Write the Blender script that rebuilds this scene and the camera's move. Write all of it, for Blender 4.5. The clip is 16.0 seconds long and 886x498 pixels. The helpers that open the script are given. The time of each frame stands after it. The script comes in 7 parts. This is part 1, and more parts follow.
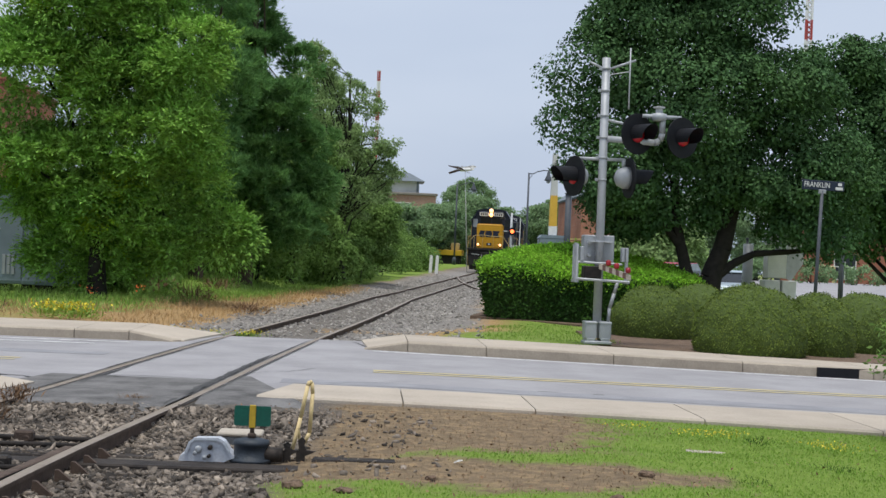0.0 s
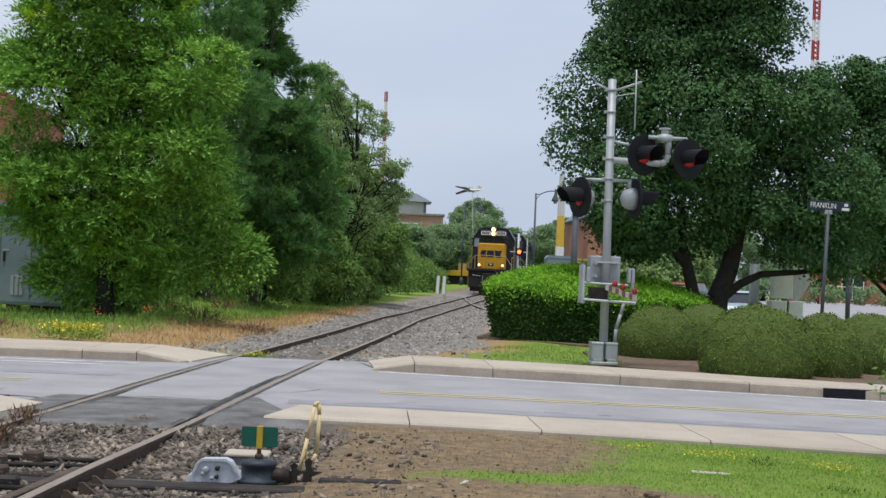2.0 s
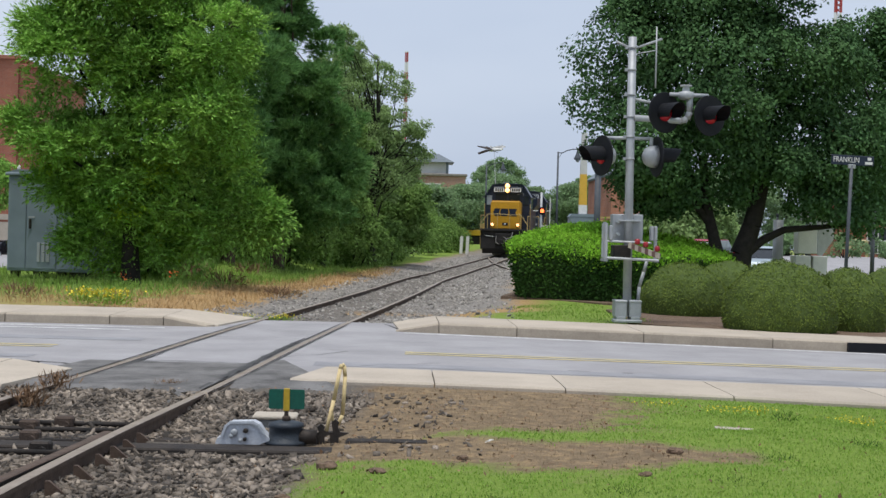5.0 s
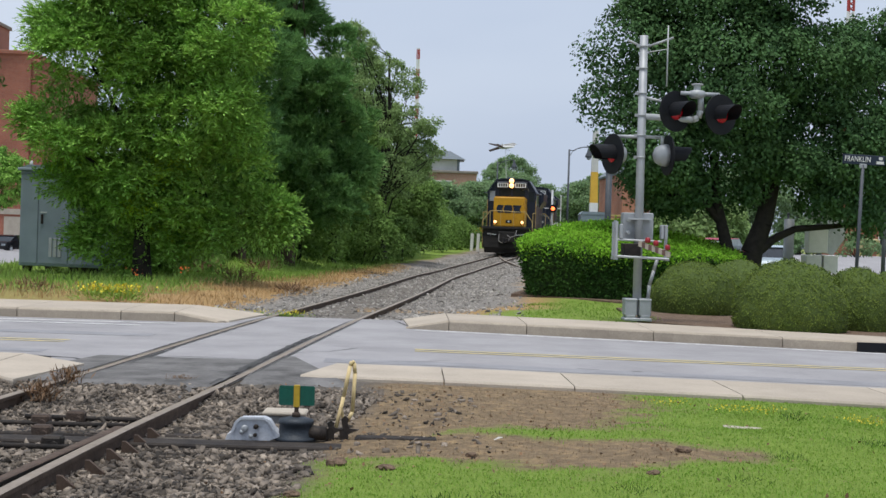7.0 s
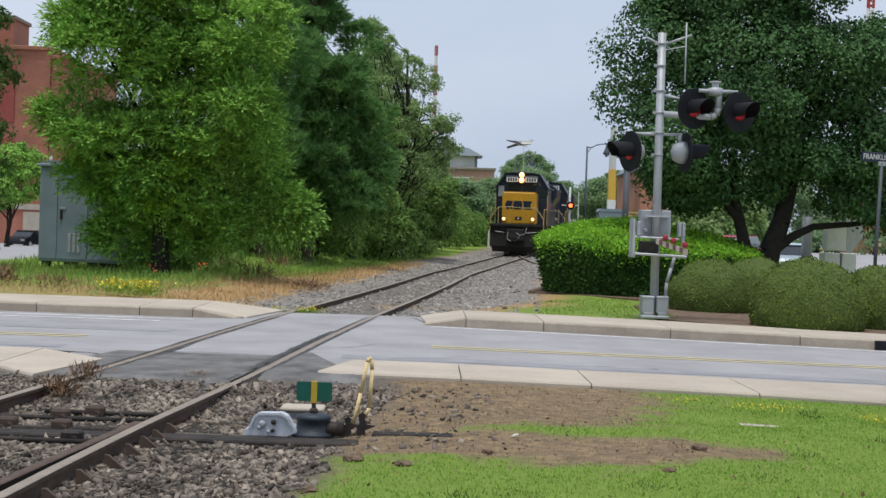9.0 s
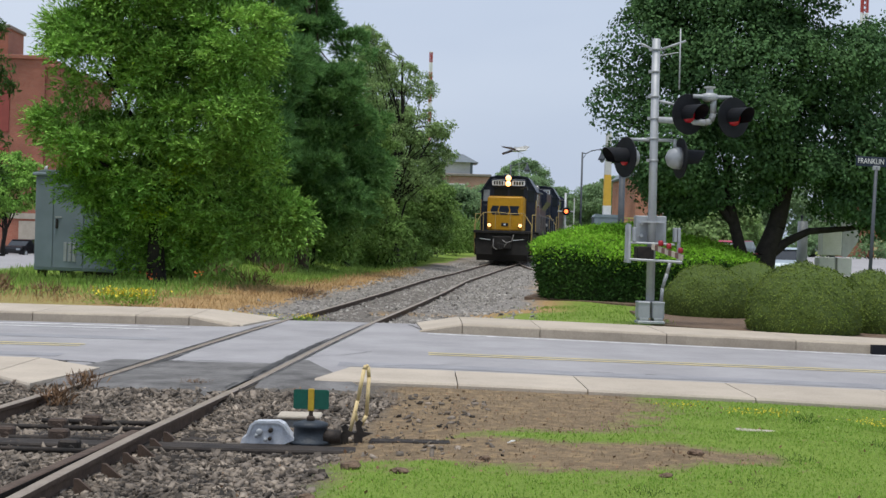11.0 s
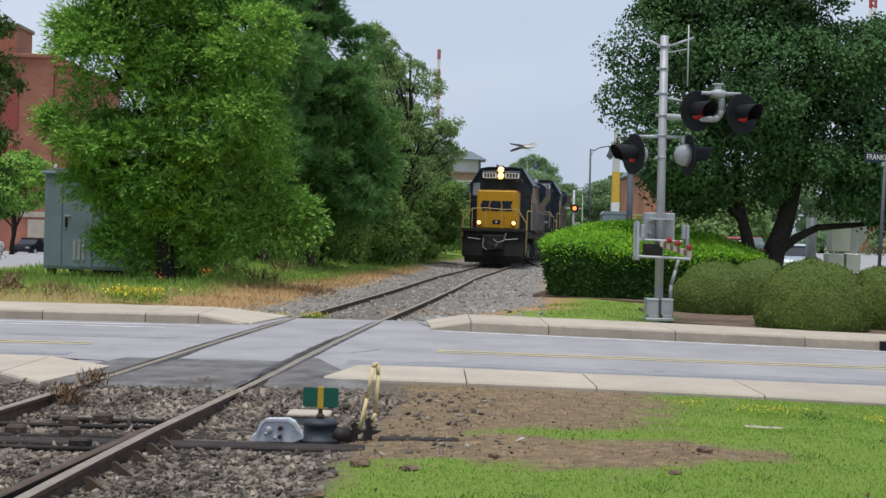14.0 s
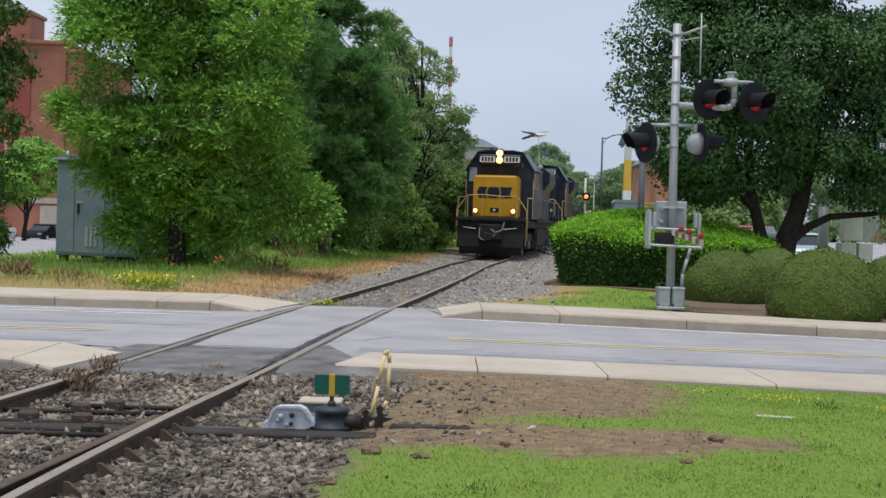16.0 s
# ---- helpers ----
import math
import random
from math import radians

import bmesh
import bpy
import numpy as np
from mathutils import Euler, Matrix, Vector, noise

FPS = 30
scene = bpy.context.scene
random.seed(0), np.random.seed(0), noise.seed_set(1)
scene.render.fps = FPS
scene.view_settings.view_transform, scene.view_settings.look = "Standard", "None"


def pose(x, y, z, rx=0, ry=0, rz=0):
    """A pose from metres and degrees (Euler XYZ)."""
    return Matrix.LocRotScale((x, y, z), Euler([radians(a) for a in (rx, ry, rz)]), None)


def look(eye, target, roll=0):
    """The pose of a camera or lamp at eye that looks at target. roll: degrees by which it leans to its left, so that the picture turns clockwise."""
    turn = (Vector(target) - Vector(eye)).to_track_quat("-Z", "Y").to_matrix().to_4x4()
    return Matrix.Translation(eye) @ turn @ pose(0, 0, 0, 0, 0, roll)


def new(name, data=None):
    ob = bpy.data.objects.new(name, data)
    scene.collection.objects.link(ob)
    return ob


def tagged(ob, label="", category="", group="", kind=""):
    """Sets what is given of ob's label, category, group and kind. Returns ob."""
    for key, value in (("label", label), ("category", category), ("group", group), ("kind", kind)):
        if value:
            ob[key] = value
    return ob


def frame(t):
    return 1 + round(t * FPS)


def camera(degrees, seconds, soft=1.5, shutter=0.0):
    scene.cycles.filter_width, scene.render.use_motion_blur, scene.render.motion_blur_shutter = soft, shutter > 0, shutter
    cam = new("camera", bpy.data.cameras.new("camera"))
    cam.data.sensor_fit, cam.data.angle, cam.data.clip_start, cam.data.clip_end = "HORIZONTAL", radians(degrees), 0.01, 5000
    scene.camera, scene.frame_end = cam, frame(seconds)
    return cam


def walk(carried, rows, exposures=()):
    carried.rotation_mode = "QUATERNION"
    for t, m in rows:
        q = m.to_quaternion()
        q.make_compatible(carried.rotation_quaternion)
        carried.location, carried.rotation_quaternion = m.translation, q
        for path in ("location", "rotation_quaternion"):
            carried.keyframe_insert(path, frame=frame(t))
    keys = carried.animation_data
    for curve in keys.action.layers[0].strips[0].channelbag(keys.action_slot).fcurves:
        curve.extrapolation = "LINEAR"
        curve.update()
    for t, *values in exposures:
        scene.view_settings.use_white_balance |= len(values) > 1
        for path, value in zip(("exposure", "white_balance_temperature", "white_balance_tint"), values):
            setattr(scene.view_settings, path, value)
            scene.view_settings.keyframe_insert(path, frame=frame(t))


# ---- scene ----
cam = camera(34.83, 16.0)


def aim(x, y, z, yaw, pitch, roll):
    """The hand-held camera: yaw to the right, pitch upwards, roll clockwise, in degrees."""
    f = Vector((math.sin(radians(yaw)) * math.cos(radians(pitch)), math.cos(radians(yaw)) * math.cos(radians(pitch)), math.sin(radians(pitch))))
    eye = Vector((x, y, z))
    return look(eye, eye + f * 50, roll)


VIEW = [
    (0.0, -0.008, 0.272, 1.353, 2.971, 0.490, 2.458),
    (0.5, -0.007, 0.254, 1.355, 3.846, 0.399, 2.254),
    (1.0, -0.005, 0.237, 1.358, 3.129, 0.914, 2.069),
    (1.5, -0.004, 0.220, 1.360, 2.821, 0.952, 2.474),
    (2.0, -0.003, 0.204, 1.362, 2.644, 1.304, 2.425),
    (2.5, -0.002, 0.189, 1.364, 2.734, 0.324, 2.260),
    (3.0, -0.000, 0.174, 1.367, 1.881, -0.159, 1.664),
    (3.5, 0.001, 0.160, 1.369, 1.653, -0.661, 1.616),
    (6.0, 0.005, 0.098, 1.378, 1.815, -0.086, 1.477),
    (6.5, 0.005, 0.088, 1.380, 1.550, -0.045, 1.847),
    (7.0, 0.006, 0.078, 1.382, 1.323, -0.479, 1.824),
    (7.5, 0.006, 0.068, 1.383, 1.182, -0.677, 1.957),
    (8.0, 0.006, 0.060, 1.385, 1.120, -1.172, 1.981),
    (8.5, 0.007, 0.051, 1.386, 0.683, -0.898, 2.123),
    (11.0, 0.007, 0.019, 1.392, 0.777, -0.373, 1.656),
    (11.5, 0.006, 0.015, 1.393, 0.743, -0.718, 1.687),
    (12.0, 0.006, 0.011, 1.394, 0.380, -1.135, 1.675),
    (12.5, 0.005, 0.007, 1.395, 0.060, -0.952, 1.676),
    (13.0, 0.005, 0.004, 1.396, -0.265, -0.301, 1.393),
    (13.5, 0.004, 0.002, 1.397, -0.534, -0.451, 1.852),
    (14.0, 0.004, 0.001, 1.398, 0.440, -0.497, 1.500),
    (14.5, 0.003, -0.000, 1.398, 0.216, -0.203, 1.372),
    (15.0, 0.002, -0.001, 1.399, 0.305, -0.500, 1.659),
    (15.5, 0.001, -0.001, 1.400, 0.046, -0.934, 1.593),
    (16.0, 0.000, 0.000, 1.400, 0.000, -1.008, 1.700),
]
walk(cam, [(v[0], aim(*v[1:])) for v in VIEW])

# world and sun: bright overcast
world = bpy.data.worlds.new("sky")
scene.world = world
world.use_nodes = True
wn = world.node_tree
sky = wn.nodes.new("ShaderNodeTexSky")
sky.sky_type = "NISHITA"
sky.sun_disc = False
sky.sun_elevation = radians(77)
sky.sun_rotation = radians(200)
sky.air_density, sky.dust_density, sky.ozone_density = 1.0, 4.0, 1.0
grey = wn.nodes.new("ShaderNodeMixRGB")
grey.inputs[0].default_value = 0.82
wcoord = wn.nodes.new("ShaderNodeTexCoord")
wmap = wn.nodes.new("ShaderNodeMapping")
wmap.inputs["Scale"].default_value = (1.2, 1.2, 4.0)
wnoise = wn.nodes.new("ShaderNodeTexNoise")
wnoise.inputs["Scale"].default_value = 1.6
wnoise.inputs["Detail"].default_value = 4.0
wramp = wn.nodes.new("ShaderNodeValToRGB")
wramp.color_ramp.elements[0].position = 0.33
wramp.color_ramp.elements[0].color = (5.3, 6.2, 7.9, 1)
wramp.color_ramp.elements[1].position = 0.7
wramp.color_ramp.elements[1].color = (6.8, 7.6, 9.0, 1)
wn.links.new(wcoord.outputs["Generated"], wmap.inputs[0])
wn.links.new(wmap.outputs[0], wnoise.inputs["Vector"])
wn.links.new(wnoise.outputs["Fac"], wramp.inputs[0])
wn.links.new(sky.outputs[0], grey.inputs[1])
wn.links.new(wramp.outputs[0], grey.inputs[2])
bg = wn.nodes["Background"]
wn.links.new(grey.outputs[0], bg.inputs[0])
bg.inputs[1].default_value = 0.105
sun = new("sun", bpy.data.lights.new("sun", "SUN"))
sun.data.energy, sun.data.angle, sun.data.color = 2.6, radians(15), (1.0, 0.96, 0.9)
sun.matrix_world = look((0, 0, 40), (3, 8.8, 0))
scene.view_settings.exposure = 0.0

# ---- materials ----
MATS = {}


def mat(name, col, col2=None, rough=0.7, metal=0.0, scale=8.0, bump=0.0, bscale=60.0, fine=None, emit=None, power=0.0, rand=0.0, island=0.0, trans=0.0, spec=0.4):
    """A procedural surface: two base colours mixed by coarse noise, darker and lighter grain, fine relief."""
    if name in MATS:
        return MATS[name]
    m = bpy.data.materials.new(name)
    m.use_nodes = True
    nt = m.node_tree
    b = nt.nodes["Principled BSDF"]
    b.inputs["Roughness"].default_value = rough
    b.inputs["Metallic"].default_value = metal
    b.inputs["Specular IOR Level"].default_value = spec
    tc = nt.nodes.new("ShaderNodeTexCoord")
    n1 = nt.nodes.new("ShaderNodeTexNoise")
    n1.inputs["Scale"].default_value = scale
    n1.inputs["Detail"].default_value = 6.0
    n1.inputs["Roughness"].default_value = 0.65
    nt.links.new(tc.outputs["Object"], n1.inputs["Vector"])
    ramp = nt.nodes.new("ShaderNodeValToRGB")
    ramp.color_ramp.elements[0].position = 0.35
    ramp.color_ramp.elements[1].position = 0.68
    c2 = col2 or [c * 0.75 for c in col]
    ramp.color_ramp.elements[0].color = (*col, 1)
    ramp.color_ramp.elements[1].color = (*c2, 1)
    nt.links.new(n1.outputs["Fac"], ramp.inputs[0])
    out = ramp.outputs[0]
    n2 = nt.nodes.new("ShaderNodeTexNoise")
    n2.inputs["Scale"].default_value = bscale
    n2.inputs["Detail"].default_value = 4.0
    nt.links.new(tc.outputs["Object"], n2.inputs["Vector"])
    hsv = nt.nodes.new("ShaderNodeHueSaturation")
    nt.links.new(out, hsv.inputs["Color"])
    mr = nt.nodes.new("ShaderNodeMapRange")
    mr.inputs["From Min"].default_value, mr.inputs["From Max"].default_value = 0.25, 0.75
    g = 0.12 if fine is None else fine
    mr.inputs["To Min"].default_value, mr.inputs["To Max"].default_value = 1 - g, 1 + g
    nt.links.new(n2.outputs["Fac"], mr.inputs["Value"])
    val = mr.outputs[0]
    for amount, node, sock in ((rand, "ShaderNodeObjectInfo", "Random"), (island, "ShaderNodeNewGeometry", "Random Per Island")):
        if amount:
            oi = nt.nodes.new(node)
            m2 = nt.nodes.new("ShaderNodeMapRange")
            m2.inputs["To Min"].default_value, m2.inputs["To Max"].default_value = 1 - amount, 1 + amount
            nt.links.new(oi.outputs[sock], m2.inputs["Value"])
            mu = nt.nodes.new("ShaderNodeMath")
            mu.operation = "MULTIPLY"
            nt.links.new(val, mu.inputs[0])
            nt.links.new(m2.outputs[0], mu.inputs[1])
            val = mu.outputs[0]
    nt.links.new(val, hsv.inputs["Value"])
    nt.links.new(hsv.outputs[0], b.inputs["Base Color"])
    if bump:
        bp = nt.nodes.new("ShaderNodeBump")
        bp.inputs["Strength"].default_value = bump
        bp.inputs["Distance"].default_value = 0.02
        nt.links.new(n2.outputs["Fac"], bp.inputs["Height"])
        nt.links.new(bp.outputs[0], b.inputs["Normal"])
    if emit:
        b.inputs["Emission Color"].default_value = (*emit, 1)
        b.inputs["Emission Strength"].default_value = power
    if trans:
        tl = nt.nodes.new("ShaderNodeBsdfTranslucent")
        nt.links.new(hsv.outputs[0], tl.inputs["Color"])
        mx = nt.nodes.new("ShaderNodeMixShader")
        mx.inputs[0].default_value = trans
        nt.links.new(b.outputs[0], mx.inputs[1])
        nt.links.new(tl.outputs[0], mx.inputs[2])
        nt.links.new(mx.outputs[0], nt.nodes["Material Output"].inputs[0])
    MATS[name] = m
    return m


CONCRETE = mat("concrete", (0.46, 0.41, 0.34), (0.36, 0.32, 0.26), 0.9, scale=1.2, bump=0.25, bscale=45, fine=0.1)
CONCRETE_DARK = mat("weathered_concrete", (0.30, 0.27, 0.23), (0.20, 0.185, 0.165), 0.9, scale=2.5, bump=0.3, bscale=40)
ASPHALT = mat("worn_asphalt", (0.345, 0.337, 0.345), (0.26, 0.253, 0.26), 0.85, scale=0.9, bump=0.3, bscale=90, fine=0.14)
ASPHALT_DARK = mat("patch_asphalt", (0.19, 0.185, 0.18), (0.065, 0.062, 0.06), 0.85, scale=2.2, bump=0.5, bscale=55, fine=0.25)
TAR = mat("tar", (0.035, 0.034, 0.035), (0.07, 0.068, 0.065), 0.7, scale=5)
PAINT_W = mat("road_paint_white", (0.86, 0.86, 0.85), (0.52, 0.52, 0.52), 0.7, scale=5, fine=0.2, bscale=30)
PAINT_Y = mat("road_paint_yellow", (0.66, 0.54, 0.22), (0.42, 0.38, 0.27), 0.7, scale=4, fine=0.2, bscale=30)
STONE = mat("ballast_stone", (0.25, 0.21, 0.168), (0.05, 0.041, 0.034), 0.9, scale=3, bump=0.3, bscale=60, island=0.85)
MULCH = mat("bark_mulch", (0.11, 0.075, 0.05), (0.19, 0.13, 0.09), 0.95, scale=6, bump=0.8, bscale=45, fine=0.35)
RAIL_SIDE = mat("rusty_rail", (0.075, 0.052, 0.039), (0.13, 0.09, 0.068), 0.75, 0.3, scale=9, bump=0.2)
RAIL_TOP = mat("worn_rail_head", (0.40, 0.335, 0.27), (0.29, 0.23, 0.18), 0.48, 0.45, scale=7)
TIE = mat("creosoted_timber", (0.018, 0.015, 0.014), (0.045, 0.037, 0.031), 0.9, scale=5, bump=0.5, bscale=30, rand=0.25)
IRON = mat("blackened_iron", (0.020, 0.019, 0.018), (0.05, 0.039, 0.032), 0.65, 0.4, scale=10, bump=0.3)
RUST = mat("rusted_iron", (0.10, 0.072, 0.055), (0.06, 0.046, 0.04), 0.85, 0.3, scale=14, bump=0.4)
GALV = mat("galvanised_steel", (0.40, 0.42, 0.44), (0.32, 0.34, 0.36), 0.55, 0.3, scale=4, fine=0.06)
SILVER = mat("aluminium_paint", (0.48, 0.50, 0.52), (0.38, 0.40, 0.42), 0.55, 0.2, scale=5, fine=0.08)
BLACK = mat("black_paint", (0.008, 0.009, 0.012), (0.014, 0.015, 0.018), 0.6, scale=6, spec=0.2)
RED_LENS = mat("red_lens", (0.50, 0.012, 0.03), (0.32, 0.008, 0.018), 0.25, scale=10)

# ---- building helpers ----
def smooth(a, b, v):
    t = min(1.0, max(0.0, (v - a) / (b - a)))
    return t * t * (3 - 2 * t)


def gz(x, y):
    """Height of the ground: level at the crossing, falling a little towards +x, rising along the line, falling to the car park."""
    z = -0.012 * min(max(x, 0.0), 12.0) * (1 - smooth(28, 45, y))
    z += 0.0154 * min(max(y - 60.0, 0.0), 70.0) * (1 - smooth(14, 22, x)) * (1 - smooth(-8, -14, x) if x < -8 else 1)
    z -= 1.0 * (smooth(14, 30, -x)) * smooth(38, 95, y)
    z += 0.7 * smooth(62, 95, y) * smooth(11, 18, x)
    if 36 < y < 92:
        z += 0.40 * smooth(4.0, 6.5, track_c(y) - x) * (1 - smooth(10, 14, -x)) * smooth(36, 46, y) * (1 - smooth(76, 92, y))
    return z


def finish(name, bm, material, parent=None, label="", shade=False):
    me = bpy.data.meshes.new(name)
    bm.normal_update()
    bm.to_mesh(me)
    bm.free()
    for m in material if isinstance(material, (list, tuple)) else [material]:
        me.materials.append(m)
    if shade:
        me.shade_smooth()
    ob = new(name, me)
    if parent:
        ob.parent = parent
    if label:
        ob["label"] = label
    return ob


def part(name, bm, material, parent, label="", shade=False):
    return finish(name, bm, material, parent, label, shade)


def thing(name, label, category, m=None, group="", kind=""):
    ob = new(name)
    ob.empty_display_size = 0.2
    if m is not None:
        ob.matrix_world = m
    return tagged(ob, label, category, group, kind)


def box(bm, x0, x1, y0, y1, z0, z1, bevel=0.0, mi=0):
    r = bmesh.ops.create_cube(bm, size=1.0)
    vs = r["verts"]
    bmesh.ops.scale(bm, vec=(x1 - x0, y1 - y0, z1 - z0), verts=vs)
    bmesh.ops.translate(bm, vec=((x0 + x1) / 2, (y0 + y1) / 2, (z0 + z1) / 2), verts=vs)
    fs = {f for v in vs for f in v.link_faces}
    if bevel:
        es = list({e for v in vs for e in v.link_edges})
        out = bmesh.ops.bevel(bm, geom=es, offset=bevel, segments=1, affect="EDGES", profile=0.5)
        fs = set(out["faces"]) | {f for f in fs if f.is_valid}
    for f in fs:
        f.material_index = mi
    return bm


def tube(bm, a, b, r0, r1=None, n=8, mi=0, caps=True):
    """A tapered round bar from a to b."""
    a, b = Vector(a), Vector(b)
    r1 = r0 if r1 is None else r1
    d = (b - a).normalized()
    u = d.orthogonal().normalized()
    w = d.cross(u)
    rings = []
    for p, r in ((a, r0), (b, r1)):
        rings.append([bm.verts.new(p + r * (math.cos(2 * math.pi * k / n) * u + math.sin(2 * math.pi * k / n) * w)) for k in range(n)])
    for k in range(n):
        f = bm.faces.new((rings[0][k], rings[0][(k + 1) % n], rings[1][(k + 1) % n], rings[1][k]))
        f.material_index = mi
        f.smooth = n > 6
    if caps:
        for ring in (rings[0][::-1], rings[1]):
            bm.faces.new(ring).material_index = mi
    return bm


def pipe(bm, pts, r, n=8, mi=0):
    for a, b in zip(pts[:-1], pts[1:]):
        tube(bm, a, b, r, r, n, mi)
    return bm


def prism(bm, outline, axis, a, b, mi=0):
    """An outline of (u, v) pairs swept along an axis from a to b. axis x: (y, z); y: (x, z); z: (x, y)."""
    def at(u, v, w):
        return {"x": (w, u, v), "y": (u, w, v), "z": (u, v, w)}[axis]
    lo = [bm.verts.new(at(u, v, a)) for u, v in outline]
    hi = [bm.verts.new(at(u, v, b)) for u, v in outline]
    n = len(outline)
    fs = [bm.faces.new((lo[k], lo[(k + 1) % n], hi[(k + 1) % n], hi[k])) for k in range(n)]
    fs += [bm.faces.new(lo[::-1]), bm.faces.new(hi)]
    for f in fs:
        f.material_index = mi
    bmesh.ops.recalc_face_normals(bm, faces=fs)
    return bm


def lathe(bm, profile, at=(0, 0, 0), n=20, mi=0, axis="z", smooth_faces=True):
    """A turned shape from (radius, height) pairs."""
    at = Vector(at)
    rings = []
    for r, h in profile:
        ring = []
        for k in range(n):
            c, s = r * math.cos(2 * math.pi * k / n), r * math.sin(2 * math.pi * k / n)
            ring.append(bm.verts.new(at + Vector({"z": (c, s, h), "y": (c, h, s), "x": (h, c, s)}[axis])))
        rings.append(ring)
    fs = []
    for p, q in zip(rings[:-1], rings[1:]):
        for k in range(n):
            fs.append(bm.faces.new((p[k], p[(k + 1) % n], q[(k + 1) % n], q[k])))
    fs += [bm.faces.new(rings[0]), bm.faces.new(rings[-1])]
    for f in fs:
        f.material_index = mi
        f.smooth = smooth_faces
    bmesh.ops.recalc_face_normals(bm, faces=fs)
    return bm


def raw(name, verts, faces, material, parent=None, kind="", label="", mids=None, shade=False):
    me = bpy.data.meshes.new(name)
    me.from_pydata(verts, [], faces)
    for m in material if isinstance(material, (list, tuple)) else [material]:
        me.materials.append(m)
    if mids is not None:
        me.polygons.foreach_set("material_index", mids)
    if shade:
        me.shade_smooth()
    ob = new(name, me)
    ob.parent = parent
    if kind:
        ob["kind"] = kind
    if label:
        ob["label"] = label
    return ob


def strip(name, pts, z0, thick, material, nx=0.5, parent=None):
    """A flat slab over a convex outline of (x, y), following the ground at z0 above it."""
    bm = bmesh.new()
    f = bm.faces.new([bm.verts.new((x, y, 0)) for x, y in pts])
    xs = [p[0] for p in pts]
    x = math.floor(min(xs)) + nx
    while x < max(xs):
        bmesh.ops.bisect_plane(bm, geom=bm.verts[:] + bm.edges[:] + bm.faces[:], plane_co=(x, 0, 0), plane_no=(1, 0, 0))
        x += nx
    if thick:
        r = bmesh.ops.extrude_face_region(bm, geom=bm.faces[:])
        top = [v for v in r["geom"] if isinstance(v, bmesh.types.BMVert)]
        for v in bm.verts:
            v.co.z = gz(v.co.x, v.co.y) + z0 - thick
        for v in top:
            v.co.z += thick
        bmesh.ops.recalc_face_normals(bm, faces=bm.faces[:])
    else:
        for v in bm.verts:
            v.co.z = gz(v.co.x, v.co.y) + z0
        bmesh.ops.recalc_face_normals(bm, faces=bm.faces[:])
        if bm.faces[0:] and list(bm.faces)[0].normal.z < 0:
            bmesh.ops.reverse_faces(bm, faces=bm.faces[:])
    return finish(name, bm, material, parent)


# ---- the line: centre of the track by distance ----
def track_x(y):
    """Centre line of the track."""
    knots = ((-10, -3.30), (7, -2.84), (10, -2.65), (13, -2.32), (17, -2.06), (23, -1.56), (30, -0.86), (38, -0.12), (50, 0.88), (61, 2.14), (80, 5.05), (105, 8.85), (150, 15.7), (300, 38.5))
    for (a, u), (b, v) in zip(knots[:-1], knots[1:]):
        if y <= b:
            break
    return u + (v - u) * (y - a) / (b - a)


def track_c(y):
    """The same, smoothed into a curve."""
    return sum(track_x(y + d) * w for d, w in ((-3, 0.1), (-1.5, 0.2), (0, 0.4), (1.5, 0.2), (3, 0.1)))


def track_dir(y):
    return math.atan2(track_c(y + 0.5) - track_c(y - 0.5), 1.0)


def rail_z(y):
    return 0.0154 * min(max(y - 60.0, 0.0), 70.0)


def rail_mesh(path, head=0.068):
    """A flat-bottomed rail along (x, y, z) points of its head."""
    prof = [(-0.07, -0.172), (0.07, -0.172), (0.07, -0.158), (0.012, -0.14), (0.01, -0.045), (0.036, -0.032), (0.036, -0.006), (0.026, 0.0), (-0.026, 0.0), (-0.036, -0.006), (-0.036, -0.032), (-0.01, -0.045), (-0.012, -0.14), (-0.07, -0.158)]
    verts, faces, mids = [], [], []
    n = len(prof)
    for i, p in enumerate(path):
        q0, q1 = path[max(i - 1, 0)], path[min(i + 1, len(path) - 1)]
        d = Vector((q1[0] - q0[0], q1[1] - q0[1], 0)).normalized()
        s = Vector((d.y, -d.x, 0))
        for u, v in prof:
            verts.append((p[0] + s.x * u, p[1] + s.y * u, p[2] + v))
        if i:
            for k in range(n):
                a, b = (i - 1) * n + k, (i - 1) * n + (k + 1) % n
                faces.append((a, a + n, b + n, b))
                mids.append(1 if k in (6, 7, 8) else 0)
    faces.append(tuple(range(n)))
    mids.append(0)
    faces.append(tuple(range((len(path) - 1) * n, len(path) * n))[::-1])
    mids.append(0)
    return verts, faces, mids


def side_line(off, y0, y1, step):
    pts = []
    y = y0
    while y <= y1 + 1e-6:
        a = track_dir(y)
        pts.append((track_c(y) + off * math.cos(a), y - off * math.sin(a), rail_z(y)))
        y += step
    return pts

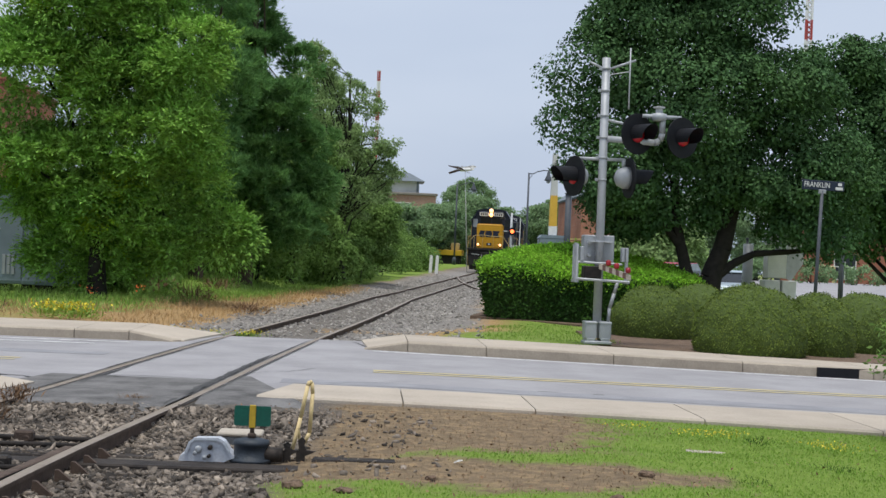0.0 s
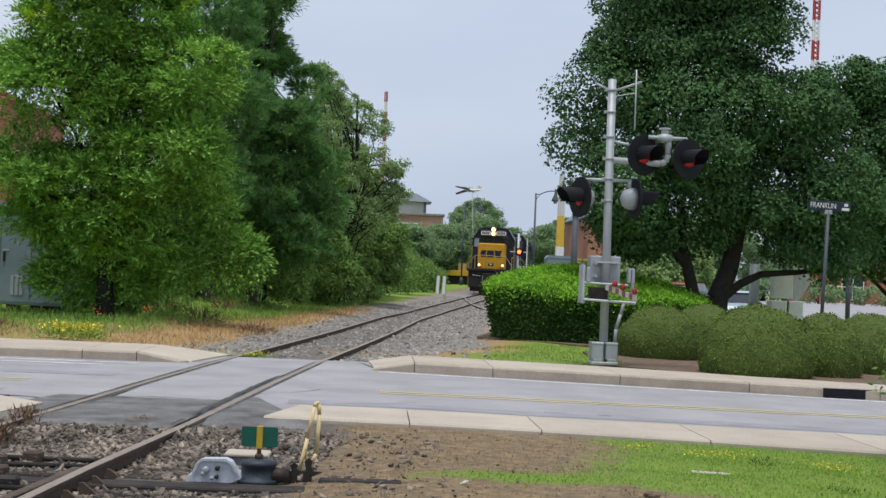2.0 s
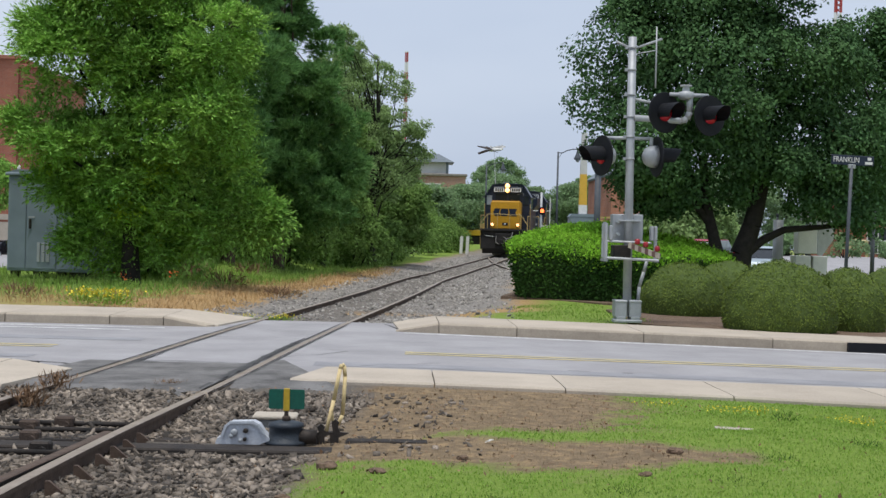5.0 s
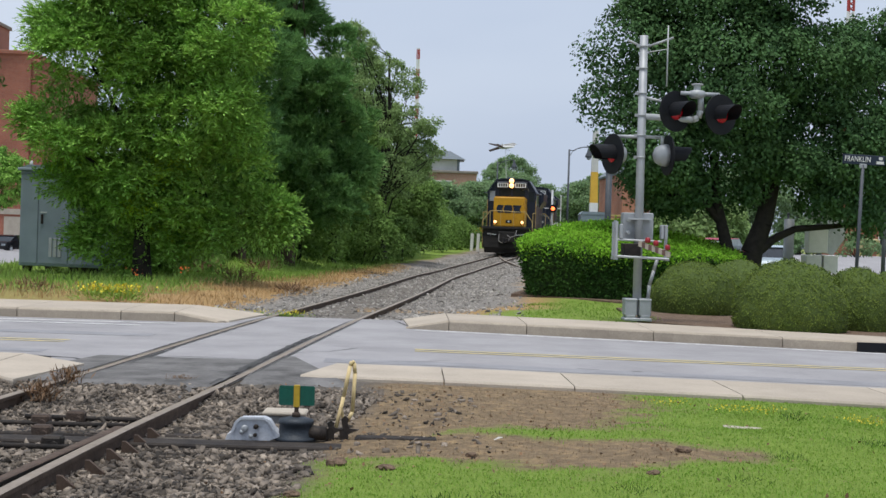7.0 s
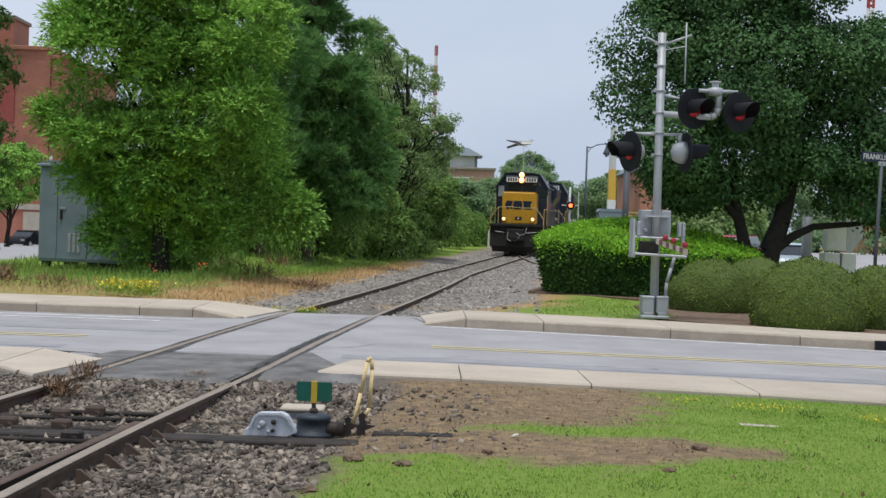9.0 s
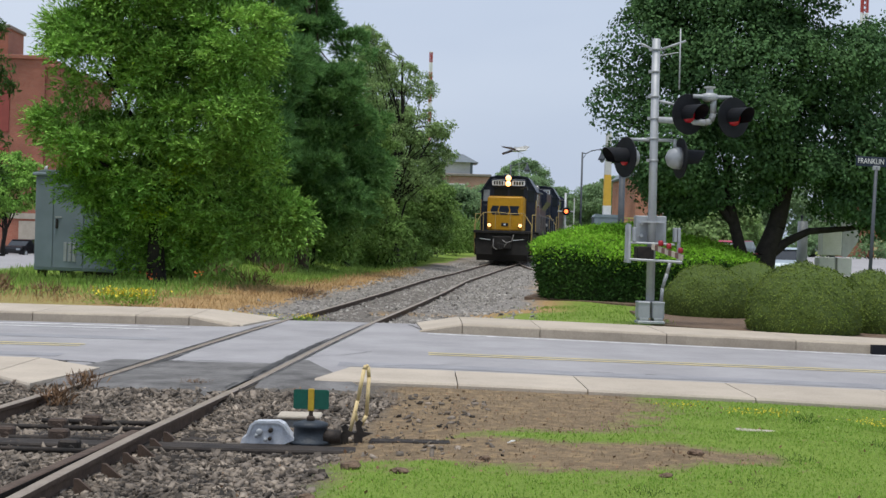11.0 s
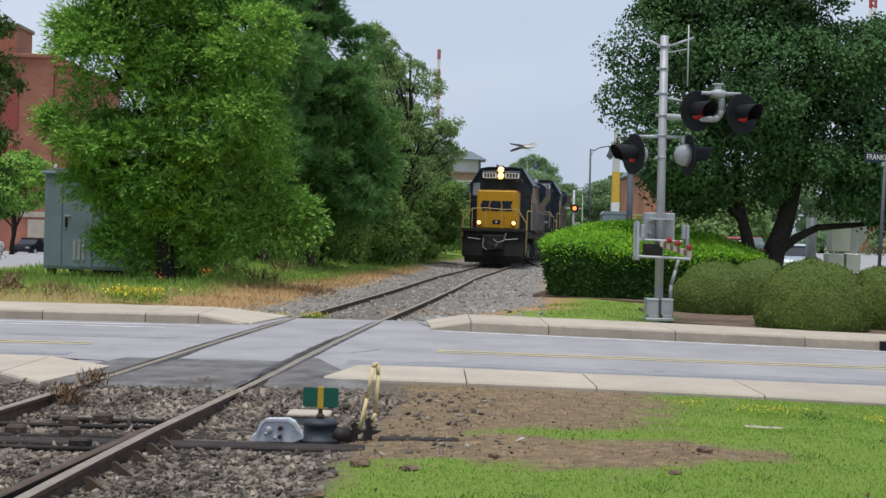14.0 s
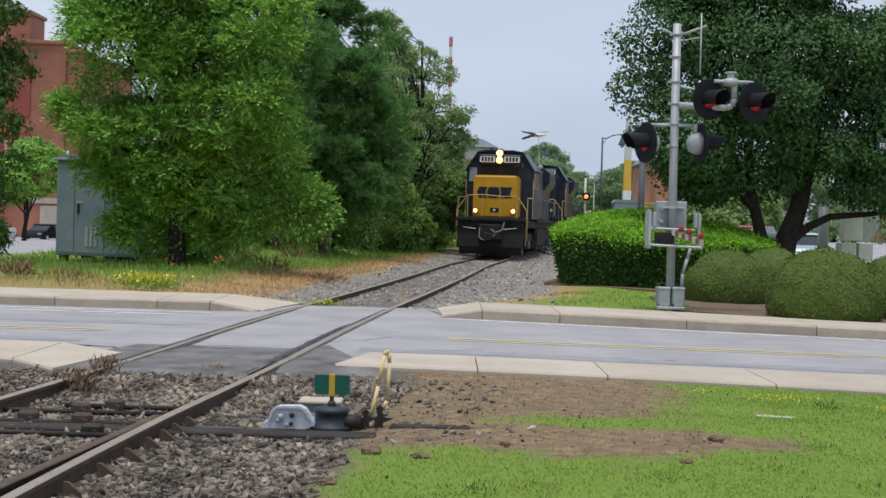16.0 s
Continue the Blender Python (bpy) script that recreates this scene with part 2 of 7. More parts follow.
# ---- ground: one sheet to the horizon; soil, lawn, dry grass and gravel by a cover map ----
def bare_lawn(x, y):
    """How grassy the near lawn is: thin towards the line and in two worn hollows."""
    n = noise.noise((x * 0.9, y * 0.9, 3.0)) * 0.40 + noise.noise((x * 3.1, y * 3.1, 1.0)) * 0.38 + noise.noise((x * 7, y * 7, 6.0)) * 0.34 + noise.noise((x * 17, y * 17, 2.0)) * 0.22
    edge = smooth(-1.25, -0.35, x - 0.10 * (y - 8)) if y < 9.3 else smooth(-0.6, 2.6, x + 0.45 * (10.6 - y) * (1 if y > 10.6 else -0.35))
    hollow = math.exp(-((x - 0.9) / 1.0) ** 2 - ((y - 9.25) / 0.55) ** 2) + 0.85 * math.exp(-((x - 1.9) / 0.8) ** 2 - ((y - 9.8) / 0.5) ** 2)
    back = math.exp(-((x - 0.4) / 1.5) ** 2 - ((y - 12.0) / 1.0) ** 2)
    strip_g = 0.7 * math.exp(-((x - 0.9) / 0.8) ** 2 - ((y - 10.45) / 0.16) ** 2)
    return min(1.0, max(0.0, edge * 1.15 - hollow - 1.1 * back + strip_g + n))


def cover(x, y):
    """Grass, dry grass, gravel at a place."""
    n = noise.noise((x * 0.5, y * 0.5, 7.0)) + 0.5 * noise.noise((x * 2.2, y * 2.2, 4.0))
    d = abs(x - track_c(min(max(y, -8), 140)))
    gravel = 1 - smooth(1.5, 2.6, d + 0.4 * n)
    if y < 15:
        if x > track_c(max(y, -8)):
            g = bare_lawn(x, y)
            gravel = max(gravel, (1 - smooth(0.0, 0.9, x + 1.15 - 0.12 * (y - 9))) * (1 if y < 11.5 else 0.5))
            return g * (1 - gravel), 0.25, gravel
        return 0.1, 0.2, max(gravel, 0.8)
    if x < track_c(min(y, 140)):
        back = smooth(33, 43, y)
        dry = 1 - smooth(3.0 - 0.6 * back, 5.0 - 1.3 * back, d + 0.8 * n)
        green = smooth(3.2 - 0.6 * back, 4.6 - 1.0 * back, d + 0.8 * n)
        near_road = 1 - smooth(26, 31, y)
        if y > 52:
            far = smooth(52, 62, y)
            dry *= 1 - 0.9 * far
            green = max(green, far * smooth(3.0, 4.2, d + 0.6 * n))
            gravel = max(gravel, far * (1 - smooth(2.6, 3.6, d + 0.5 * n)))
        return green * (0.9 - 0.5 * near_road), max(dry, 0.7 * near_road), gravel * (1 - 0.4 * smooth(1.6, 2.4, d))
    dry = 1 - smooth(2.2, 4.0, d + 0.6 * n)
    if y > 27:
        gravel = max(gravel, (1 - smooth(2.4, 4.2, d + 0.5 * n)) * 0.9)
        return 0.8 * smooth(3.0, 4.5, d), 0.8, gravel * (1 - 0.8 * (1 - smooth(26, 31, y)))
    return 0.75 * smooth(2.0, 3.2, d + 0.5 * n), 0.9 * dry, gravel


def soil_z(x, y):
    """Height of the soil: low along the ballast, let down under the road, uneven on the verges."""
    z = gz(x, y)
    if 14.6 < y < 22.9:
        return z - 0.06
    d = abs(x - track_c(min(max(y, -8), 140)))
    near = abs(x) < 16 and 2 < y < 140
    low = (0.065 if y < 14.6 else 0.125) * (1 - smooth(1.5, 3.0, d))
    if near and y < 14.6:
        z += -low - 0.06 + 0.05 * noise.noise((x * 1.1, y * 1.1, 0)) * smooth(1.6, 2.4, d) + 0.05 * smooth(0.2, 2.0, x)
        f = smooth(11.3, 12.7, y)
        return z * (1 - f) + (gz(x, y) - 0.035) * f
    z -= low
    if near:
        z += 0.02 + 0.05 * noise.noise((x * 0.6, y * 0.6, 0)) * smooth(1.6, 2.6, d) + (0.08 * smooth(2.6, 4.5, d) if y < 40 else 0.0)
        f = 1 - smooth(23.0, 24.2, y)
        z = z * (1 - f) + (gz(x, y) - 0.03) * f
    return z


def ground_material():
    m = bpy.data.materials.new("ground_cover")
    m.use_nodes = True
    nt = m.node_tree
    b = nt.nodes["Principled BSDF"]
    b.inputs["Roughness"].default_value = 0.95
    b.inputs["Specular IOR Level"].default_value = 0.15
    tc = nt.nodes.new("ShaderNodeTexCoord")
    at = nt.nodes.new("ShaderNodeAttribute")
    at.attribute_name = "cover"
    sep = nt.nodes.new("ShaderNodeSeparateColor")
    nt.links.new(at.outputs["Color"], sep.inputs[0])

    def nz(scale, detail=6):
        n = nt.nodes.new("ShaderNodeTexNoise")
        n.inputs["Scale"].default_value = scale
        n.inputs["Detail"].default_value = detail
        n.inputs["Roughness"].default_value = 0.7
        nt.links.new(tc.outputs["Object"], n.inputs["Vector"])
        return n.outputs["Fac"]

    def two(a, c, fac, lo=0.35, hi=0.65):
        r = nt.nodes.new("ShaderNodeValToRGB")
        r.color_ramp.elements[0].position, r.color_ramp.elements[1].position = lo, hi
        r.color_ramp.elements[0].color, r.color_ramp.elements[1].color = (*a, 1), (*c, 1)
        nt.links.new(fac, r.inputs[0])
        return r.outputs[0]

    def mask(sock, fac, soft=0.12):
        """The cover's amount against the noise: ragged edges."""
        s = nt.nodes.new("ShaderNodeMath")
        s.operation = "SUBTRACT"
        nt.links.new(sock, s.inputs[0])
        nt.links.new(fac, s.inputs[1])
        r = nt.nodes.new("ShaderNodeMapRange")
        r.inputs["From Min"].default_value, r.inputs["From Max"].default_value = -soft, soft
        nt.links.new(s.outputs[0], r.inputs["Value"])
        return r.outputs[0]

    def mix(fac, a, c):
        n = nt.nodes.new("ShaderNodeMixRGB")
        nt.links.new(fac, n.inputs[0])
        nt.links.new(a, n.inputs[1])
        nt.links.new(c, n.inputs[2])
        return n.outputs[0]

    coarse, mid, fine = nz(1.3), nz(9), nz(55)
    soil = two((0.30, 0.225, 0.14), (0.17, 0.125, 0.08), mid)
    dry = two((0.46, 0.31, 0.145), (0.31, 0.20, 0.095), mid)
    grass = mix(fine, two((0.155, 0.26, 0.035), (0.24, 0.35, 0.06), mid), two((0.26, 0.34, 0.08), (0.11, 0.18, 0.03), fine))
    grav = two((0.23, 0.205, 0.175), (0.06, 0.052, 0.045), fine, 0.3, 0.7)
    grav = mix(at.outputs["Alpha"], grav, two((0.34, 0.32, 0.295), (0.17, 0.155, 0.14), fine, 0.3, 0.7))
    c = mix(mask(sep.outputs[1], mid, 0.25), soil, dry)
    c = mix(mask(sep.outputs[2], coarse, 0.2), c, grav)
    c = mix(mask(sep.outputs[0], mid, 0.28), c, grass)
    nt.links.new(c, b.inputs["Base Color"])
    bp = nt.nodes.new("ShaderNodeBump")
    bp.inputs["Strength"].default_value = 0.8
    bp.inputs["Distance"].default_value = 0.03
    nt.links.new(fine, bp.inputs["Height"])
    nt.links.new(bp.outputs[0], b.inputs["Normal"])
    return m


def ground_sheet():
    xs, ys = [], []
    for lo, hi, st in ((-2000, -300, 340), (-300, -60, 30), (-60, -14, 4), (-14, -1.6, 0.5), (-1.6, 5.6, 0.15), (5.6, 14, 0.6), (14, 60, 4), (60, 300, 30), (300, 2001, 340)):
        xs += list(np.arange(lo, hi - 1e-6, st))
    for lo, hi, st in ((-300, 0, 30), (0, 5.5, 0.5), (5.5, 14.4, 0.15), (14.4, 24, 0.8), (24, 42, 0.5), (42, 90, 1.2), (90, 140, 4), (140, 400, 30), (400, 4001, 400)):
        ys += list(np.arange(lo, hi - 1e-6, st))
    verts, cols = [], []
    for y in ys:
        for x in xs:
            near = abs(x) < 16 and 2 < y < 140
            g, dr, gr = cover(x, y) if near else ((0.6, 0.4, 0.0))
            z = soil_z(x, y)
            verts.append((x, y, z))
            cols.append((g, dr, gr, smooth(20, 24, y) * (0.3 + 0.7 * smooth(0.5, 1.2, abs(x - track_c(min(max(y, -8), 140)))))))
    nx = len(xs)
    faces = [(j * nx + i, j * nx + i + 1, (j + 1) * nx + i + 1, (j + 1) * nx + i) for j in range(len(ys) - 1) for i in range(nx - 1)]
    ob = raw("ground", verts, faces, ground_material(), shade=True)
    a = ob.data.color_attributes.new("cover", "FLOAT_COLOR", "POINT")
    a.data.foreach_set("color", np.array(cols, dtype=np.float32).ravel())
    return tagged(ob, "uneven ground of lawn, bare soil, dry grass and gravel", "ground", kind="structure")


ground_sheet()


# ---- road over the line ----
def far_kerb_y(x):
    return 21.35 - 0.13 * max(x, 0.0)


def near_kerb_y(x):
    return 15.05 - 0.06 * (x + 1.0)


def yellow_y(x):
    return 17.35


def band(name, fa, fb, x0, x1, z0, thick, material, step=0.5, parent=None):
    """A slab between two lines fa(x) and fb(x)."""
    n = max(1, int(round((x1 - x0) / step)))
    verts, faces = [], []
    for i in range(n + 1):
        x = x0 + (x1 - x0) * i / n
        for y in (fa(x), fb(x)):
            verts.append((x, y, gz(x, y) + z0))
    if thick:
        verts += [(a, b, c - thick) for a, b, c in verts]
    k = 2 * (n + 1)
    for i in range(n):
        a = 2 * i
        faces.append((a, a + 2, a + 3, a + 1))
        if thick:
            faces.append((a + k, a + 1 + k, a + 3 + k, a + 2 + k))
            faces.append((a, a + k, a + 2 + k, a + 2))
            faces.append((a + 1, a + 3, a + 3 + k, a + 1 + k))
    if thick:
        faces += [(0, 1, 1 + k, k), (2 * n, 2 * n + k, 2 * n + 1 + k, 2 * n + 1)]
    return raw(name, verts, faces, material, parent)


road = band("road", lambda x: 13.75 if -3.6 < x < -0.5 else near_kerb_y(x) - 0.1, lambda x: 23.4 if -2.6 < x < 0.1 else far_kerb_y(x) + 0.1, -60, 60, -0.012, 0.15, ASPHALT, 0.25)
tagged(road, "worn grey asphalt two-lane road over a rail crossing", "road", kind="structure")


def marking(name, f, x0, x1, w, material, label):
    tagged(band(name, lambda x: f(x) - w / 2, lambda x: f(x) + w / 2, x0, x1, -0.007, 0.0, material, 0.5), label, "road marking", kind="structure")


marking("edge_line", lambda x: far_kerb_y(x) - 0.28, 0.1, 40, 0.11, PAINT_W, "faded white edge line on the road")
marking("edge_line", lambda x: 20.95 + 0.02 * x, -40, -3.4, 0.10, PAINT_W, "faded white edge line on the road")
marking("edge_line", lambda x: 20.30 + 0.0 * x, -12, -3.8, 0.09, PAINT_W, "faded white edge line on the road")
for off in (-0.13, 0.13):
    marking("centre_line", lambda x: yellow_y(x) + off, 0.1, 40, 0.10, PAINT_Y, "worn yellow centre line on the road")
    marking("centre_line", lambda x: yellow_y(x) + off - 0.15, -40, -4.1, 0.10, PAINT_Y, "worn yellow centre line on the road")

# asphalt and tar let in along the rails, broken off towards the ballast
def patch(fl, fr, y0, y1, label, seed):
    nx, ny = 16, 24
    verts, faces = [], []
    for j in range(ny + 1):
        for i in range(nx + 1):
            u = i / nx
            e = 0.30 * noise.noise((u * 4, seed, 2)) + 0.16 * noise.noise((u * 13, seed, 5))
            y = y0 + e * (1 - j / ny) + (y1 - y0) * j / ny
            x = fl(y) + (fr(y) - fl(y)) * u
            z = gz(x, y) - 0.004 - 0.075 * (1 - smooth(0, 0.9, y - y0 - e)) + 0.008 * noise.noise((x * 3, y * 3, seed))* (1 - smooth(13.5, 14.5, y))
            verts.append((x, y, z))
    for j in range(ny):
        for i in range(nx):
            k = j * (nx + 1) + i
            faces.append((k, k + 1, k + nx + 2, k + nx + 1))
    tagged(raw("asphalt_patch", verts, faces, ASPHALT_DARK, shade=True), label, "road patch", kind="structure")


patch(lambda y: track_c(y) - 0.66, lambda y: track_c(y) + 0.64, 12.15, 15.35, "dark patched asphalt between the rails", 1)
patch(lambda y: track_c(y) + 0.80, lambda y: track_c(y) + 2.0 - 0.34 * (y - 12.6), 12.65, 15.9, "dark patched asphalt beside the rail", 2)
patch(lambda y: track_c(y) - 1.5 + 0.12 * (y - 12.4), lambda y: track_c(y) - 0.80, 12.4, 15.4, "dark patched asphalt beside the rail", 3)


def dark_rail_strip(pts, w):
    verts, faces = [], []
    for i, (x, y) in enumerate(pts):
        ww = w * (0.45 + 1.2 * abs(noise.noise((x * 4, y * 4, 2)))) * min(1.0, 0.15 + i / 8, 0.15 + (len(pts) - 1 - i) / 14)
        verts += [(x - ww, y, gz(x, y) - 0.003), (x + ww, y, gz(x, y) - 0.003)]
        if i:
            a = 2 * i - 2
            faces.append((a, a + 1, a + 3, a + 2))
    tagged(raw("tar_seam", verts, faces, TAR), "black tar and painted dark flangeway along the rail in the road", "tar seam", kind="structure")


for off in (-0.7175, 0.7175):
    for d, w in ((-0.07, 0.02), (0.07, 0.018)):
        dark_rail_strip([(p[0] + d, p[1]) for p in side_line(off, 12.6, 23.2, 0.15)], w)

# Flat dark strips painted for the shaded flangeway gap and broken asphalt.
dark_rail_strip([(p[0] - 0.12, p[1]) for p in side_line(0.7175, 12.9, 19.5, 0.12)], 0.05)
dark_rail_strip([(p[0] + 0.11, p[1]) for p in side_line(-0.7175, 14.6, 16.6, 0.12)], 0.05)


def crack(pts, w, material=TAR):
    """A wandering seam across the road."""
    verts, faces = [], []
    for i in range(len(pts) - 1):
        (xa, ya), (xb, yb) = pts[i], pts[i + 1]
        d = Vector((xb - xa, yb - ya, 0)).normalized()
        s = Vector((-d.y, d.x, 0))
        n = max(2, int(math.hypot(xb - xa, yb - ya) / 0.08))
        for k in range(n + (i == len(pts) - 2)):
            f = k / n
            x, y = xa + (xb - xa) * f, ya + (yb - ya) * f
            j = 0.05 * noise.noise((x * 3, y * 3, 8))
            ww = w * (0.4 + 0.9 * abs(noise.noise((x * 5, y * 5, 1))))
            x, y = x + s.x * j, y + s.y * j
            verts += [(x - s.x * ww, y - s.y * ww, gz(x, y) - 0.006), (x + s.x * ww, y + s.y * ww, gz(x, y) - 0.006)]
    for i in range(len(verts) // 2 - 1):
        faces.append((2 * i, 2 * i + 1, 2 * i + 3, 2 * i + 2))
    tagged(raw("road_seam", verts, faces, material), "dark wandering seam in the asphalt", "road seam", kind="structure")


crack([(-3.0, 15.45), (-2.2, 15.5), (-1.4, 15.4)], 0.02)
crack([(-1.35, 16.3), (-0.9, 16.8), (-0.6, 17.4)], 0.012)
crack([(-4.2, 15.3), (-3.5, 15.0), (-3.1, 14.6)], 0.03)
crack([(-0.6, 14.95), (0.6, 14.9), (2.2, 14.8), (5, 14.66), (9, 14.4)], 0.018)
crack([(-0.4, 15.5), (0.3, 15.9), (0.5, 16.1)], 0.01)
crack([(1.9, 15.7), (2.15, 15.7)], 0.03)
crack([(2.5, 15.65), (2.62, 15.65)], 0.025)
crack([(-0.2, 23.0), (0.1, 21.4)], 0.02)
crack([(-2.6, 19.3), (-1.9, 19.45), (-0.9, 19.2)], 0.008)
STAIN = mat("tyre_darkened_asphalt", (0.235, 0.235, 0.25), (0.30, 0.30, 0.315), 0.85, scale=2.0, bump=0.3, bscale=90, fine=0.14)
for y0, y1, x0, x1 in ((15.35, 15.85, -0.9, 30), (18.3, 18.8, -30, -3.3), (15.6, 16.0, -30, -4.0)):
    tagged(band("wheel_track", lambda x: y0 + 0.1 * noise.noise((x * 0.8, 1, 0)) - 0.05 * max(x, 0), lambda x: y1 + 0.15 * noise.noise((x * 0.7, 4, 0)) - 0.05 * max(x, 0), x0, x1, -0.009, 0.0, STAIN, 0.4), "darker worn wheel track on the road", "wheel track", kind="structure")

# ---- rails, sleepers ----
track = thing("railway_track", "rusty steel rails on dark timber sleepers in gravel", "railway track", kind="structure")
for off in (-0.7175, 0.7175):
    v, f, mi = rail_mesh(side_line(off, 0.0, 170, 1.0))
    raw("rail", v, f, [RAIL_SIDE, RAIL_TOP], track, mids=mi)

# ---- leaves ----
def leaf_mat(name, a, b, trans=0.3, rough=0.55):
    return mat(name, a, b, 0.75, scale=0.9, fine=0.1, bscale=4, island=0.38, trans=trans, spec=0.12)


LEAF_ASH = leaf_mat("ash_leaves", (0.275, 0.47, 0.09), (0.185, 0.375, 0.073), 0.2)
LEAF_ASH_YOUNG = leaf_mat("young_ash_leaves", (0.36, 0.52, 0.04), (0.28, 0.46, 0.04), 0.4)
LEAF_PINE = leaf_mat("pine_needles", (0.135, 0.28, 0.095), (0.195, 0.365, 0.115), 0.38)
LEAF_ELM = leaf_mat("elm_leaves", (0.21, 0.31, 0.12), (0.27, 0.38, 0.15), 0.42)
LEAF_BRUSH = leaf_mat("brush_leaves", (0.145, 0.25, 0.066), (0.21, 0.335, 0.088), 0.35)
LEAF_PEAR = leaf_mat("pear_leaves", (0.052, 0.115, 0.045), (0.09, 0.175, 0.06), 0.15, 0.4)
LEAF_BOX = mat("clipped_holly_leaves", (0.105, 0.16, 0.03), (0.15, 0.20, 0.042), 0.75, scale=2.6, fine=0.16, bscale=6, island=0.06, trans=0.1, spec=0.12)
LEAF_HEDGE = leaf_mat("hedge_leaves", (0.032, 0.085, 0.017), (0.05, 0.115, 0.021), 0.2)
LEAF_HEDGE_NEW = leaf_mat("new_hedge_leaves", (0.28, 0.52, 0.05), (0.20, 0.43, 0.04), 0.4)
# Far leaves are coloured paler and greyer to stand for haze.
LEAF_FAR = leaf_mat("haze_paled_leaves", (0.22, 0.33, 0.165), (0.26, 0.38, 0.19), 0.5)
LEAF_OAK = leaf_mat("oak_leaves", (0.08, 0.15, 0.045), (0.11, 0.19, 0.055), 0.3)
BARK = mat("bark", (0.016, 0.0135, 0.012), (0.034, 0.028, 0.023), 0.95, scale=7, bump=0.8, bscale=22)
BARK_PINE = mat("pine_bark", (0.10, 0.065, 0.045), (0.06, 0.045, 0.035), 0.95, scale=7, bump=0.8, bscale=22)
# Holly core is a darker leaf colour, painting shade into the gaps.
SHADE_BOX = mat("holly_core_shade", (0.075, 0.115, 0.024), (0.055, 0.085, 0.018), 0.9, scale=6, bump=0.8, bscale=14)
# Near-black hedge core: the shade between the leaves is put into its colour.
SHADE_LEAF = mat("hedge_core_shade", (0.018, 0.04, 0.010), (0.028, 0.058, 0.013), 0.9, scale=3, bump=0.8, bscale=14)
GRASS = mat("grass_blades", (0.20, 0.36, 0.045), (0.29, 0.42, 0.075), 0.6, scale=1.5, island=0.2, trans=0.3)
DRY = mat("dry_grass_blades", (0.52, 0.36, 0.17), (0.38, 0.24, 0.11), 0.8, scale=1.5, island=0.35, trans=0.2)
WEED_Y = mat("yellow_flowers", (0.78, 0.62, 0.04), (0.6, 0.5, 0.05), 0.7, scale=5, island=0.2)
ORANGE_FLOWER = mat("orange_flowers", (0.8, 0.16, 0.04), (0.7, 0.1, 0.03), 0.6, scale=5, island=0.2)
TWIG = mat("dead_weeds", (0.24, 0.14, 0.075), (0.13, 0.085, 0.05), 0.9, scale=6, island=0.3)


def unit(v):
    return v / np.maximum(np.linalg.norm(v, axis=1, keepdims=True), 1e-6)


def leaves(name, pos, out, length, width, material, parent=None, droop=0.3, rng=None, mids=None, spread=0.8, kind="", up=0.5, hug=0.6):
    """Folded leaf blades at pos, pointing roughly along out."""
    rng = rng or np.random.default_rng(5)
    n = len(pos)
    ax = unit(unit(out) * max(0.0, 0.9 - 0.5 * hug) + rng.normal(size=(n, 3)) * spread * 0.6 + np.array([0, 0, -droop]))
    nrm = unit(rng.normal(size=(n, 3)) * 0.5 + np.array([0, 0, up]) + unit(out) * hug)
    side = unit(np.cross(ax, nrm))
    nrm = np.cross(side, ax)
    ln = (length * rng.uniform(0.7, 1.25, (n, 1)))
    wd = (width * rng.uniform(0.75, 1.2, (n, 1)))
    base = pos
    tip = pos + ax * ln - nrm * ln * 0.12
    mid = pos + ax * ln * 0.45 + nrm * ln * 0.05
    lf, rt = mid + side * wd / 2 - nrm * wd * 0.12, mid - side * wd / 2 - nrm * wd * 0.12
    verts = np.stack([base, rt, tip, lf], 1).reshape(-1, 3)
    me = bpy.data.meshes.new(name)
    me.vertices.add(4 * n)
    me.vertices.foreach_set("co", verts.astype(np.float32).ravel())
    idx = np.arange(4 * n).reshape(n, 4)
    me.loops.add(4 * n)
    me.loops.foreach_set("vertex_index", idx.astype(np.int32).ravel())
    me.polygons.add(n)
    me.polygons.foreach_set("loop_start", (np.arange(n) * 4).astype(np.int32))
    for m in material if isinstance(material, (list, tuple)) else [material]:
        me.materials.append(m)
    if mids is not None:
        me.polygons.foreach_set("material_index", np.asarray(mids, dtype=np.int32))
    me.update(calc_edges=True)
    ob = new(name, me)
    ob.parent = parent
    if kind:
        ob["kind"] = kind
    return ob


def lobes_points(lobes, clumps, per, rad, rng, flat=0.7, inner=0.55):
    """Leaf places in clumps spread over the outer parts of rounded lobes (cx, cy, cz, rx, ry, rz)."""
    area = np.array([(l[3] * l[5] + l[4] * l[5] + l[3] * l[4]) for l in lobes])
    pick = rng.choice(len(lobes), clumps, p=area / area.sum())
    L = np.array(lobes)[pick]
    d = unit(rng.normal(size=(clumps, 3)))
    r = rng.uniform(inner, 1.06, (clumps, 1)) ** 0.6
    c = L[:, :3] + d * L[:, 3:] * r
    size = rad * rng.uniform(0.6, 1.35, clumps)
    cc = np.repeat(c, per, 0)
    q = unit(rng.normal(size=(clumps * per, 3)))
    rr = rng.uniform(0.2, 1.0, (clumps * per, 1)) ** 0.5
    p = cc + q * rr * np.repeat(size, per)[:, None] * np.array([1, 1, flat])
    out = q * 1.0 + np.repeat(d, per, 0) * 0.45
    return p, out, np.repeat(np.arange(clumps), per), c


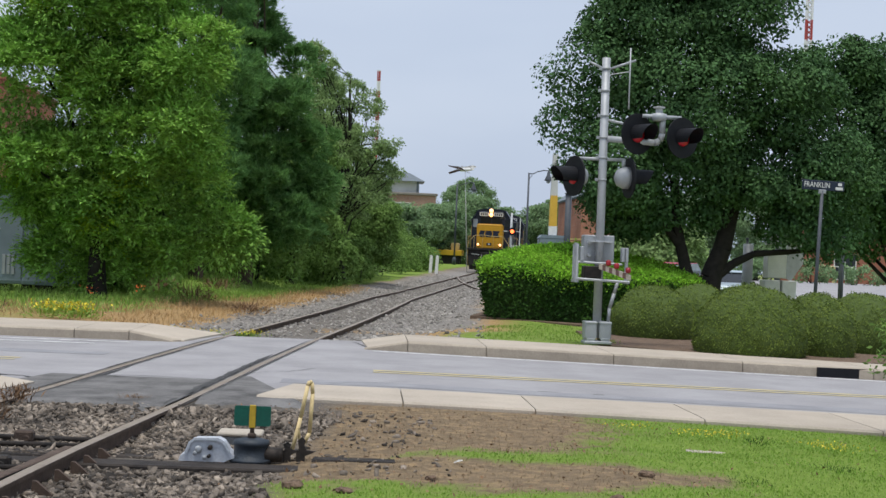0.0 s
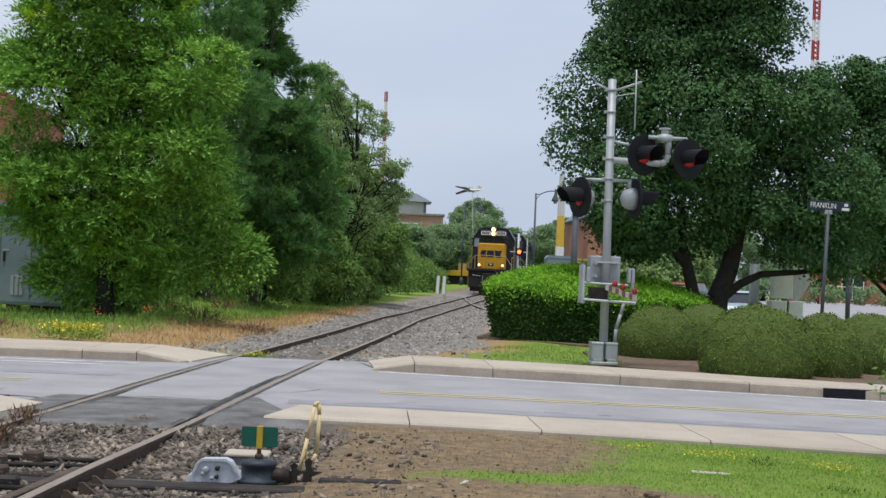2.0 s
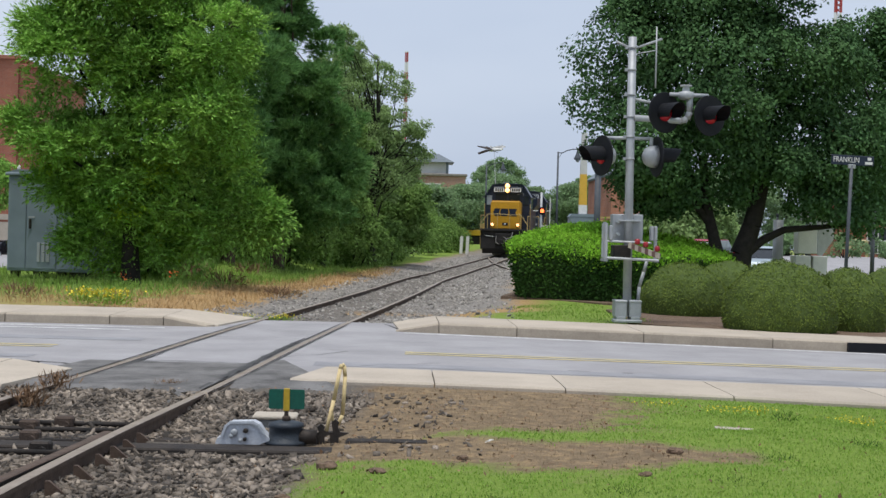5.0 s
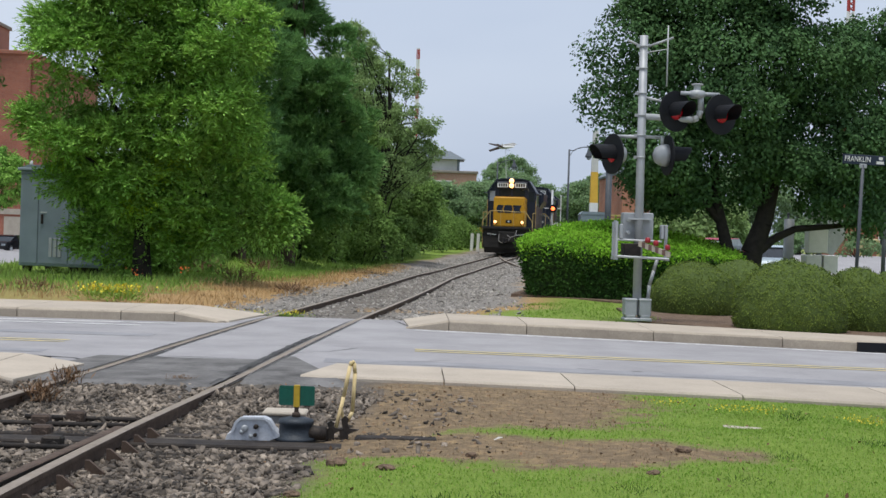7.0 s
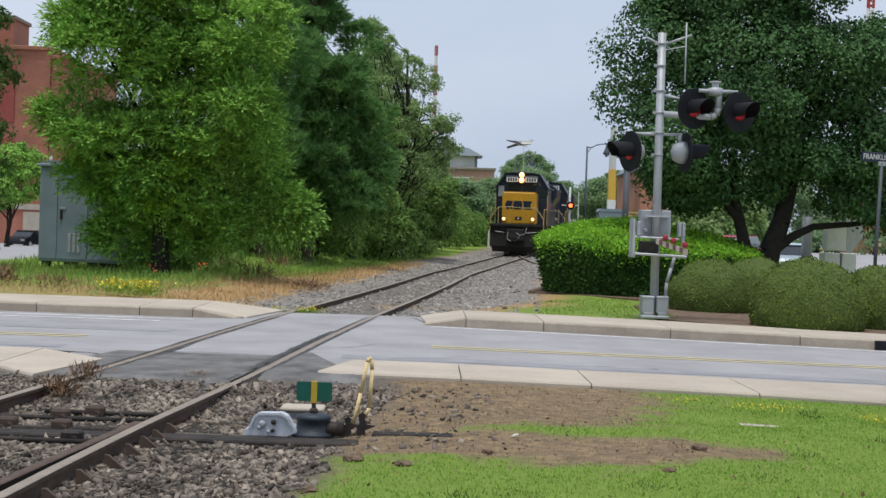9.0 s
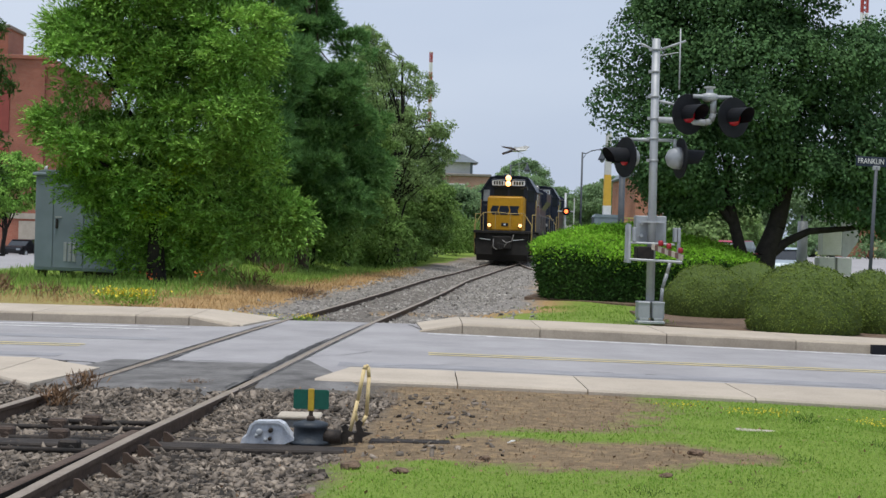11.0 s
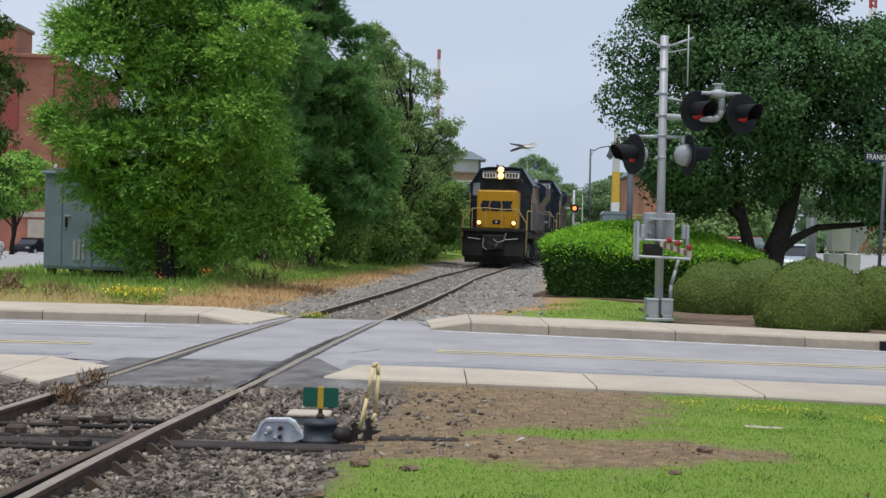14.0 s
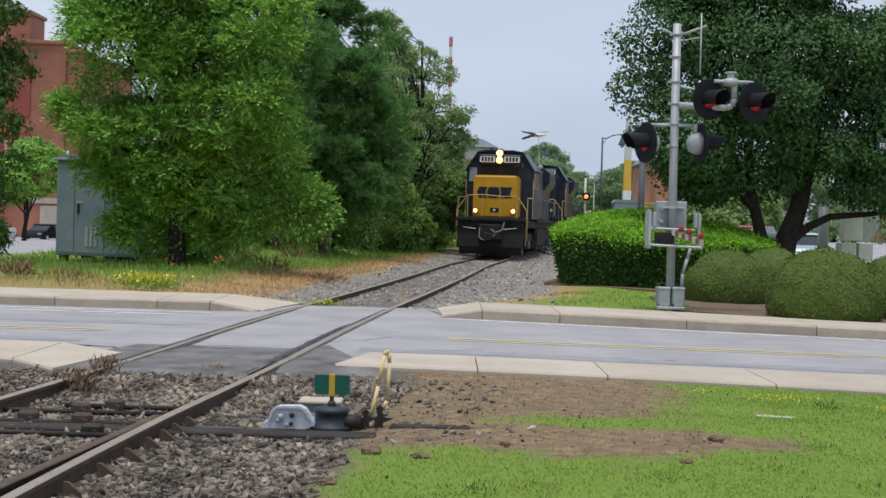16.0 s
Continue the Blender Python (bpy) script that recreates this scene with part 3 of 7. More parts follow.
def tuft_points(lobes, tufts, per, rad, rng, flat=0.7, style=""):
    """Leaf places on rounded tufts that stand out from the lobes, thick above and open below."""
    A = np.array(lobes, dtype=float)
    area = A[:, 3] * A[:, 5] + A[:, 4] * A[:, 5] + A[:, 3] * A[:, 4]
    L = A[rng.choice(len(A), tufts * 3, p=area / area.sum())]
    d = unit(rng.normal(size=(len(L), 3)) + np.array([0, -0.15, 0.12]))
    c = L[:, :3] + d * L[:, 3:] * rng.uniform(0.62, 0.9, (len(L), 1))
    deep = np.min(np.linalg.norm((c[:, None, :] - A[None, :, :3]) / A[None, :, 3:], axis=2), axis=1)
    keep = np.nonzero(deep > 0.58)[0][:tufts]
    c, d = c[keep], d[keep]
    k = len(c)
    size = rad * rng.uniform(0.6, 1.4, k)
    m = {"spray": 9, "needle": 16}.get(style, 1)
    ids = np.repeat(np.arange(k), max(1, per // m))
    q = unit(rng.normal(size=(len(ids), 3)) + d[ids] * 0.7 + np.array([0, 0, 0.45]))
    rr = rng.uniform(0.62, 1.04, (len(ids), 1)) if not style else rng.uniform(0.35, 0.85, (len(ids), 1))
    p = c[ids] + q * rr * size[ids][:, None] * np.array([1, 1, flat])
    if style == "spray":
        ax = unit(q + rng.normal(size=q.shape) * 0.3 + np.array([0, 0, 0.12]))
        sd = unit(np.cross(ax, np.array([0, 0, 1.0]) + rng.normal(size=q.shape) * 0.3))
        ln = rng.uniform(0.22, 0.34, (len(ids), 1))
        P, O = [], []
        for j in range(9):
            f = 0.2 + 0.8 * (j // 2) / 4
            P.append(p + ax * ln * f - np.array([0, 0, 1.0]) * ln * 0.16 * f * f)
            O.append(ax * (0.55 if j < 8 else 1.0) + sd * (0.0 if j == 8 else (0.8 if j % 2 else -0.8)))
        return np.concatenate(P), np.concatenate(O), np.tile(ids, 9), c
    if style == "needle":
        ax = unit(q * 0.8 + np.array([0, 0, 0.5]))
        P = [p + ax * rng.uniform(0, 0.16, (len(ids), 1)) for j in range(16)]
        O = [ax + rng.normal(size=q.shape) * 0.42 for j in range(16)]
        return np.concatenate(P), np.concatenate(O), np.tile(ids, 16), c
    return p, q + d[ids] * 0.3, ids, c


def tree(name, label, x, y, lobes, clumps, per, rad, ln, wd, material, trunk_r, limbs, seed, bark=None, droop=0.3, trunk_top=None, bend=0.25, inner=0.5, group="", young=0.0, young_mat=None, stems=None, flat=0.7, style="", boughs=None):
    """A tree: tapered trunk with limbs, and a crown of many leaves. Lobes and limbs are measured from the foot."""
    rng = np.random.default_rng(seed)
    z = gz(x, y)
    t = thing(name, label, "tree", pose(x, y, z), group)
    p, out, ids, centres = tuft_points(lobes, clumps, per, rad, rng, flat, style)
    core = [(*l[:3], *(0.72 * r for r in l[3:])) for l in lobes]
    p2, out2, _, _ = lobes_points(core, max(4, int(clumps * inner * 0.4)), per, rad * 1.4, rng, 0.9, 0.1)
    p, out, ids = np.concatenate([p, p2]), np.concatenate([out, out2]), np.concatenate([ids, np.zeros(len(p2), dtype=int)])
    keep = p[:, 2] > 0.15
    p, out, ids = p[keep], out[keep], ids[keep]
    mids = None
    ms = material
    if young_mat:
        hot = rng.random(clumps) < young
        hot[0] = False
        mids = hot[ids].astype(int)
        ms = [material, young_mat]
    look_of = {"spray": (0.25, 0.9, 0.35), "needle": (0.0, 0.3, 0.3)}.get(style, (1.5, 0.6, 0.8))
    leaves("crown", p, out, ln, wd, ms, t, droop, rng, mids, hug=look_of[0], up=look_of[1], spread=look_of[2])
    bm = bmesh.new()
    zt = trunk_top or lobes[len(lobes) // 2][2]
    for line, r0, r1 in boughs or []:
        for k in range(len(line) - 1):
            fa, fb = k / (len(line) - 1), (k + 1) / (len(line) - 1)
            tube(bm, line[k], line[k + 1], r0 + (r1 - r0) * fa, r0 + (r1 - r0) * fb, 10, caps=False)
    for sx, sy, sr in [] if boughs else stems or [(0.0, 0.0, 1.0)]:
        pts = []
        for k in range(7):
            f = k / 6
            pts.append(Vector((sx * f + bend * noise.noise((f * 2.3, seed, sx)), sy * f + bend * noise.noise((seed, f * 2.1, 1)), -0.15 + (zt + 0.15) * f)))
        for k in range(6):
            f0, f1 = k / 6, (k + 1) / 6
            flare = 1.35 if k == 0 else 1.0
            tube(bm, pts[k], pts[k + 1], trunk_r * sr * (1 - 0.75 * f0) * flare, trunk_r * sr * (1 - 0.75 * f1), 10, caps=False)
        top = pts
        for i in range(limbs):
            c = Vector(centres[rng.integers(len(centres))])
            k = int(rng.integers(2, 7))
            a = top[k]
            if c.z < a.z - 0.5:
                a = top[max(1, k - 2)]
            m = a.lerp(c, 0.5) + Vector((0, 0, 0.25)) + Vector(rng.normal(size=3) * 0.15)
            r = trunk_r * sr * (1 - 0.75 * k / 6) * 0.55
            tube(bm, a, m, r, r * 0.55, 6, caps=False)
            tube(bm, m, c, r * 0.55, 0.012, 5, caps=False)
    part("trunk", bm, bark or BARK, t)
    return t


# ---- trees and brush along the line ----
tree("ash_tree", "leafy bright green ash tree drooping to the ground beside a cabinet", -6.5, 34.6,
     [(0.02, 0.2, 0.93, 1.01, 0.7, 0.56), (1.56, 0.2, 1.58, 0.8, 0.7, 0.56), (2.98, 0.2, 1.76, 0.42, 0.7, 0.43), (-0.41, 0.2, 2.24, 1.01, 1.06, 0.75), (1.26, 0.2, 2.5, 1.14, 1.18, 0.94), (-1.58, 0.2, 2.41, 0.65, 0.8, 0.56), (2.28, -0.1, 2.95, 0.71, 0.8, 0.87), (-1.75, -0.75, 3.79, 0.83, 1.3, 0.75), (-0.07, -0.45, 3.84, 1.31, 1.37, 0.94), (1.73, -1.05, 4.18, 1.01, 1.3, 0.94), (-1.41, -0.75, 5.46, 0.89, 1.3, 0.81), (0.4, -0.45, 5.66, 1.31, 1.37, 1), (1.94, -1.05, 5.85, 0.89, 1.3, 1), (-0.93, -0.75, 7, 1.01, 1.3, 0.87), (0.73, -0.45, 7.33, 1.31, 1.37, 1), (-0.21, -1.05, 8.55, 1.31, 1.37, 0.87), (1.06, -0.75, 9.42, 0.83, 1.3, 0.75), (-2.01, -0.45, 6.13, 0.36, 1.3, 0.38), (0.21, -0.6, 4.9, 1.2, 1, 0.9), (-0.72, -0.6, 3.1, 1.03, 1, 0.81), (0.96, -0.6, 3.4, 1.03, 1, 0.81), (-0.16, -0.6, 6.4, 1.2, 1, 0.9), (-0.5, 0.2, 1.1, 1, 0.7, 0.6), (0.5, 0.2, 1.7, 1.1, 0.7, 0.7), (-0.1, -0.2, 0.75, 0.8, 0.6, 0.45), (0.3, -0.3, 2.5, 1.2, 0.7, 0.8)],
     330, 680, 0.56, 0.125, 0.048, LEAF_ASH, 0.2, 22, 11, droop=0.0, young=0.012, young_mat=LEAF_ASH_YOUNG, trunk_top=8.8, inner=0.22, flat=0.55, style="spray")
tree("pine_tree", "tall dark green pine tree among brush beside the line", -4.35, 50.5,
     [(0.05, 0, 10.99, 0.71, 0.8, 0.81), (-0.1, 0.34, 9.17, 0.85, 0.8, 0.71), (-0.67, -0.5, 8.15, 1.01, 0.91, 0.81), (0.43, 0.4, 8.48, 0.61, 0.8, 0.51), (0.8, -0.09, 6.38, 1.21, 1.09, 0.81), (-0.22, -0.27, 6.75, 1.01, 0.91, 0.81), (1.76, 0.48, 8.02, 0.57, 0.8, 0.36), (1.51, -0.44, 6.2, 0.81, 0.8, 0.51), (0.44, 0.17, 4.95, 1.41, 1.27, 0.81), (2.05, 0.19, 5.1, 0.81, 0.8, 0.61), (0.08, -0.45, 3.53, 1.41, 1.27, 0.91), (1.9, 0.48, 3.58, 1.11, 1, 0.81), (1.13, -0.25, 2.35, 1.41, 1.27, 0.81), (-0.77, -0.11, 4.91, 1.01, 0.91, 1.21), (-0.74, 0.41, 10.16, 0.81, 0.8, 1.01)],
     210, 880, 0.62, 0.20, 0.034, LEAF_PINE, 0.2, 40, 23, bark=BARK_PINE, droop=0.0, trunk_top=12.6, inner=0.4, flat=0.45, style="needle")
tree("pine_tree", "tall dark green pine tree among brush beside the line", -5.6, 46.5,
     [(0, 0, 4.0, 1.8, 1.6, 1.5), (0.1, 0, 6.6, 1.9, 1.6, 1.5), (-0.1, 0, 9.2, 1.6, 1.4, 1.5), (0.1, 0, 11.6, 1.1, 1.0, 1.4)],
     150, 320, 0.45, 0.26, 0.03, LEAF_PINE, 0.19, 24, 29, bark=BARK_PINE, droop=0.0, trunk_top=11.8, inner=0.3, flat=0.6, style="needle")
tree("elm_tree", "airy grey-green elm tree with thin outer twigs", -1.2, 64.0,
     [(-1.32, 0, 9.82, 0.77, 0.8, 0.77), (-0.26, 0.34, 8.83, 0.97, 0.88, 0.82), (-0.87, -0.5, 7.78, 1.15, 1.04, 0.97), (0.78, 0.4, 8.09, 0.77, 0.8, 0.72), (0.84, -0.09, 6.3, 1.15, 1.04, 0.97), (-0.55, -0.27, 5.75, 1.28, 1.15, 1.02), (1.65, 0.48, 5.05, 0.9, 0.81, 0.72), (0.15, -0.44, 3.98, 1.41, 1.27, 1.02), (-1.38, 0.17, 3.67, 1.28, 1.15, 1.02), (1.87, 0.19, 6.34, 0.46, 0.8, 0.41), (-1.86, -0.45, 10.57, 0.41, 0.8, 0.41)],
     320, 80, 0.34, 0.12, 0.07, LEAF_ELM, 0.16, 110, 31, trunk_top=9.4, inner=0.2)
tree("elm_sapling", "leafy green elm saplings crowding the line", -0.4, 68.0,
     [(0.55, 0, 2.96, 1.22, 1.1, 0.82), (0.85, 0.34, 1.88, 1.09, 0.98, 0.95), (-0.52, -0.5, 2.24, 1.36, 1.22, 1.09), (-1.6, 0.4, 1.93, 1.22, 1.1, 1.09), (1.08, -0.09, 3.38, 0.6, 0.8, 0.6)],
     170, 130, 0.42, 0.15, 0.09, LEAF_BRUSH, 0.06, 14, 33, trunk_top=3.0, inner=0.4)
tree("elm_tree", "grey-green elm tree in the brush beside the line", -3.2, 58.0,
     [(0, 0, 3.0, 2.0, 2.0, 1.6), (0.2, 0, 5.0, 1.9, 1.8, 1.3)],
     240, 110, 0.42, 0.15, 0.085, LEAF_BRUSH, 0.16, 30, 37, trunk_top=5.4, inner=0.4)

tree("elm_tree", "grey-green elm tree in the brush beside the line", -0.9, 76.0,
     [(0, 0, 2.4, 2.1, 2.0, 1.7), (0.1, 0, 4.4, 1.8, 1.8, 1.4), (-0.3, 0, 6.0, 1.3, 1.3, 1.0)],
     220, 100, 0.45, 0.16, 0.095, LEAF_ELM, 0.16, 30, 38, trunk_top=6.0, inner=0.35)
tree("elm_tree", "grey-green elm tree in the brush beside the line", -3.0, 70.0,
     [(0, 0, 3.4, 2.6, 2.2, 2.0), (0.3, 0, 6.4, 2.2, 2.0, 1.7), (-0.3, 0, 8.8, 1.7, 1.6, 1.4)],
     240, 100, 0.45, 0.16, 0.095, LEAF_ELM, 0.18, 30, 39, trunk_top=8.0, inner=0.35)


def bush(name, label, x, y, rx, ry, h, n, ln, wd, material, seed, low=0.05, group=""):
    """A wild bush: several stems and clumps of leaves down to the ground."""
    rng = np.random.default_rng(seed)
    t = thing(name, label, "bush", pose(x, y, gz(x, y)), group)
    lobes = [(rx * a, ry * b, h * c, rx * d, ry * d, h * 0.42 * e) for a, b, c, d, e in ((0, 0, 0.55, 0.8, 1.1), (-0.45, 0.1, 0.38, 0.55, 0.9), (0.45, -0.1, 0.36, 0.55, 0.85), (0.1, 0.3, 0.7, 0.5, 0.75))]
    p, out, ids, centres = tuft_points(lobes, max(14, n // 75), 60, 0.12 * (rx + h), rng)
    k = p[:, 2] > low
    leaves("leaves", p[k], out[k], ln, wd, material, t, 0.3, rng, hug=0.9, up=0.5)
    bm = bmesh.new()
    for i in range(9):
        c = centres[rng.integers(len(centres))]
        tube(bm, (rng.normal() * 0.15, rng.normal() * 0.15, -0.1), tuple(c), 0.035, 0.01, 5, caps=False)
    part("stem", bm, BARK, t)
    return t


WILD = "dense green wild bush at the edge of the line"
k = 0
for yy, off, rx, h, mt in ((38.5, -4.0, 1.5, 2.6, LEAF_BRUSH), (42.5, -4.9, 1.7, 3.2, LEAF_BRUSH), (46, -4.3, 1.5, 2.6, LEAF_HEDGE), (49.5, -4.6, 1.7, 3.6, LEAF_BRUSH), (54, -4.7, 1.9, 3.8, LEAF_HEDGE), (58.5, -4.3, 1.7, 3.2, LEAF_BRUSH),
                           (63, -4.6, 1.9, 3.7, LEAF_BRUSH), (68, -4.7, 2.0, 4.2, LEAF_BRUSH), (73.5, -4.9, 2.2, 4.4, LEAF_ELM), (80, -5.0, 2.3, 3.9, LEAF_BRUSH), (87, -5.2, 2.4, 3.2, LEAF_BRUSH), (95, -5.0, 2.5, 2.4, LEAF_BRUSH), (103, -5.4, 2.4, 2.0, LEAF_BRUSH),
                           (61, -7.6, 2.2, 5.0, LEAF_BRUSH), (76, -8.2, 2.6, 5.5, LEAF_ELM), (90, -9.0, 3.0, 5.0, LEAF_BRUSH)):
    bush("wild_bush", WILD, track_c(yy) + off - (3.8 if 44 < yy < 52 else 2.6 if yy < 70 else 0.4), yy, rx, 1.6, h, 6400, 0.18, 0.095, mt, 100 + k, group="bushes along the line")
    k += 1

for i, (x, y, rx, h) in enumerate(((-3.4, 62.5, 1.6, 3.4), (-2.5, 67, 1.7, 3.4), (-4.3, 53, 1.6, 3.2), (-3.9, 57.5, 1.6, 3.2), (-7.8, 41.5, 1.7, 2.4), (-9.5, 46, 2.2, 3.6), (-7.0, 47, 2.2, 4.2), (-2.0, 61.5, 1.4, 2.8), (-1.3, 66.5, 1.4, 3.0), (-1.2, 71.5, 1.5, 3.0))):
    bush("wild_bush", WILD, x, y, rx, 1.4, h, 6000, 0.18, 0.09, LEAF_BRUSH, 150 + i, group="bushes along the line")

# ---- pear tree behind the hedge, with low forked stems ----
tree("pear_tree", "broad dark green pear tree with low forked stems behind a hedge", 7.95, 33.8,
     [(-2.67, 0, 6, 1.28, 1.16, 1.15), (-3.0, 0.34, 4.75, 0.6, 0.8, 0.5), (-2.23, -0.5, 3.86, 1.28, 1.16, 1.01), (-1.07, 0.4, 7.17, 1.76, 1.58, 1.35), (0.42, -0.09, 7.52, 1.42, 1.28, 1.28), (-0.18, -0.27, 5.45, 2.23, 2.01, 1.62), (-0.5, 0.48, 3.39, 1.76, 1.58, 1.01), (1.61, -0.44, 5.53, 1.35, 1.22, 1.15), (1.55, 0.17, 3.62, 1.62, 1.46, 1.15), (-1.14, 0.19, 8.8, 1.76, 1.58, 1.22), (0.29, -0.45, 9.08, 1.35, 1.22, 1.08), (-1.58, 0.48, 2.87, 0.74, 0.8, 0.47), (2.78, -0.25, 3.95, 1.22, 1.1, 1.01), (2.69, -0.11, 2.65, 1.22, 1.1, 0.61), (-2.1, 0.1, 2.85, 0.55, 0.9, 0.4), (-2.3, -0.2, 3.4, 0.6, 0.9, 0.5), (-1.6, 0.5, 2.75, 0.7, 0.9, 0.35)],
     430, 290, 0.60, 0.10, 0.072, LEAF_PEAR, 0.3, 26, 41, trunk_top=4.0, inner=0.5, flat=0.8,
     boughs=[([(-0.12, 0, -0.1), (-0.25, 0, 0.6), (-0.30, 0, 1.2), (-0.48, 0, 1.9), (-0.64, 0, 2.5), (-0.75, 0, 3.6)], 0.2, 0.1),
             ([(-0.52, 0, 2.0), (-0.95, -0.1, 2.5), (-1.5, -0.1, 2.68), (-2.2, 0, 2.6)], 0.10, 0.035),
             ([(0.10, 0.05, -0.1), (0.16, 0.05, 0.7), (0.25, 0.05, 1.3), (0.50, 0.05, 2.0), (0.72, 0.1, 3.0), (0.6, 0.1, 4.8)], 0.36, 0.14),
             ([(0.35, 0, 1.3), (0.75, -0.05, 1.66), (1.25, -0.1, 1.92), (2.1, -0.1, 2.0), (3.1, 0, 2.12)], 0.12, 0.045)])
tree("pear_tree", "broad dark green pear tree behind clipped shrubs", 14.6, 38.5,
     [(-1.82, 0, 7.07, 0.74, 0.8, 0.85), (-0.81, 0.34, 6.96, 0.85, 0.8, 0.92), (-2.78, -0.5, 6.63, 0.69, 0.8, 0.69), (-1.46, 0.4, 5.29, 1.54, 1.39, 1.23), (-0.84, -0.09, 3.76, 1.39, 1.25, 1.23), (-0.03, -0.27, 5.21, 1.39, 1.25, 2), (-1.19, 0.48, 2.74, 1.08, 0.97, 0.69), (0.38, -0.44, 3.04, 1.23, 1.11, 0.92)],
     220, 260, 0.58, 0.11, 0.078, LEAF_PEAR, 0.2, 16, 43, trunk_top=3.6, stems=[(-0.3, 0, 0.8), (0.6, 0.1, 0.9)], inner=0.35, flat=0.8)

# ---- tree hanging in beside the cabinet, small tree in the car park, distant trees ----
tree("oak_tree", "dark green oak tree with long leaves near the cabinet", -11.8, 34.0,
     [(0.77, 0, 6.25, 0.68, 0.8, 0.54), (1.09, 0.34, 4.76, 0.61, 0.8, 0.68), (0.98, -0.5, 3.67, 0.61, 0.8, 0.68), (0.89, 0.4, 2.3, 0.61, 0.8, 0.68), (0.86, -0.09, 1.07, 0.41, 0.8, 0.54), (0.15, -0.27, 4.05, 0.82, 0.8, 2.04), (-0.07, 0.48, 6.77, 0.95, 0.86, 1.36)],
     150, 110, 0.40, 0.17, 0.06, LEAF_OAK, 0.16, 24, 47, trunk_top=7.0, droop=0.4, inner=0.2)
tree("young_tree", "small round green tree in the car park", -24.8, 84.0, [(0, 0, 4.2, 2.3, 2.0, 1.5), (0.2, 0, 5.4, 1.6, 1.5, 1.1), (-0.9, 0, 3.6, 1.5, 1.4, 1.0)], 120, 110, 0.5, 0.2, 0.11, LEAF_ASH, 0.17, 18, 53, trunk_top=3.8, inner=0.3)
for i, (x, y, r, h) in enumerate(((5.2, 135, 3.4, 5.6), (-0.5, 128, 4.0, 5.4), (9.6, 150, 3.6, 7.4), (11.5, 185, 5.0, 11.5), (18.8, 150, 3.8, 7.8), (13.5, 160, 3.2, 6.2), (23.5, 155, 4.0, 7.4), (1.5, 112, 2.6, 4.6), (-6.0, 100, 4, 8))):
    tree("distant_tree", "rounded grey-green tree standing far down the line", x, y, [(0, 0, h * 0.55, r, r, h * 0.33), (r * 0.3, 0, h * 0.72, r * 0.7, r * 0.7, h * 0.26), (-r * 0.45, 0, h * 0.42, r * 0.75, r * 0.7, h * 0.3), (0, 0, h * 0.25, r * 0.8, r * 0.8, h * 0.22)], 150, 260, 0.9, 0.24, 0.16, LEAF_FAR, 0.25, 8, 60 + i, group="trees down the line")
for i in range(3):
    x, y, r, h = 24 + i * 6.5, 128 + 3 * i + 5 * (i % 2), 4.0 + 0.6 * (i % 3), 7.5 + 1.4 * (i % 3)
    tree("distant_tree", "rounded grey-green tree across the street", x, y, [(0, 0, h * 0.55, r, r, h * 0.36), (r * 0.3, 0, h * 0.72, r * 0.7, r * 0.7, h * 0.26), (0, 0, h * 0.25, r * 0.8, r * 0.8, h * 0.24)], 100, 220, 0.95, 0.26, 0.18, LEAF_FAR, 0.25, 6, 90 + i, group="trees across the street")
for i, (x, y, r, h) in enumerate(((12.2, 62, 2.3, 3.5),)):
    tree("distant_tree", "olive green tree beyond the street", x, y, [(0, 0, h * 0.5, r, r, h * 0.38), (r * 0.4, 0, h * 0.66, r * 0.7, r * 0.7, h * 0.28)], 140, 110, 0.5, 0.24, 0.16, LEAF_ELM, 0.2, 8, 80 + i)


# ---- clipped shrubs and the hedge ----
def dome(name, label, x, y, rx, ry, h, n, seed, material=LEAF_BOX):
    rng = np.random.default_rng(seed)
    t = thing(name, label, "shrub", pose(x, y, gz(x, y) + 0.08), "clipped shrubs beside the pavement")
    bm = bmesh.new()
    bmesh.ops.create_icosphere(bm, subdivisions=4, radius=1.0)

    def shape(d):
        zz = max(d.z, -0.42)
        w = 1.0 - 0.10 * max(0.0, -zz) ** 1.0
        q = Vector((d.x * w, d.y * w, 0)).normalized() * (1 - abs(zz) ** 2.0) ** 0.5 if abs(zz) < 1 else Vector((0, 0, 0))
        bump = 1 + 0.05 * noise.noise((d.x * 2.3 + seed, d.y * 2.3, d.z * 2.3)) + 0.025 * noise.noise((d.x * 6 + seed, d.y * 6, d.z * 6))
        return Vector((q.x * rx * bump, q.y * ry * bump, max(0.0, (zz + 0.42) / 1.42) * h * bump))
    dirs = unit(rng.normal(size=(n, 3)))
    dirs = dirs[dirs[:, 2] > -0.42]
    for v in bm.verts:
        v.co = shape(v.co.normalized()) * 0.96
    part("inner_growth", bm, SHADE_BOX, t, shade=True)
    pos = np.array([tuple(shape(Vector(d)) * (0.952 + 0.026 * rng.random())) for d in dirs])
    pos[:, 2] = np.maximum(pos[:, 2], 0.02)
    leaves("leaves", pos, dirs, 0.042, 0.022, material, t, 0.0, rng, spread=1.2, hug=4.5, up=0.3)
    return t


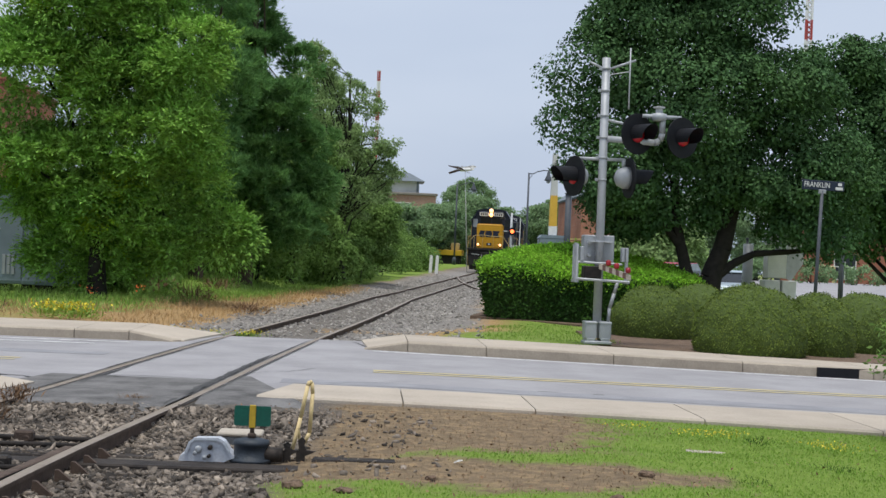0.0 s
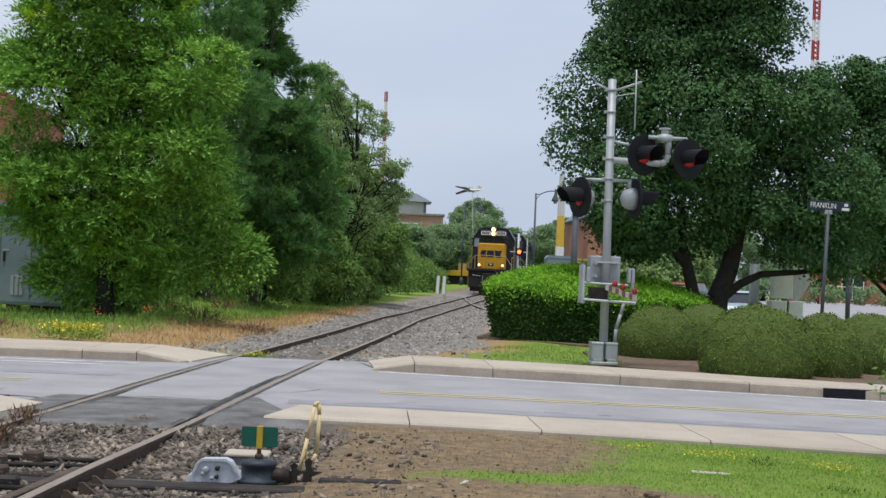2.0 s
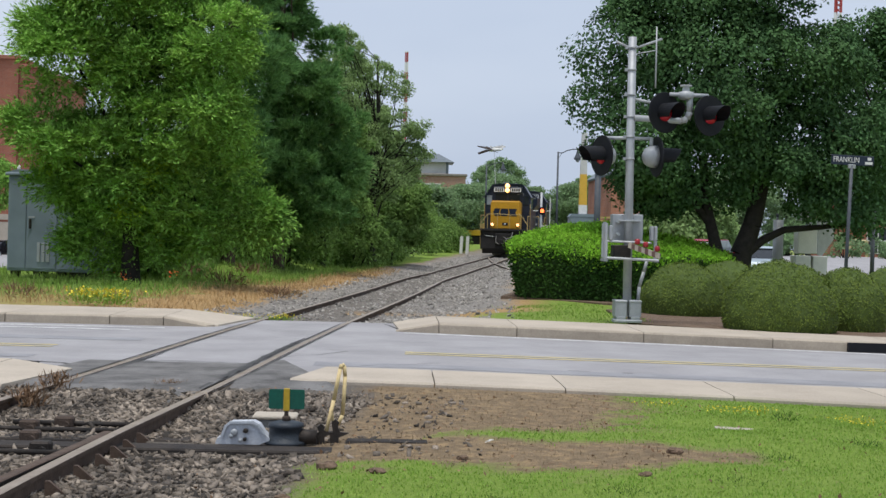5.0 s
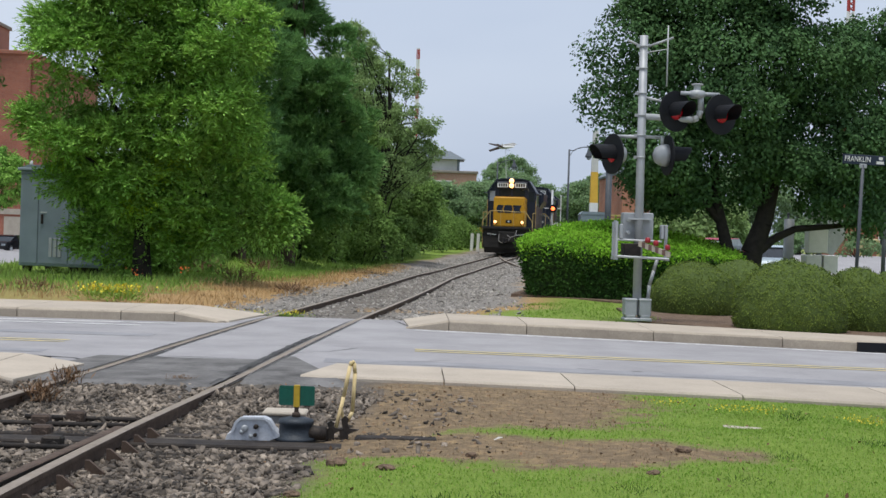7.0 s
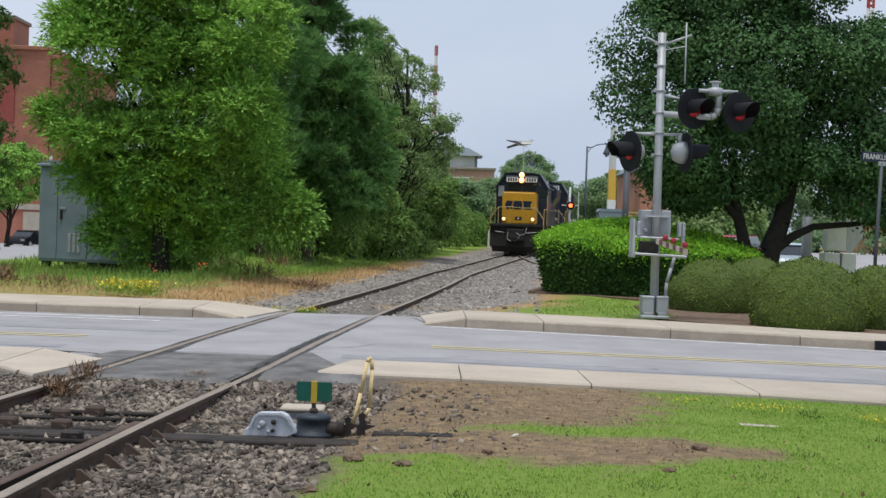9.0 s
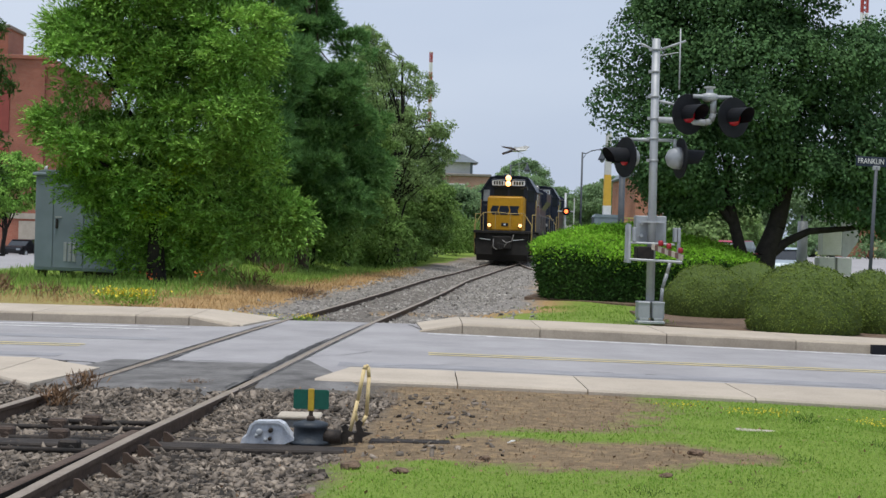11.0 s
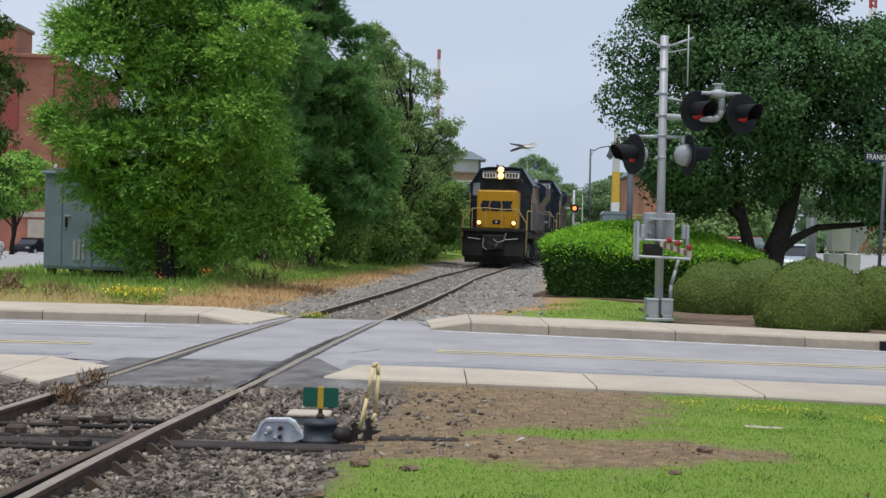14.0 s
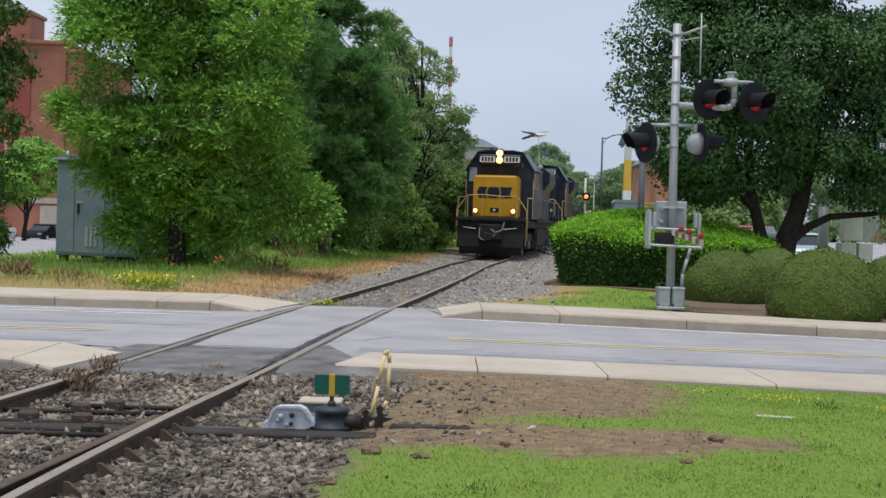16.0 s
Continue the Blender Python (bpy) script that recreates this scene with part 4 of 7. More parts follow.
CLIP = "rounded clipped olive green holly shrub by the pavement"
dome("clipped_shrub", CLIP, 5.56, 27.5, 0.86, 0.86, 1.08, 15000, 1)
dome("clipped_shrub", CLIP, 6.26, 23.1, 0.96, 0.95, 1.2, 21000, 2)
dome("clipped_shrub", CLIP, 7.66, 24.0, 0.68, 0.72, 1.12, 13000, 3)
dome("clipped_shrub", CLIP, 9.13, 25.8, 0.9, 0.88, 1.16, 12000, 4)
dome("clipped_shrub", CLIP, 6.62, 28.3, 0.8, 0.8, 1.14, 7000, 5)
dome("clipped_shrub", CLIP, 11.0, 26.2, 0.95, 0.95, 1.0, 8000, 6)


def hedge():
    rng = np.random.default_rng(9)
    t = thing("hedge", "square dark hedge with bright green new growth on top", "hedge", pose(5.28, 33.9, gz(5.28, 33.9), 0, 0, -10))
    lx, ly = 2.5, 1.9

    def surf(u, v):
        """u round the sides, v from foot to crown."""
        a = 2 * math.pi * u
        c, s = math.cos(a), math.sin(a)
        k = 1 / (abs(c) ** 5 + abs(s) ** 5) ** 0.2
        wob = 1 + 0.05 * noise.noise((c * 3, s * 3, v * 3)) + 0.03 * noise.noise((c * 9, s * 9, v * 9))
        top = 1.24 + 0.28 * (0.5 + 0.5 * s) - 0.12 * c + 0.10 * noise.noise((c * 2.3, s * 2.3, 4))
        if v < 0.5:
            w = v / 0.5
            return Vector((c * k * lx * wob * (0.93 + 0.07 * w), s * k * ly * wob * (0.93 + 0.07 * w), top * w * 0.93 + 0.03))
        w = (v - 0.5) / 0.5
        r = 1 - w ** 1.6
        return Vector((c * k * lx * wob * r, s * k * ly * wob * r, top * (0.93 + 0.26 * math.sin(math.pi * w / 2)) + 0.06 * noise.noise((c * r * 5, s * r * 5, 1))))
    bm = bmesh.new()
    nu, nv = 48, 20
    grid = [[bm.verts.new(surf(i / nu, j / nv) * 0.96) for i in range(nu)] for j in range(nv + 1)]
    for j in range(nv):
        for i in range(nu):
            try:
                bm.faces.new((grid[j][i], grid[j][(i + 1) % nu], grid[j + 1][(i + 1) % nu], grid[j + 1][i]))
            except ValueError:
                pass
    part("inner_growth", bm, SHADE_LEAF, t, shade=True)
    n = 42000
    pos, out, mids = [], [], []
    for q in range(n):
        u, v = rng.random(), rng.random() ** 0.8
        p = surf(u, v)
        pos.append(tuple(p))
        out.append((p.x / lx, p.y / ly, 1.6 * (v - 0.3)))
        # Bright tops are new growth; side leaves carry painted-in shade in their dark colour.
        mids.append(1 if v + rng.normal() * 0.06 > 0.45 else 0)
    pos = np.array(pos) + rng.normal(size=(n, 3)) * 0.045
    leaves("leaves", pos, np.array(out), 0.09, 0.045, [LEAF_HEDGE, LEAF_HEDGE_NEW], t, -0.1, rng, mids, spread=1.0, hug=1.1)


hedge()
bush("roadside_shrub", "tall leafy dark green shrub beside the pavement", 5.02, 12.6, 0.23, 0.3, 1.95, 4200, 0.06, 0.028, LEAF_BRUSH, 17, low=0.5)

# ---- crossing signal mast ----
WHITE = mat("white_paint", (0.78, 0.78, 0.76), (0.68, 0.68, 0.66), 0.5, scale=4)


def hood_light(parent, at, turn, disc_r=0.34, lit=False):
    """A flasher: round black background, silver housing behind, red lens and a long visor in front. It faces -y before turning."""
    h = new("flasher_light")
    h.parent = parent
    h.matrix_local = pose(*at, 0, 0, turn)
    bm = bmesh.new()
    lathe(bm, [(disc_r, -0.012), (disc_r + 0.004, 0.0), (disc_r, 0.012)], n=32, axis="y", smooth_faces=False)
    part("background", bm, BLACK, h)
    bm = bmesh.new()
    lathe(bm, [(0.19, 0.012), (0.185, 0.10), (0.14, 0.20), (0.05, 0.25)], n=20, axis="y")
    part("housing", bm, GALV, h, "grey lamp housing")
    bm = bmesh.new()
    lathe(bm, [(0.145, -0.014), (0.14, -0.03), (0.09, -0.05), (0.01, -0.056)], n=20, axis="y")
    part("lens", bm, RED_LENS, h, "dark red glass lens")
    bm = bmesh.new()
    n = 18
    ring = []
    for k in range(n + 1):
        a = math.radians(-35 + 250 * k / n)
        cc, ss = math.cos(a), math.sin(a)
        ln = 0.42 - 0.15 * (1 - (ss + 0.6) / 1.6)
        ring.append([bm.verts.new((cc * r, y, ss * r)) for r, y in ((0.16, -0.01), (0.15, -ln), (0.144, -ln), (0.153, -0.01))])
    for a, b in zip(ring[:-1], ring[1:]):
        for k in range(4):
            bm.faces.new((a[k], a[(k + 1) % 4], b[(k + 1) % 4], b[k])).smooth = False
    part("visor", bm, BLACK, h, "long black visor")
    return h


def signal_mast():
    t = thing("crossing_signal", "silver rail crossing signal mast with dark red flashers and gate mechanism", "crossing signal", pose(3.85, 23.8, 0.08, 0, -0.3, 0))
    bm = bmesh.new()
    tube(bm, (0, 0, 0.1), (0, 0, 4.8), 0.072, 0.068, 20)
    part("pole", bm, GALV, t)
    for z in (4.62, 4.25, 3.83, 3.46, 3.12, 2.75):
        bm = bmesh.new()
        lathe(bm, [(0.078, z - 0.016), (0.078, z + 0.016)], n=16)
        box(bm, -0.12, -0.07, -0.02, 0.02, z - 0.025, z + 0.025)
        part("clamp", bm, GALV, t)
    bm = bmesh.new()
    pipe(bm, [(-0.27, 0, 4.72), (-0.05, 0, 4.62), (0.07, 0, 4.62), (0.5, 0, 4.78)], 0.02, 8)
    part("top_arm", bm, GALV, t)
    bm = bmesh.new()
    tube(bm, (0.40, -0.03, 3.95), (0.40, -0.03, 4.98), 0.014, 0.012, 8)
    pipe(bm, [(0.06, 0, 4.52), (0.38, -0.03, 4.58)], 0.008, 6)
    part("rod", bm, SILVER, t)
    # front pair of flashers on a bracket
    bm = bmesh.new()
    tube(bm, (0.06, -0.02, 3.44), (0.84, -0.10, 3.40), 0.052, 0.052, 14)
    pipe(bm, [(0.84, -0.1, 3.40), (0.93, -0.11, 3.44), (0.97, -0.11, 3.55), (0.96, -0.11, 3.86)], 0.052, 14)
    lathe(bm, [(0.09, 3.76), (0.13, 3.79), (0.13, 3.88), (0.06, 3.90), (0.06, 3.97), (0.10, 3.98), (0.10, 4.0)], at=(0.90, -0.11, 0), n=16)
    tube(bm, (0.62, -0.12, 3.84), (1.28, -0.10, 3.83), 0.035, 0.035, 10)
    tube(bm, (0.06, 0, 3.76), (0.42, -0.08, 3.68), 0.022, 0.02, 8)
    part("light_bracket", bm, SILVER, t)
    hood_light(t, (0.54, -0.14, 3.53), 30)
    hood_light(t, (1.31, -0.10, 3.50), 30)
    # rear pair
    bm = bmesh.new()
    tube(bm, (-0.42, 0.03, 3.10), (0.38, 0.03, 3.10), 0.028, 0.028, 10)
    tube(bm, (0.36, 0.03, 3.12), (0.36, 0.03, 2.98), 0.035, 0.03, 10)
    part("light_bracket", bm, SILVER, t)
    hood_light(t, (-0.47, 0.05, 2.80), -66)
    hood_light(t, (0.46, 0.05, 2.80), 100)
    # relay case behind the pole
    bm = bmesh.new()
    box(bm, -0.26, 0.26, 0.08, 0.36, 1.35, 1.82, 0.012)
    part("relay_case", bm, GALV, t, "grey steel relay case")
    bm = bmesh.new()
    box(bm, -0.2, 0.2, -0.09, 0.1, 1.70, 1.725)
    for x, z in ((-0.17, 1.69), (-0.17, 1.48)):
        lathe(bm, [(0.035, 0.02), (0.035, 0.08), (0.02, 0.09)], at=(x, 0, z), n=12, axis="y")
        tube(bm, (x, -0.02, z), (x, 0.1, z), 0.03, 0.03, 10)
    part("case_fitting", bm, SILVER, t)
    # gate mechanism: frame, case, counterweights, short folded arm with lamps
    for y in (-0.22, 0.20):
        bm = bmesh.new()
        pipe(bm, [(-0.40, y, 1.66), (-0.40, y, 1.08), (0.48, y, 1.05)], 0.022, 6)
        pipe(bm, [(-0.40, y, 1.36), (0.36, y, 1.34)], 0.018, 6)
        part("frame_rail", bm, SILVER, t, "weathered white steel frame")
    for x in (-0.40, 0.46):
        bm = bmesh.new()
        box(bm, x - 0.03, x + 0.03, -0.22, 0.22, 1.02, 1.07)
        box(bm, x - 0.025, x + 0.025, -0.03, 0.03, 1.06, 1.68 if x < 0 else 1.58)
        part("frame_post", bm, GALV, t)
    bm = bmesh.new()
    box(bm, -0.27, 0.02, -0.17, 0.17, 1.09, 1.30, 0.015)
    part("gate_motor", bm, IRON, t, "dark gate motor case")
    for x in (-0.33, 0.36, 0.42):
        bm = bmesh.new()
        box(bm, x - 0.025, x + 0.025, -0.27, -0.1, 1.38, 1.62, 0.008)
        part("counterweight", bm, GALV, t)
    bm = bmesh.new()
    for k in range(9):
        a, b = k / 9, (k + 1) / 9
        p0, p1 = Vector((-0.02, -0.22, 1.30)), Vector((0.40, -0.72, 1.13))
        q0, q1 = p0.lerp(p1, a), p0.lerp(p1, b)
        d = (p1 - p0).normalized()
        s = Vector((d.y, -d.x, 0)).normalized() * 0.022
        vs = [bm.verts.new(q + o + Vector((0, 0, z))) for q in (q0, q1) for o in (s, -s) for z in (-0.045, 0.045)]
        for f in ((0, 1, 3, 2), (4, 6, 7, 5), (0, 4, 5, 1), (2, 3, 7, 6), (0, 2, 6, 4), (1, 5, 7, 3)):
            bm.faces.new([vs[i] for i in f]).material_index = k % 2
    bmesh.ops.recalc_face_normals(bm, faces=bm.faces[:])
    part("gate_arm", bm, [CONCRETE, mat("faded_red_stripe", (0.16, 0.09, 0.075), (0.12, 0.07, 0.06), 0.7)], t, "weathered striped gate arm")
    for f in (0.28, 0.55, 0.93):
        p = Vector((-0.02, -0.22, 1.30)).lerp(Vector((0.40, -0.72, 1.13)), f)
        bm = bmesh.new()
        lathe(bm, [(0.03, 0.06), (0.045, 0.075), (0.045, 0.13), (0.03, 0.15), (0.008, 0.155)], at=p, n=12)
        part("arm_lamp", bm, mat("arm_lamp_red", (0.35, 0.02, 0.03), (0.22, 0.012, 0.02), 0.3), t, "small dark red gate lamp")
    # foot
    bm = bmesh.new()
    box(bm, -0.23, 0.23, -0.2, 0.2, 0.0, 0.05, 0.01)
    part("base_plate", bm, GALV, t)
    for x in (-0.12, 0.12):
        bm = bmesh.new()
        box(bm, x - 0.1, x + 0.1, -0.17, 0.17, 0.09, 0.36, 0.015)
        box(bm, x - 0.105, x + 0.105, -0.18, 0.18, 0.335, 0.375, 0.01)
        box(bm, x - 0.075, x + 0.075, -0.19, 0.19, 0.04, 0.1, 0.005)
        part("junction_box", bm, GALV, t, "grey cast junction box")
    bm = bmesh.new()
    pipe(bm, [(0.19, 0, 0.37), (0.20, -0.02, 0.6), (0.27, -0.02, 0.85), (0.33, 0, 1.06)], 0.03, 8)
    part("conduit", bm, GALV, t)
    return t


signal_mast()


# ---- second signal with equipment boxes, street-name sign, thin poles ----
def far_signal():
    t = thing("gate_signal", "grey crossing gate post with equipment boxes under a tree", "crossing signal", pose(10.45, 36.0, gz(10.45, 36)))
    bm = bmesh.new()
    tube(bm, (0, 0, 0), (0, 0, 4.4), 0.08, 0.07, 14)
    part("pole", bm, GALV, t)
    bm = bmesh.new()
    box(bm, -0.35, 0.15, -0.3, 0.1, 1.35, 2.05, 0.02)
    part("relay_case", bm, WHITE, t)
    bm = bmesh.new()
    box(bm, -0.32, -0.05, -0.25, 0.15, 2.2, 2.55, 0.02)
    part("relay_case", bm, SILVER, t)
    bm = bmesh.new()
    prism(bm, [(0.18, 1.35), (0.30, 1.30), (0.60, 1.75), (0.60, 2.2), (0.18, 2.2)], "y", -0.22, -0.1)
    part("gate_bracket", bm, SILVER, t)
    bm = bmesh.new()
    box(bm, 0.05, 0.42, -0.3, 0.1, 0.85, 1.3, 0.015)
    box(bm, -0.4, 0.0, -0.3, 0.2, 0.0, 1.3, 0.015)
    part("motor_case", bm, WHITE, t)
    bm = bmesh.new()
    tube(bm, (-0.75, 0.1, 0), (-0.75, 0.1, 2.2), 0.13, 0.13, 12)
    part("bollard", bm, GALV, t)


far_signal()
SIGN_BLUE = mat("dark_blue_sign", (0.012, 0.022, 0.045), (0.02, 0.03, 0.055), 0.5, scale=4)
POLE_DARK = mat("dark_grey_pole", (0.055, 0.065, 0.08), (0.085, 0.095, 0.11), 0.6, 0.0, scale=5)


def street_sign():
    t = thing("street_sign", "dark blue street-name sign with white lettering on a grey pole", "street sign", pose(9.5, 30.0, gz(9.5, 30), 0, 1.6, 0))
    bm = bmesh.new()
    tube(bm, (0, 0, 0), (0, 0, 3.32), 0.04, 0.036, 12)
    part("pole", bm, POLE_DARK, t)
    bm = bmesh.new()
    box(bm, -0.44, 0.47, -0.02, 0.02, 3.32, 3.53, 0.008)
    part("name_plate", bm, SIGN_BLUE, t)
    bm = bmesh.new()
    box(bm, -0.08, 0.08, -0.03, 0.03, 3.25, 3.34, 0.008)
    part("bracket", bm, GALV, t)
    cu = bpy.data.curves.new("lettering", "FONT")
    cu.body = "FRANKLIN"
    cu.size, cu.extrude, cu.align_x, cu.align_y = 0.165, 0.002, "LEFT", "CENTER"
    tx = new("letter_tmp", cu)
    dg = bpy.context.evaluated_depsgraph_get()
    me = bpy.data.meshes.new_from_object(tx.evaluated_get(dg))
    bpy.data.objects.remove(tx)
    w = max(v.co.x for v in me.vertices)
    for v in me.vertices:
        v.co.x *= 0.56 / w
    me.materials.clear()
    me.materials.append(WHITE)
    ob = new("lettering", me)
    ob.parent = t
    ob.matrix_local = pose(-0.41, -0.025, 3.43, 90, 0, 0)
    for x0, x1, z0, z1 in ((0.33, 0.41, 3.44, 3.50), (0.28, 0.44, 3.35, 3.41)):
        bm = bmesh.new()
        box(bm, x0, x1, -0.026, -0.02, z0, z1)
        part("small_lettering", bm, WHITE, t)


street_sign()
for x, y, h, r in ((8.63, 62.0, 4.50, 0.14), (9.75, 36.4, 2.3, 0.03), (12.14, 36.0, 2.6, 0.04), (17.5, 52.0, 3.2, 0.06)):
    t = thing("post", "thin dark grey steel post by the street", "post", pose(x, y, gz(x, y)))
    bm = bmesh.new()
    tube(bm, (0, 0, -0.1), (0, 0, h), r, r, 8)
    part("shaft", bm, POLE_DARK, t)
    bm = bmesh.new()
    lathe(bm, [(r * 1.3, h), (r * 1.3, h + 0.04), (r * 0.5, h + 0.06)], n=8)
    part("cap", bm, POLE_DARK, t)


# ---- switch stand beside the near rail ----
def switch_stand():
    LEVER = mat("pale_yellow_paint", (0.72, 0.57, 0.30), (0.58, 0.44, 0.22), 0.6, scale=12)
    STANDC = mat("blue_grey_paint", (0.035, 0.046, 0.06), (0.025, 0.032, 0.04), 0.55, 0.2, scale=10, bump=0.2)
    TARGET = mat("green_enamel", (0.006, 0.105, 0.075), (0.01, 0.085, 0.062), 0.4, scale=8)
    CASE = mat("dull_aluminium", (0.58, 0.61, 0.66), (0.46, 0.49, 0.54), 0.5, 0.15, scale=12, bump=0.15)
    YEL = mat("yellow_bar", (0.52, 0.36, 0.03), (0.4, 0.26, 0.03), 0.6, scale=15)
    t = thing("switch_stand", "low blue-grey switch stand with green target and pale lever", "switch stand", pose(-0.80, 10.17, -0.098))
    bm = bmesh.new()
    lathe(bm, [(0.15, 0.0), (0.15, 0.022), (0.122, 0.03), (0.118, 0.115), (0.126, 0.12), (0.124, 0.148), (0.06, 0.165)], at=(0.03, 0, 0), n=20)
    part("stand_body", bm, STANDC, t, shade=False)
    bm = bmesh.new()
    tube(bm, (0.10, -0.02, 0.055), (0.25, -0.02, 0.055), 0.055, 0.05, 14)
    part("crank_case", bm, IRON, t)
    bm = bmesh.new()
    tube(bm, (0.03, 0, 0.16), (0.03, 0, 0.26), 0.018, 0.014, 10)
    lathe(bm, [(0.03, 0.165), (0.03, 0.19), (0.018, 0.2)], at=(0.03, 0, 0), n=10)
    part("spindle", bm, RUST, t)
    bm = bmesh.new()
    box(bm, 0.008, 0.052, -0.02, 0.0, 0.235, 0.395, 0.004)
    part("target_bar", bm, YEL, t, "worn yellow target bar")
    bm = bmesh.new()
    o = []
    for cx, cz, a0 in ((0.145, 0.375, 0), (-0.085, 0.375, 90), (-0.085, 0.260, 180), (0.145, 0.260, 270)):
        o += [(cx + 0.012 * math.cos(radians(a0 + k * 30)), cz + 0.012 * math.sin(radians(a0 + k * 30))) for k in range(4)]
    prism(bm, o, "y", -0.008, 0.0)
    part("target", bm, TARGET, t, "green enamel target plate")
    bm = bmesh.new()
    pipe(bm, [(0.305, 0.04, 0.05), (0.36, 0.06, 0.31), (0.40, 0.07, 0.535), (0.412, 0.075, 0.565), (0.428, 0.08, 0.555), (0.436, 0.09, 0.48), (0.425, 0.10, 0.2), (0.39, 0.10, 0.13)], 0.014, 8)
    pipe(bm, [(0.345, 0.05, 0.24), (0.365, 0.08, 0.12)], 0.012, 6)
    part("lever", bm, LEVER, t)
    for x, s in ((0.275, 1.0), (0.375, 1.25)):
        bm = bmesh.new()
        prism(bm, [(x - 0.03, 0.0), (x + 0.03, 0.0), (x + 0.028, 0.05), (x + 0.05 * s, 0.065), (x + 0.085 * s, 0.06 + 0.02 * s), (x + 0.08 * s, 0.085), (x + 0.04, 0.09), (x + 0.022, 0.10 * s), (x + 0.03, 0.125 * s), (x + 0.005, 0.145 * s), (x - 0.025, 0.125 * s), (x - 0.012, 0.09), (x - 0.035, 0.07)], "y", 0.0, 0.03)
        part("latch", bm, IRON, t, "black iron foot latch")
    # machine case on the timbers
    c = thing("switch_machine_case", "arched dull aluminium switch case on dark timbers", "switch machine", pose(-1.07, 10.17, -0.098))
    out = [(-0.19, 0.0), (-0.18, 0.035), (-0.14, 0.06), (-0.115, 0.125), (-0.085, 0.15), (0.075, 0.155), (0.115, 0.135), (0.155, 0.075), (0.19, 0.045), (0.19, 0.03), (0.12, 0.0)]
    bm = bmesh.new()
    prism(bm, out, "y", -0.08, 0.1)
    part("body", bm, CASE, c)
    bm = bmesh.new()
    prism(bm, [(-0.15, 0.06), (-0.125, 0.132), (-0.088, 0.163), (0.078, 0.168), (0.124, 0.145), (0.165, 0.078), (0.15, 0.072), (0.112, 0.132), (0.074, 0.15), (-0.083, 0.146), (-0.11, 0.12), (-0.135, 0.055)], "y", -0.1, -0.07)
    part("rim", bm, CASE, c)
    for x, z, r in ((-0.055, 0.085, 0.026), (-0.075, 0.06, 0.016), (0.025, 0.10, 0.018), (0.02, 0.04, 0.014), (-0.01, 0.03, 0.014)):
        bm = bmesh.new()
        lathe(bm, [(r, -0.085), (r, -0.108), (r * 0.5, -0.112)], at=(x, 0, z), n=8, axis="y")
        part("bolt", bm, GALV if x < 0.0 else IRON, c)
    # box behind
    b = thing("cable_box", "low grey cable box with a pale lid", "cable box", pose(-0.93, 11.15, -0.16))
    bm = bmesh.new()
    box(bm, -0.15, 0.15, -0.12, 0.12, 0.0, 0.12, 0.01)
    part("body", bm, mat("grey_plastic", (0.20, 0.21, 0.21), (0.15, 0.155, 0.16), 0.7), b)
    bm = bmesh.new()
    box(bm, -0.17, 0.17, -0.14, 0.14, 0.12, 0.15, 0.01)
    part("lid", bm, CONCRETE, b)


switch_stand()

# ---- ballast stones, grass, weeds ----
def stones(name, pts, size, seed, label, material=STONE):
    rng = np.random.default_rng(seed)
    bv = np.array([(a, b, c) for a in (-0.8, 0.8) for b in (-0.8, 0.8) for c in (-0.8, 0.8)])
    bf = np.array([(0, 1, 3), (0, 3, 2), (4, 6, 7), (4, 7, 5), (0, 4, 5), (0, 5, 1), (2, 3, 7), (2, 7, 6), (0, 2, 6), (0, 6, 4), (1, 5, 7), (1, 7, 3)])
    n = len(pts)
    nv = len(bv)
    jit = 1 + 1.1 * (rng.random((n, nv, 3)) - 0.5)
    sc = size * (0.45 + 1.25 * rng.random((n, 1, 1)) ** 2.2) * np.stack([rng.uniform(0.7, 1.3, n), rng.uniform(0.6, 1.1, n), rng.uniform(0.4, 0.75, n)], 1)[:, None, :]
    a = rng.uniform(0, 2 * np.pi, n)
    ca, sa = np.cos(a), np.sin(a)
    v = bv[None] * jit * sc
    tilt = rng.normal(size=(n, 1)) * 0.5
    v[:, :, 2] += v[:, :, 0] * tilt
    x = v[:, :, 0] * ca[:, None] - v[:, :, 1] * sa[:, None]
    y = v[:, :, 0] * sa[:, None] + v[:, :, 1] * ca[:, None]
    v = np.stack([x, y, v[:, :, 2]], 2) + np.array(pts)[:, None, :]
    me = bpy.data.meshes.new(name)
    me.vertices.add(n * nv)
    me.vertices.foreach_set("co", v.astype(np.float32).ravel())
    f = (bf[None] + (np.arange(n) * nv)[:, None, None]).reshape(-1, 3)
    me.loops.add(f.size)
    me.loops.foreach_set("vertex_index", f.astype(np.int32).ravel())
    me.polygons.add(len(f))
    me.polygons.foreach_set("loop_start", (np.arange(len(f)) * 3).astype(np.int32))
    me.materials.append(material)
    me.update(calc_edges=True)
    tagged(new(name, me), label, "ballast", kind="stuff")


def scatter(n, x0, x1, y0, y1, accept, seed, lift=0.0):
    rng = np.random.default_rng(seed)
    out = []
    for _ in range(n):
        x, y = rng.uniform(x0, x1), rng.uniform(y0, y1)
        if rng.random() < accept(x, y):
            out.append((x, y, soil_z(x, y) + lift))
    return out


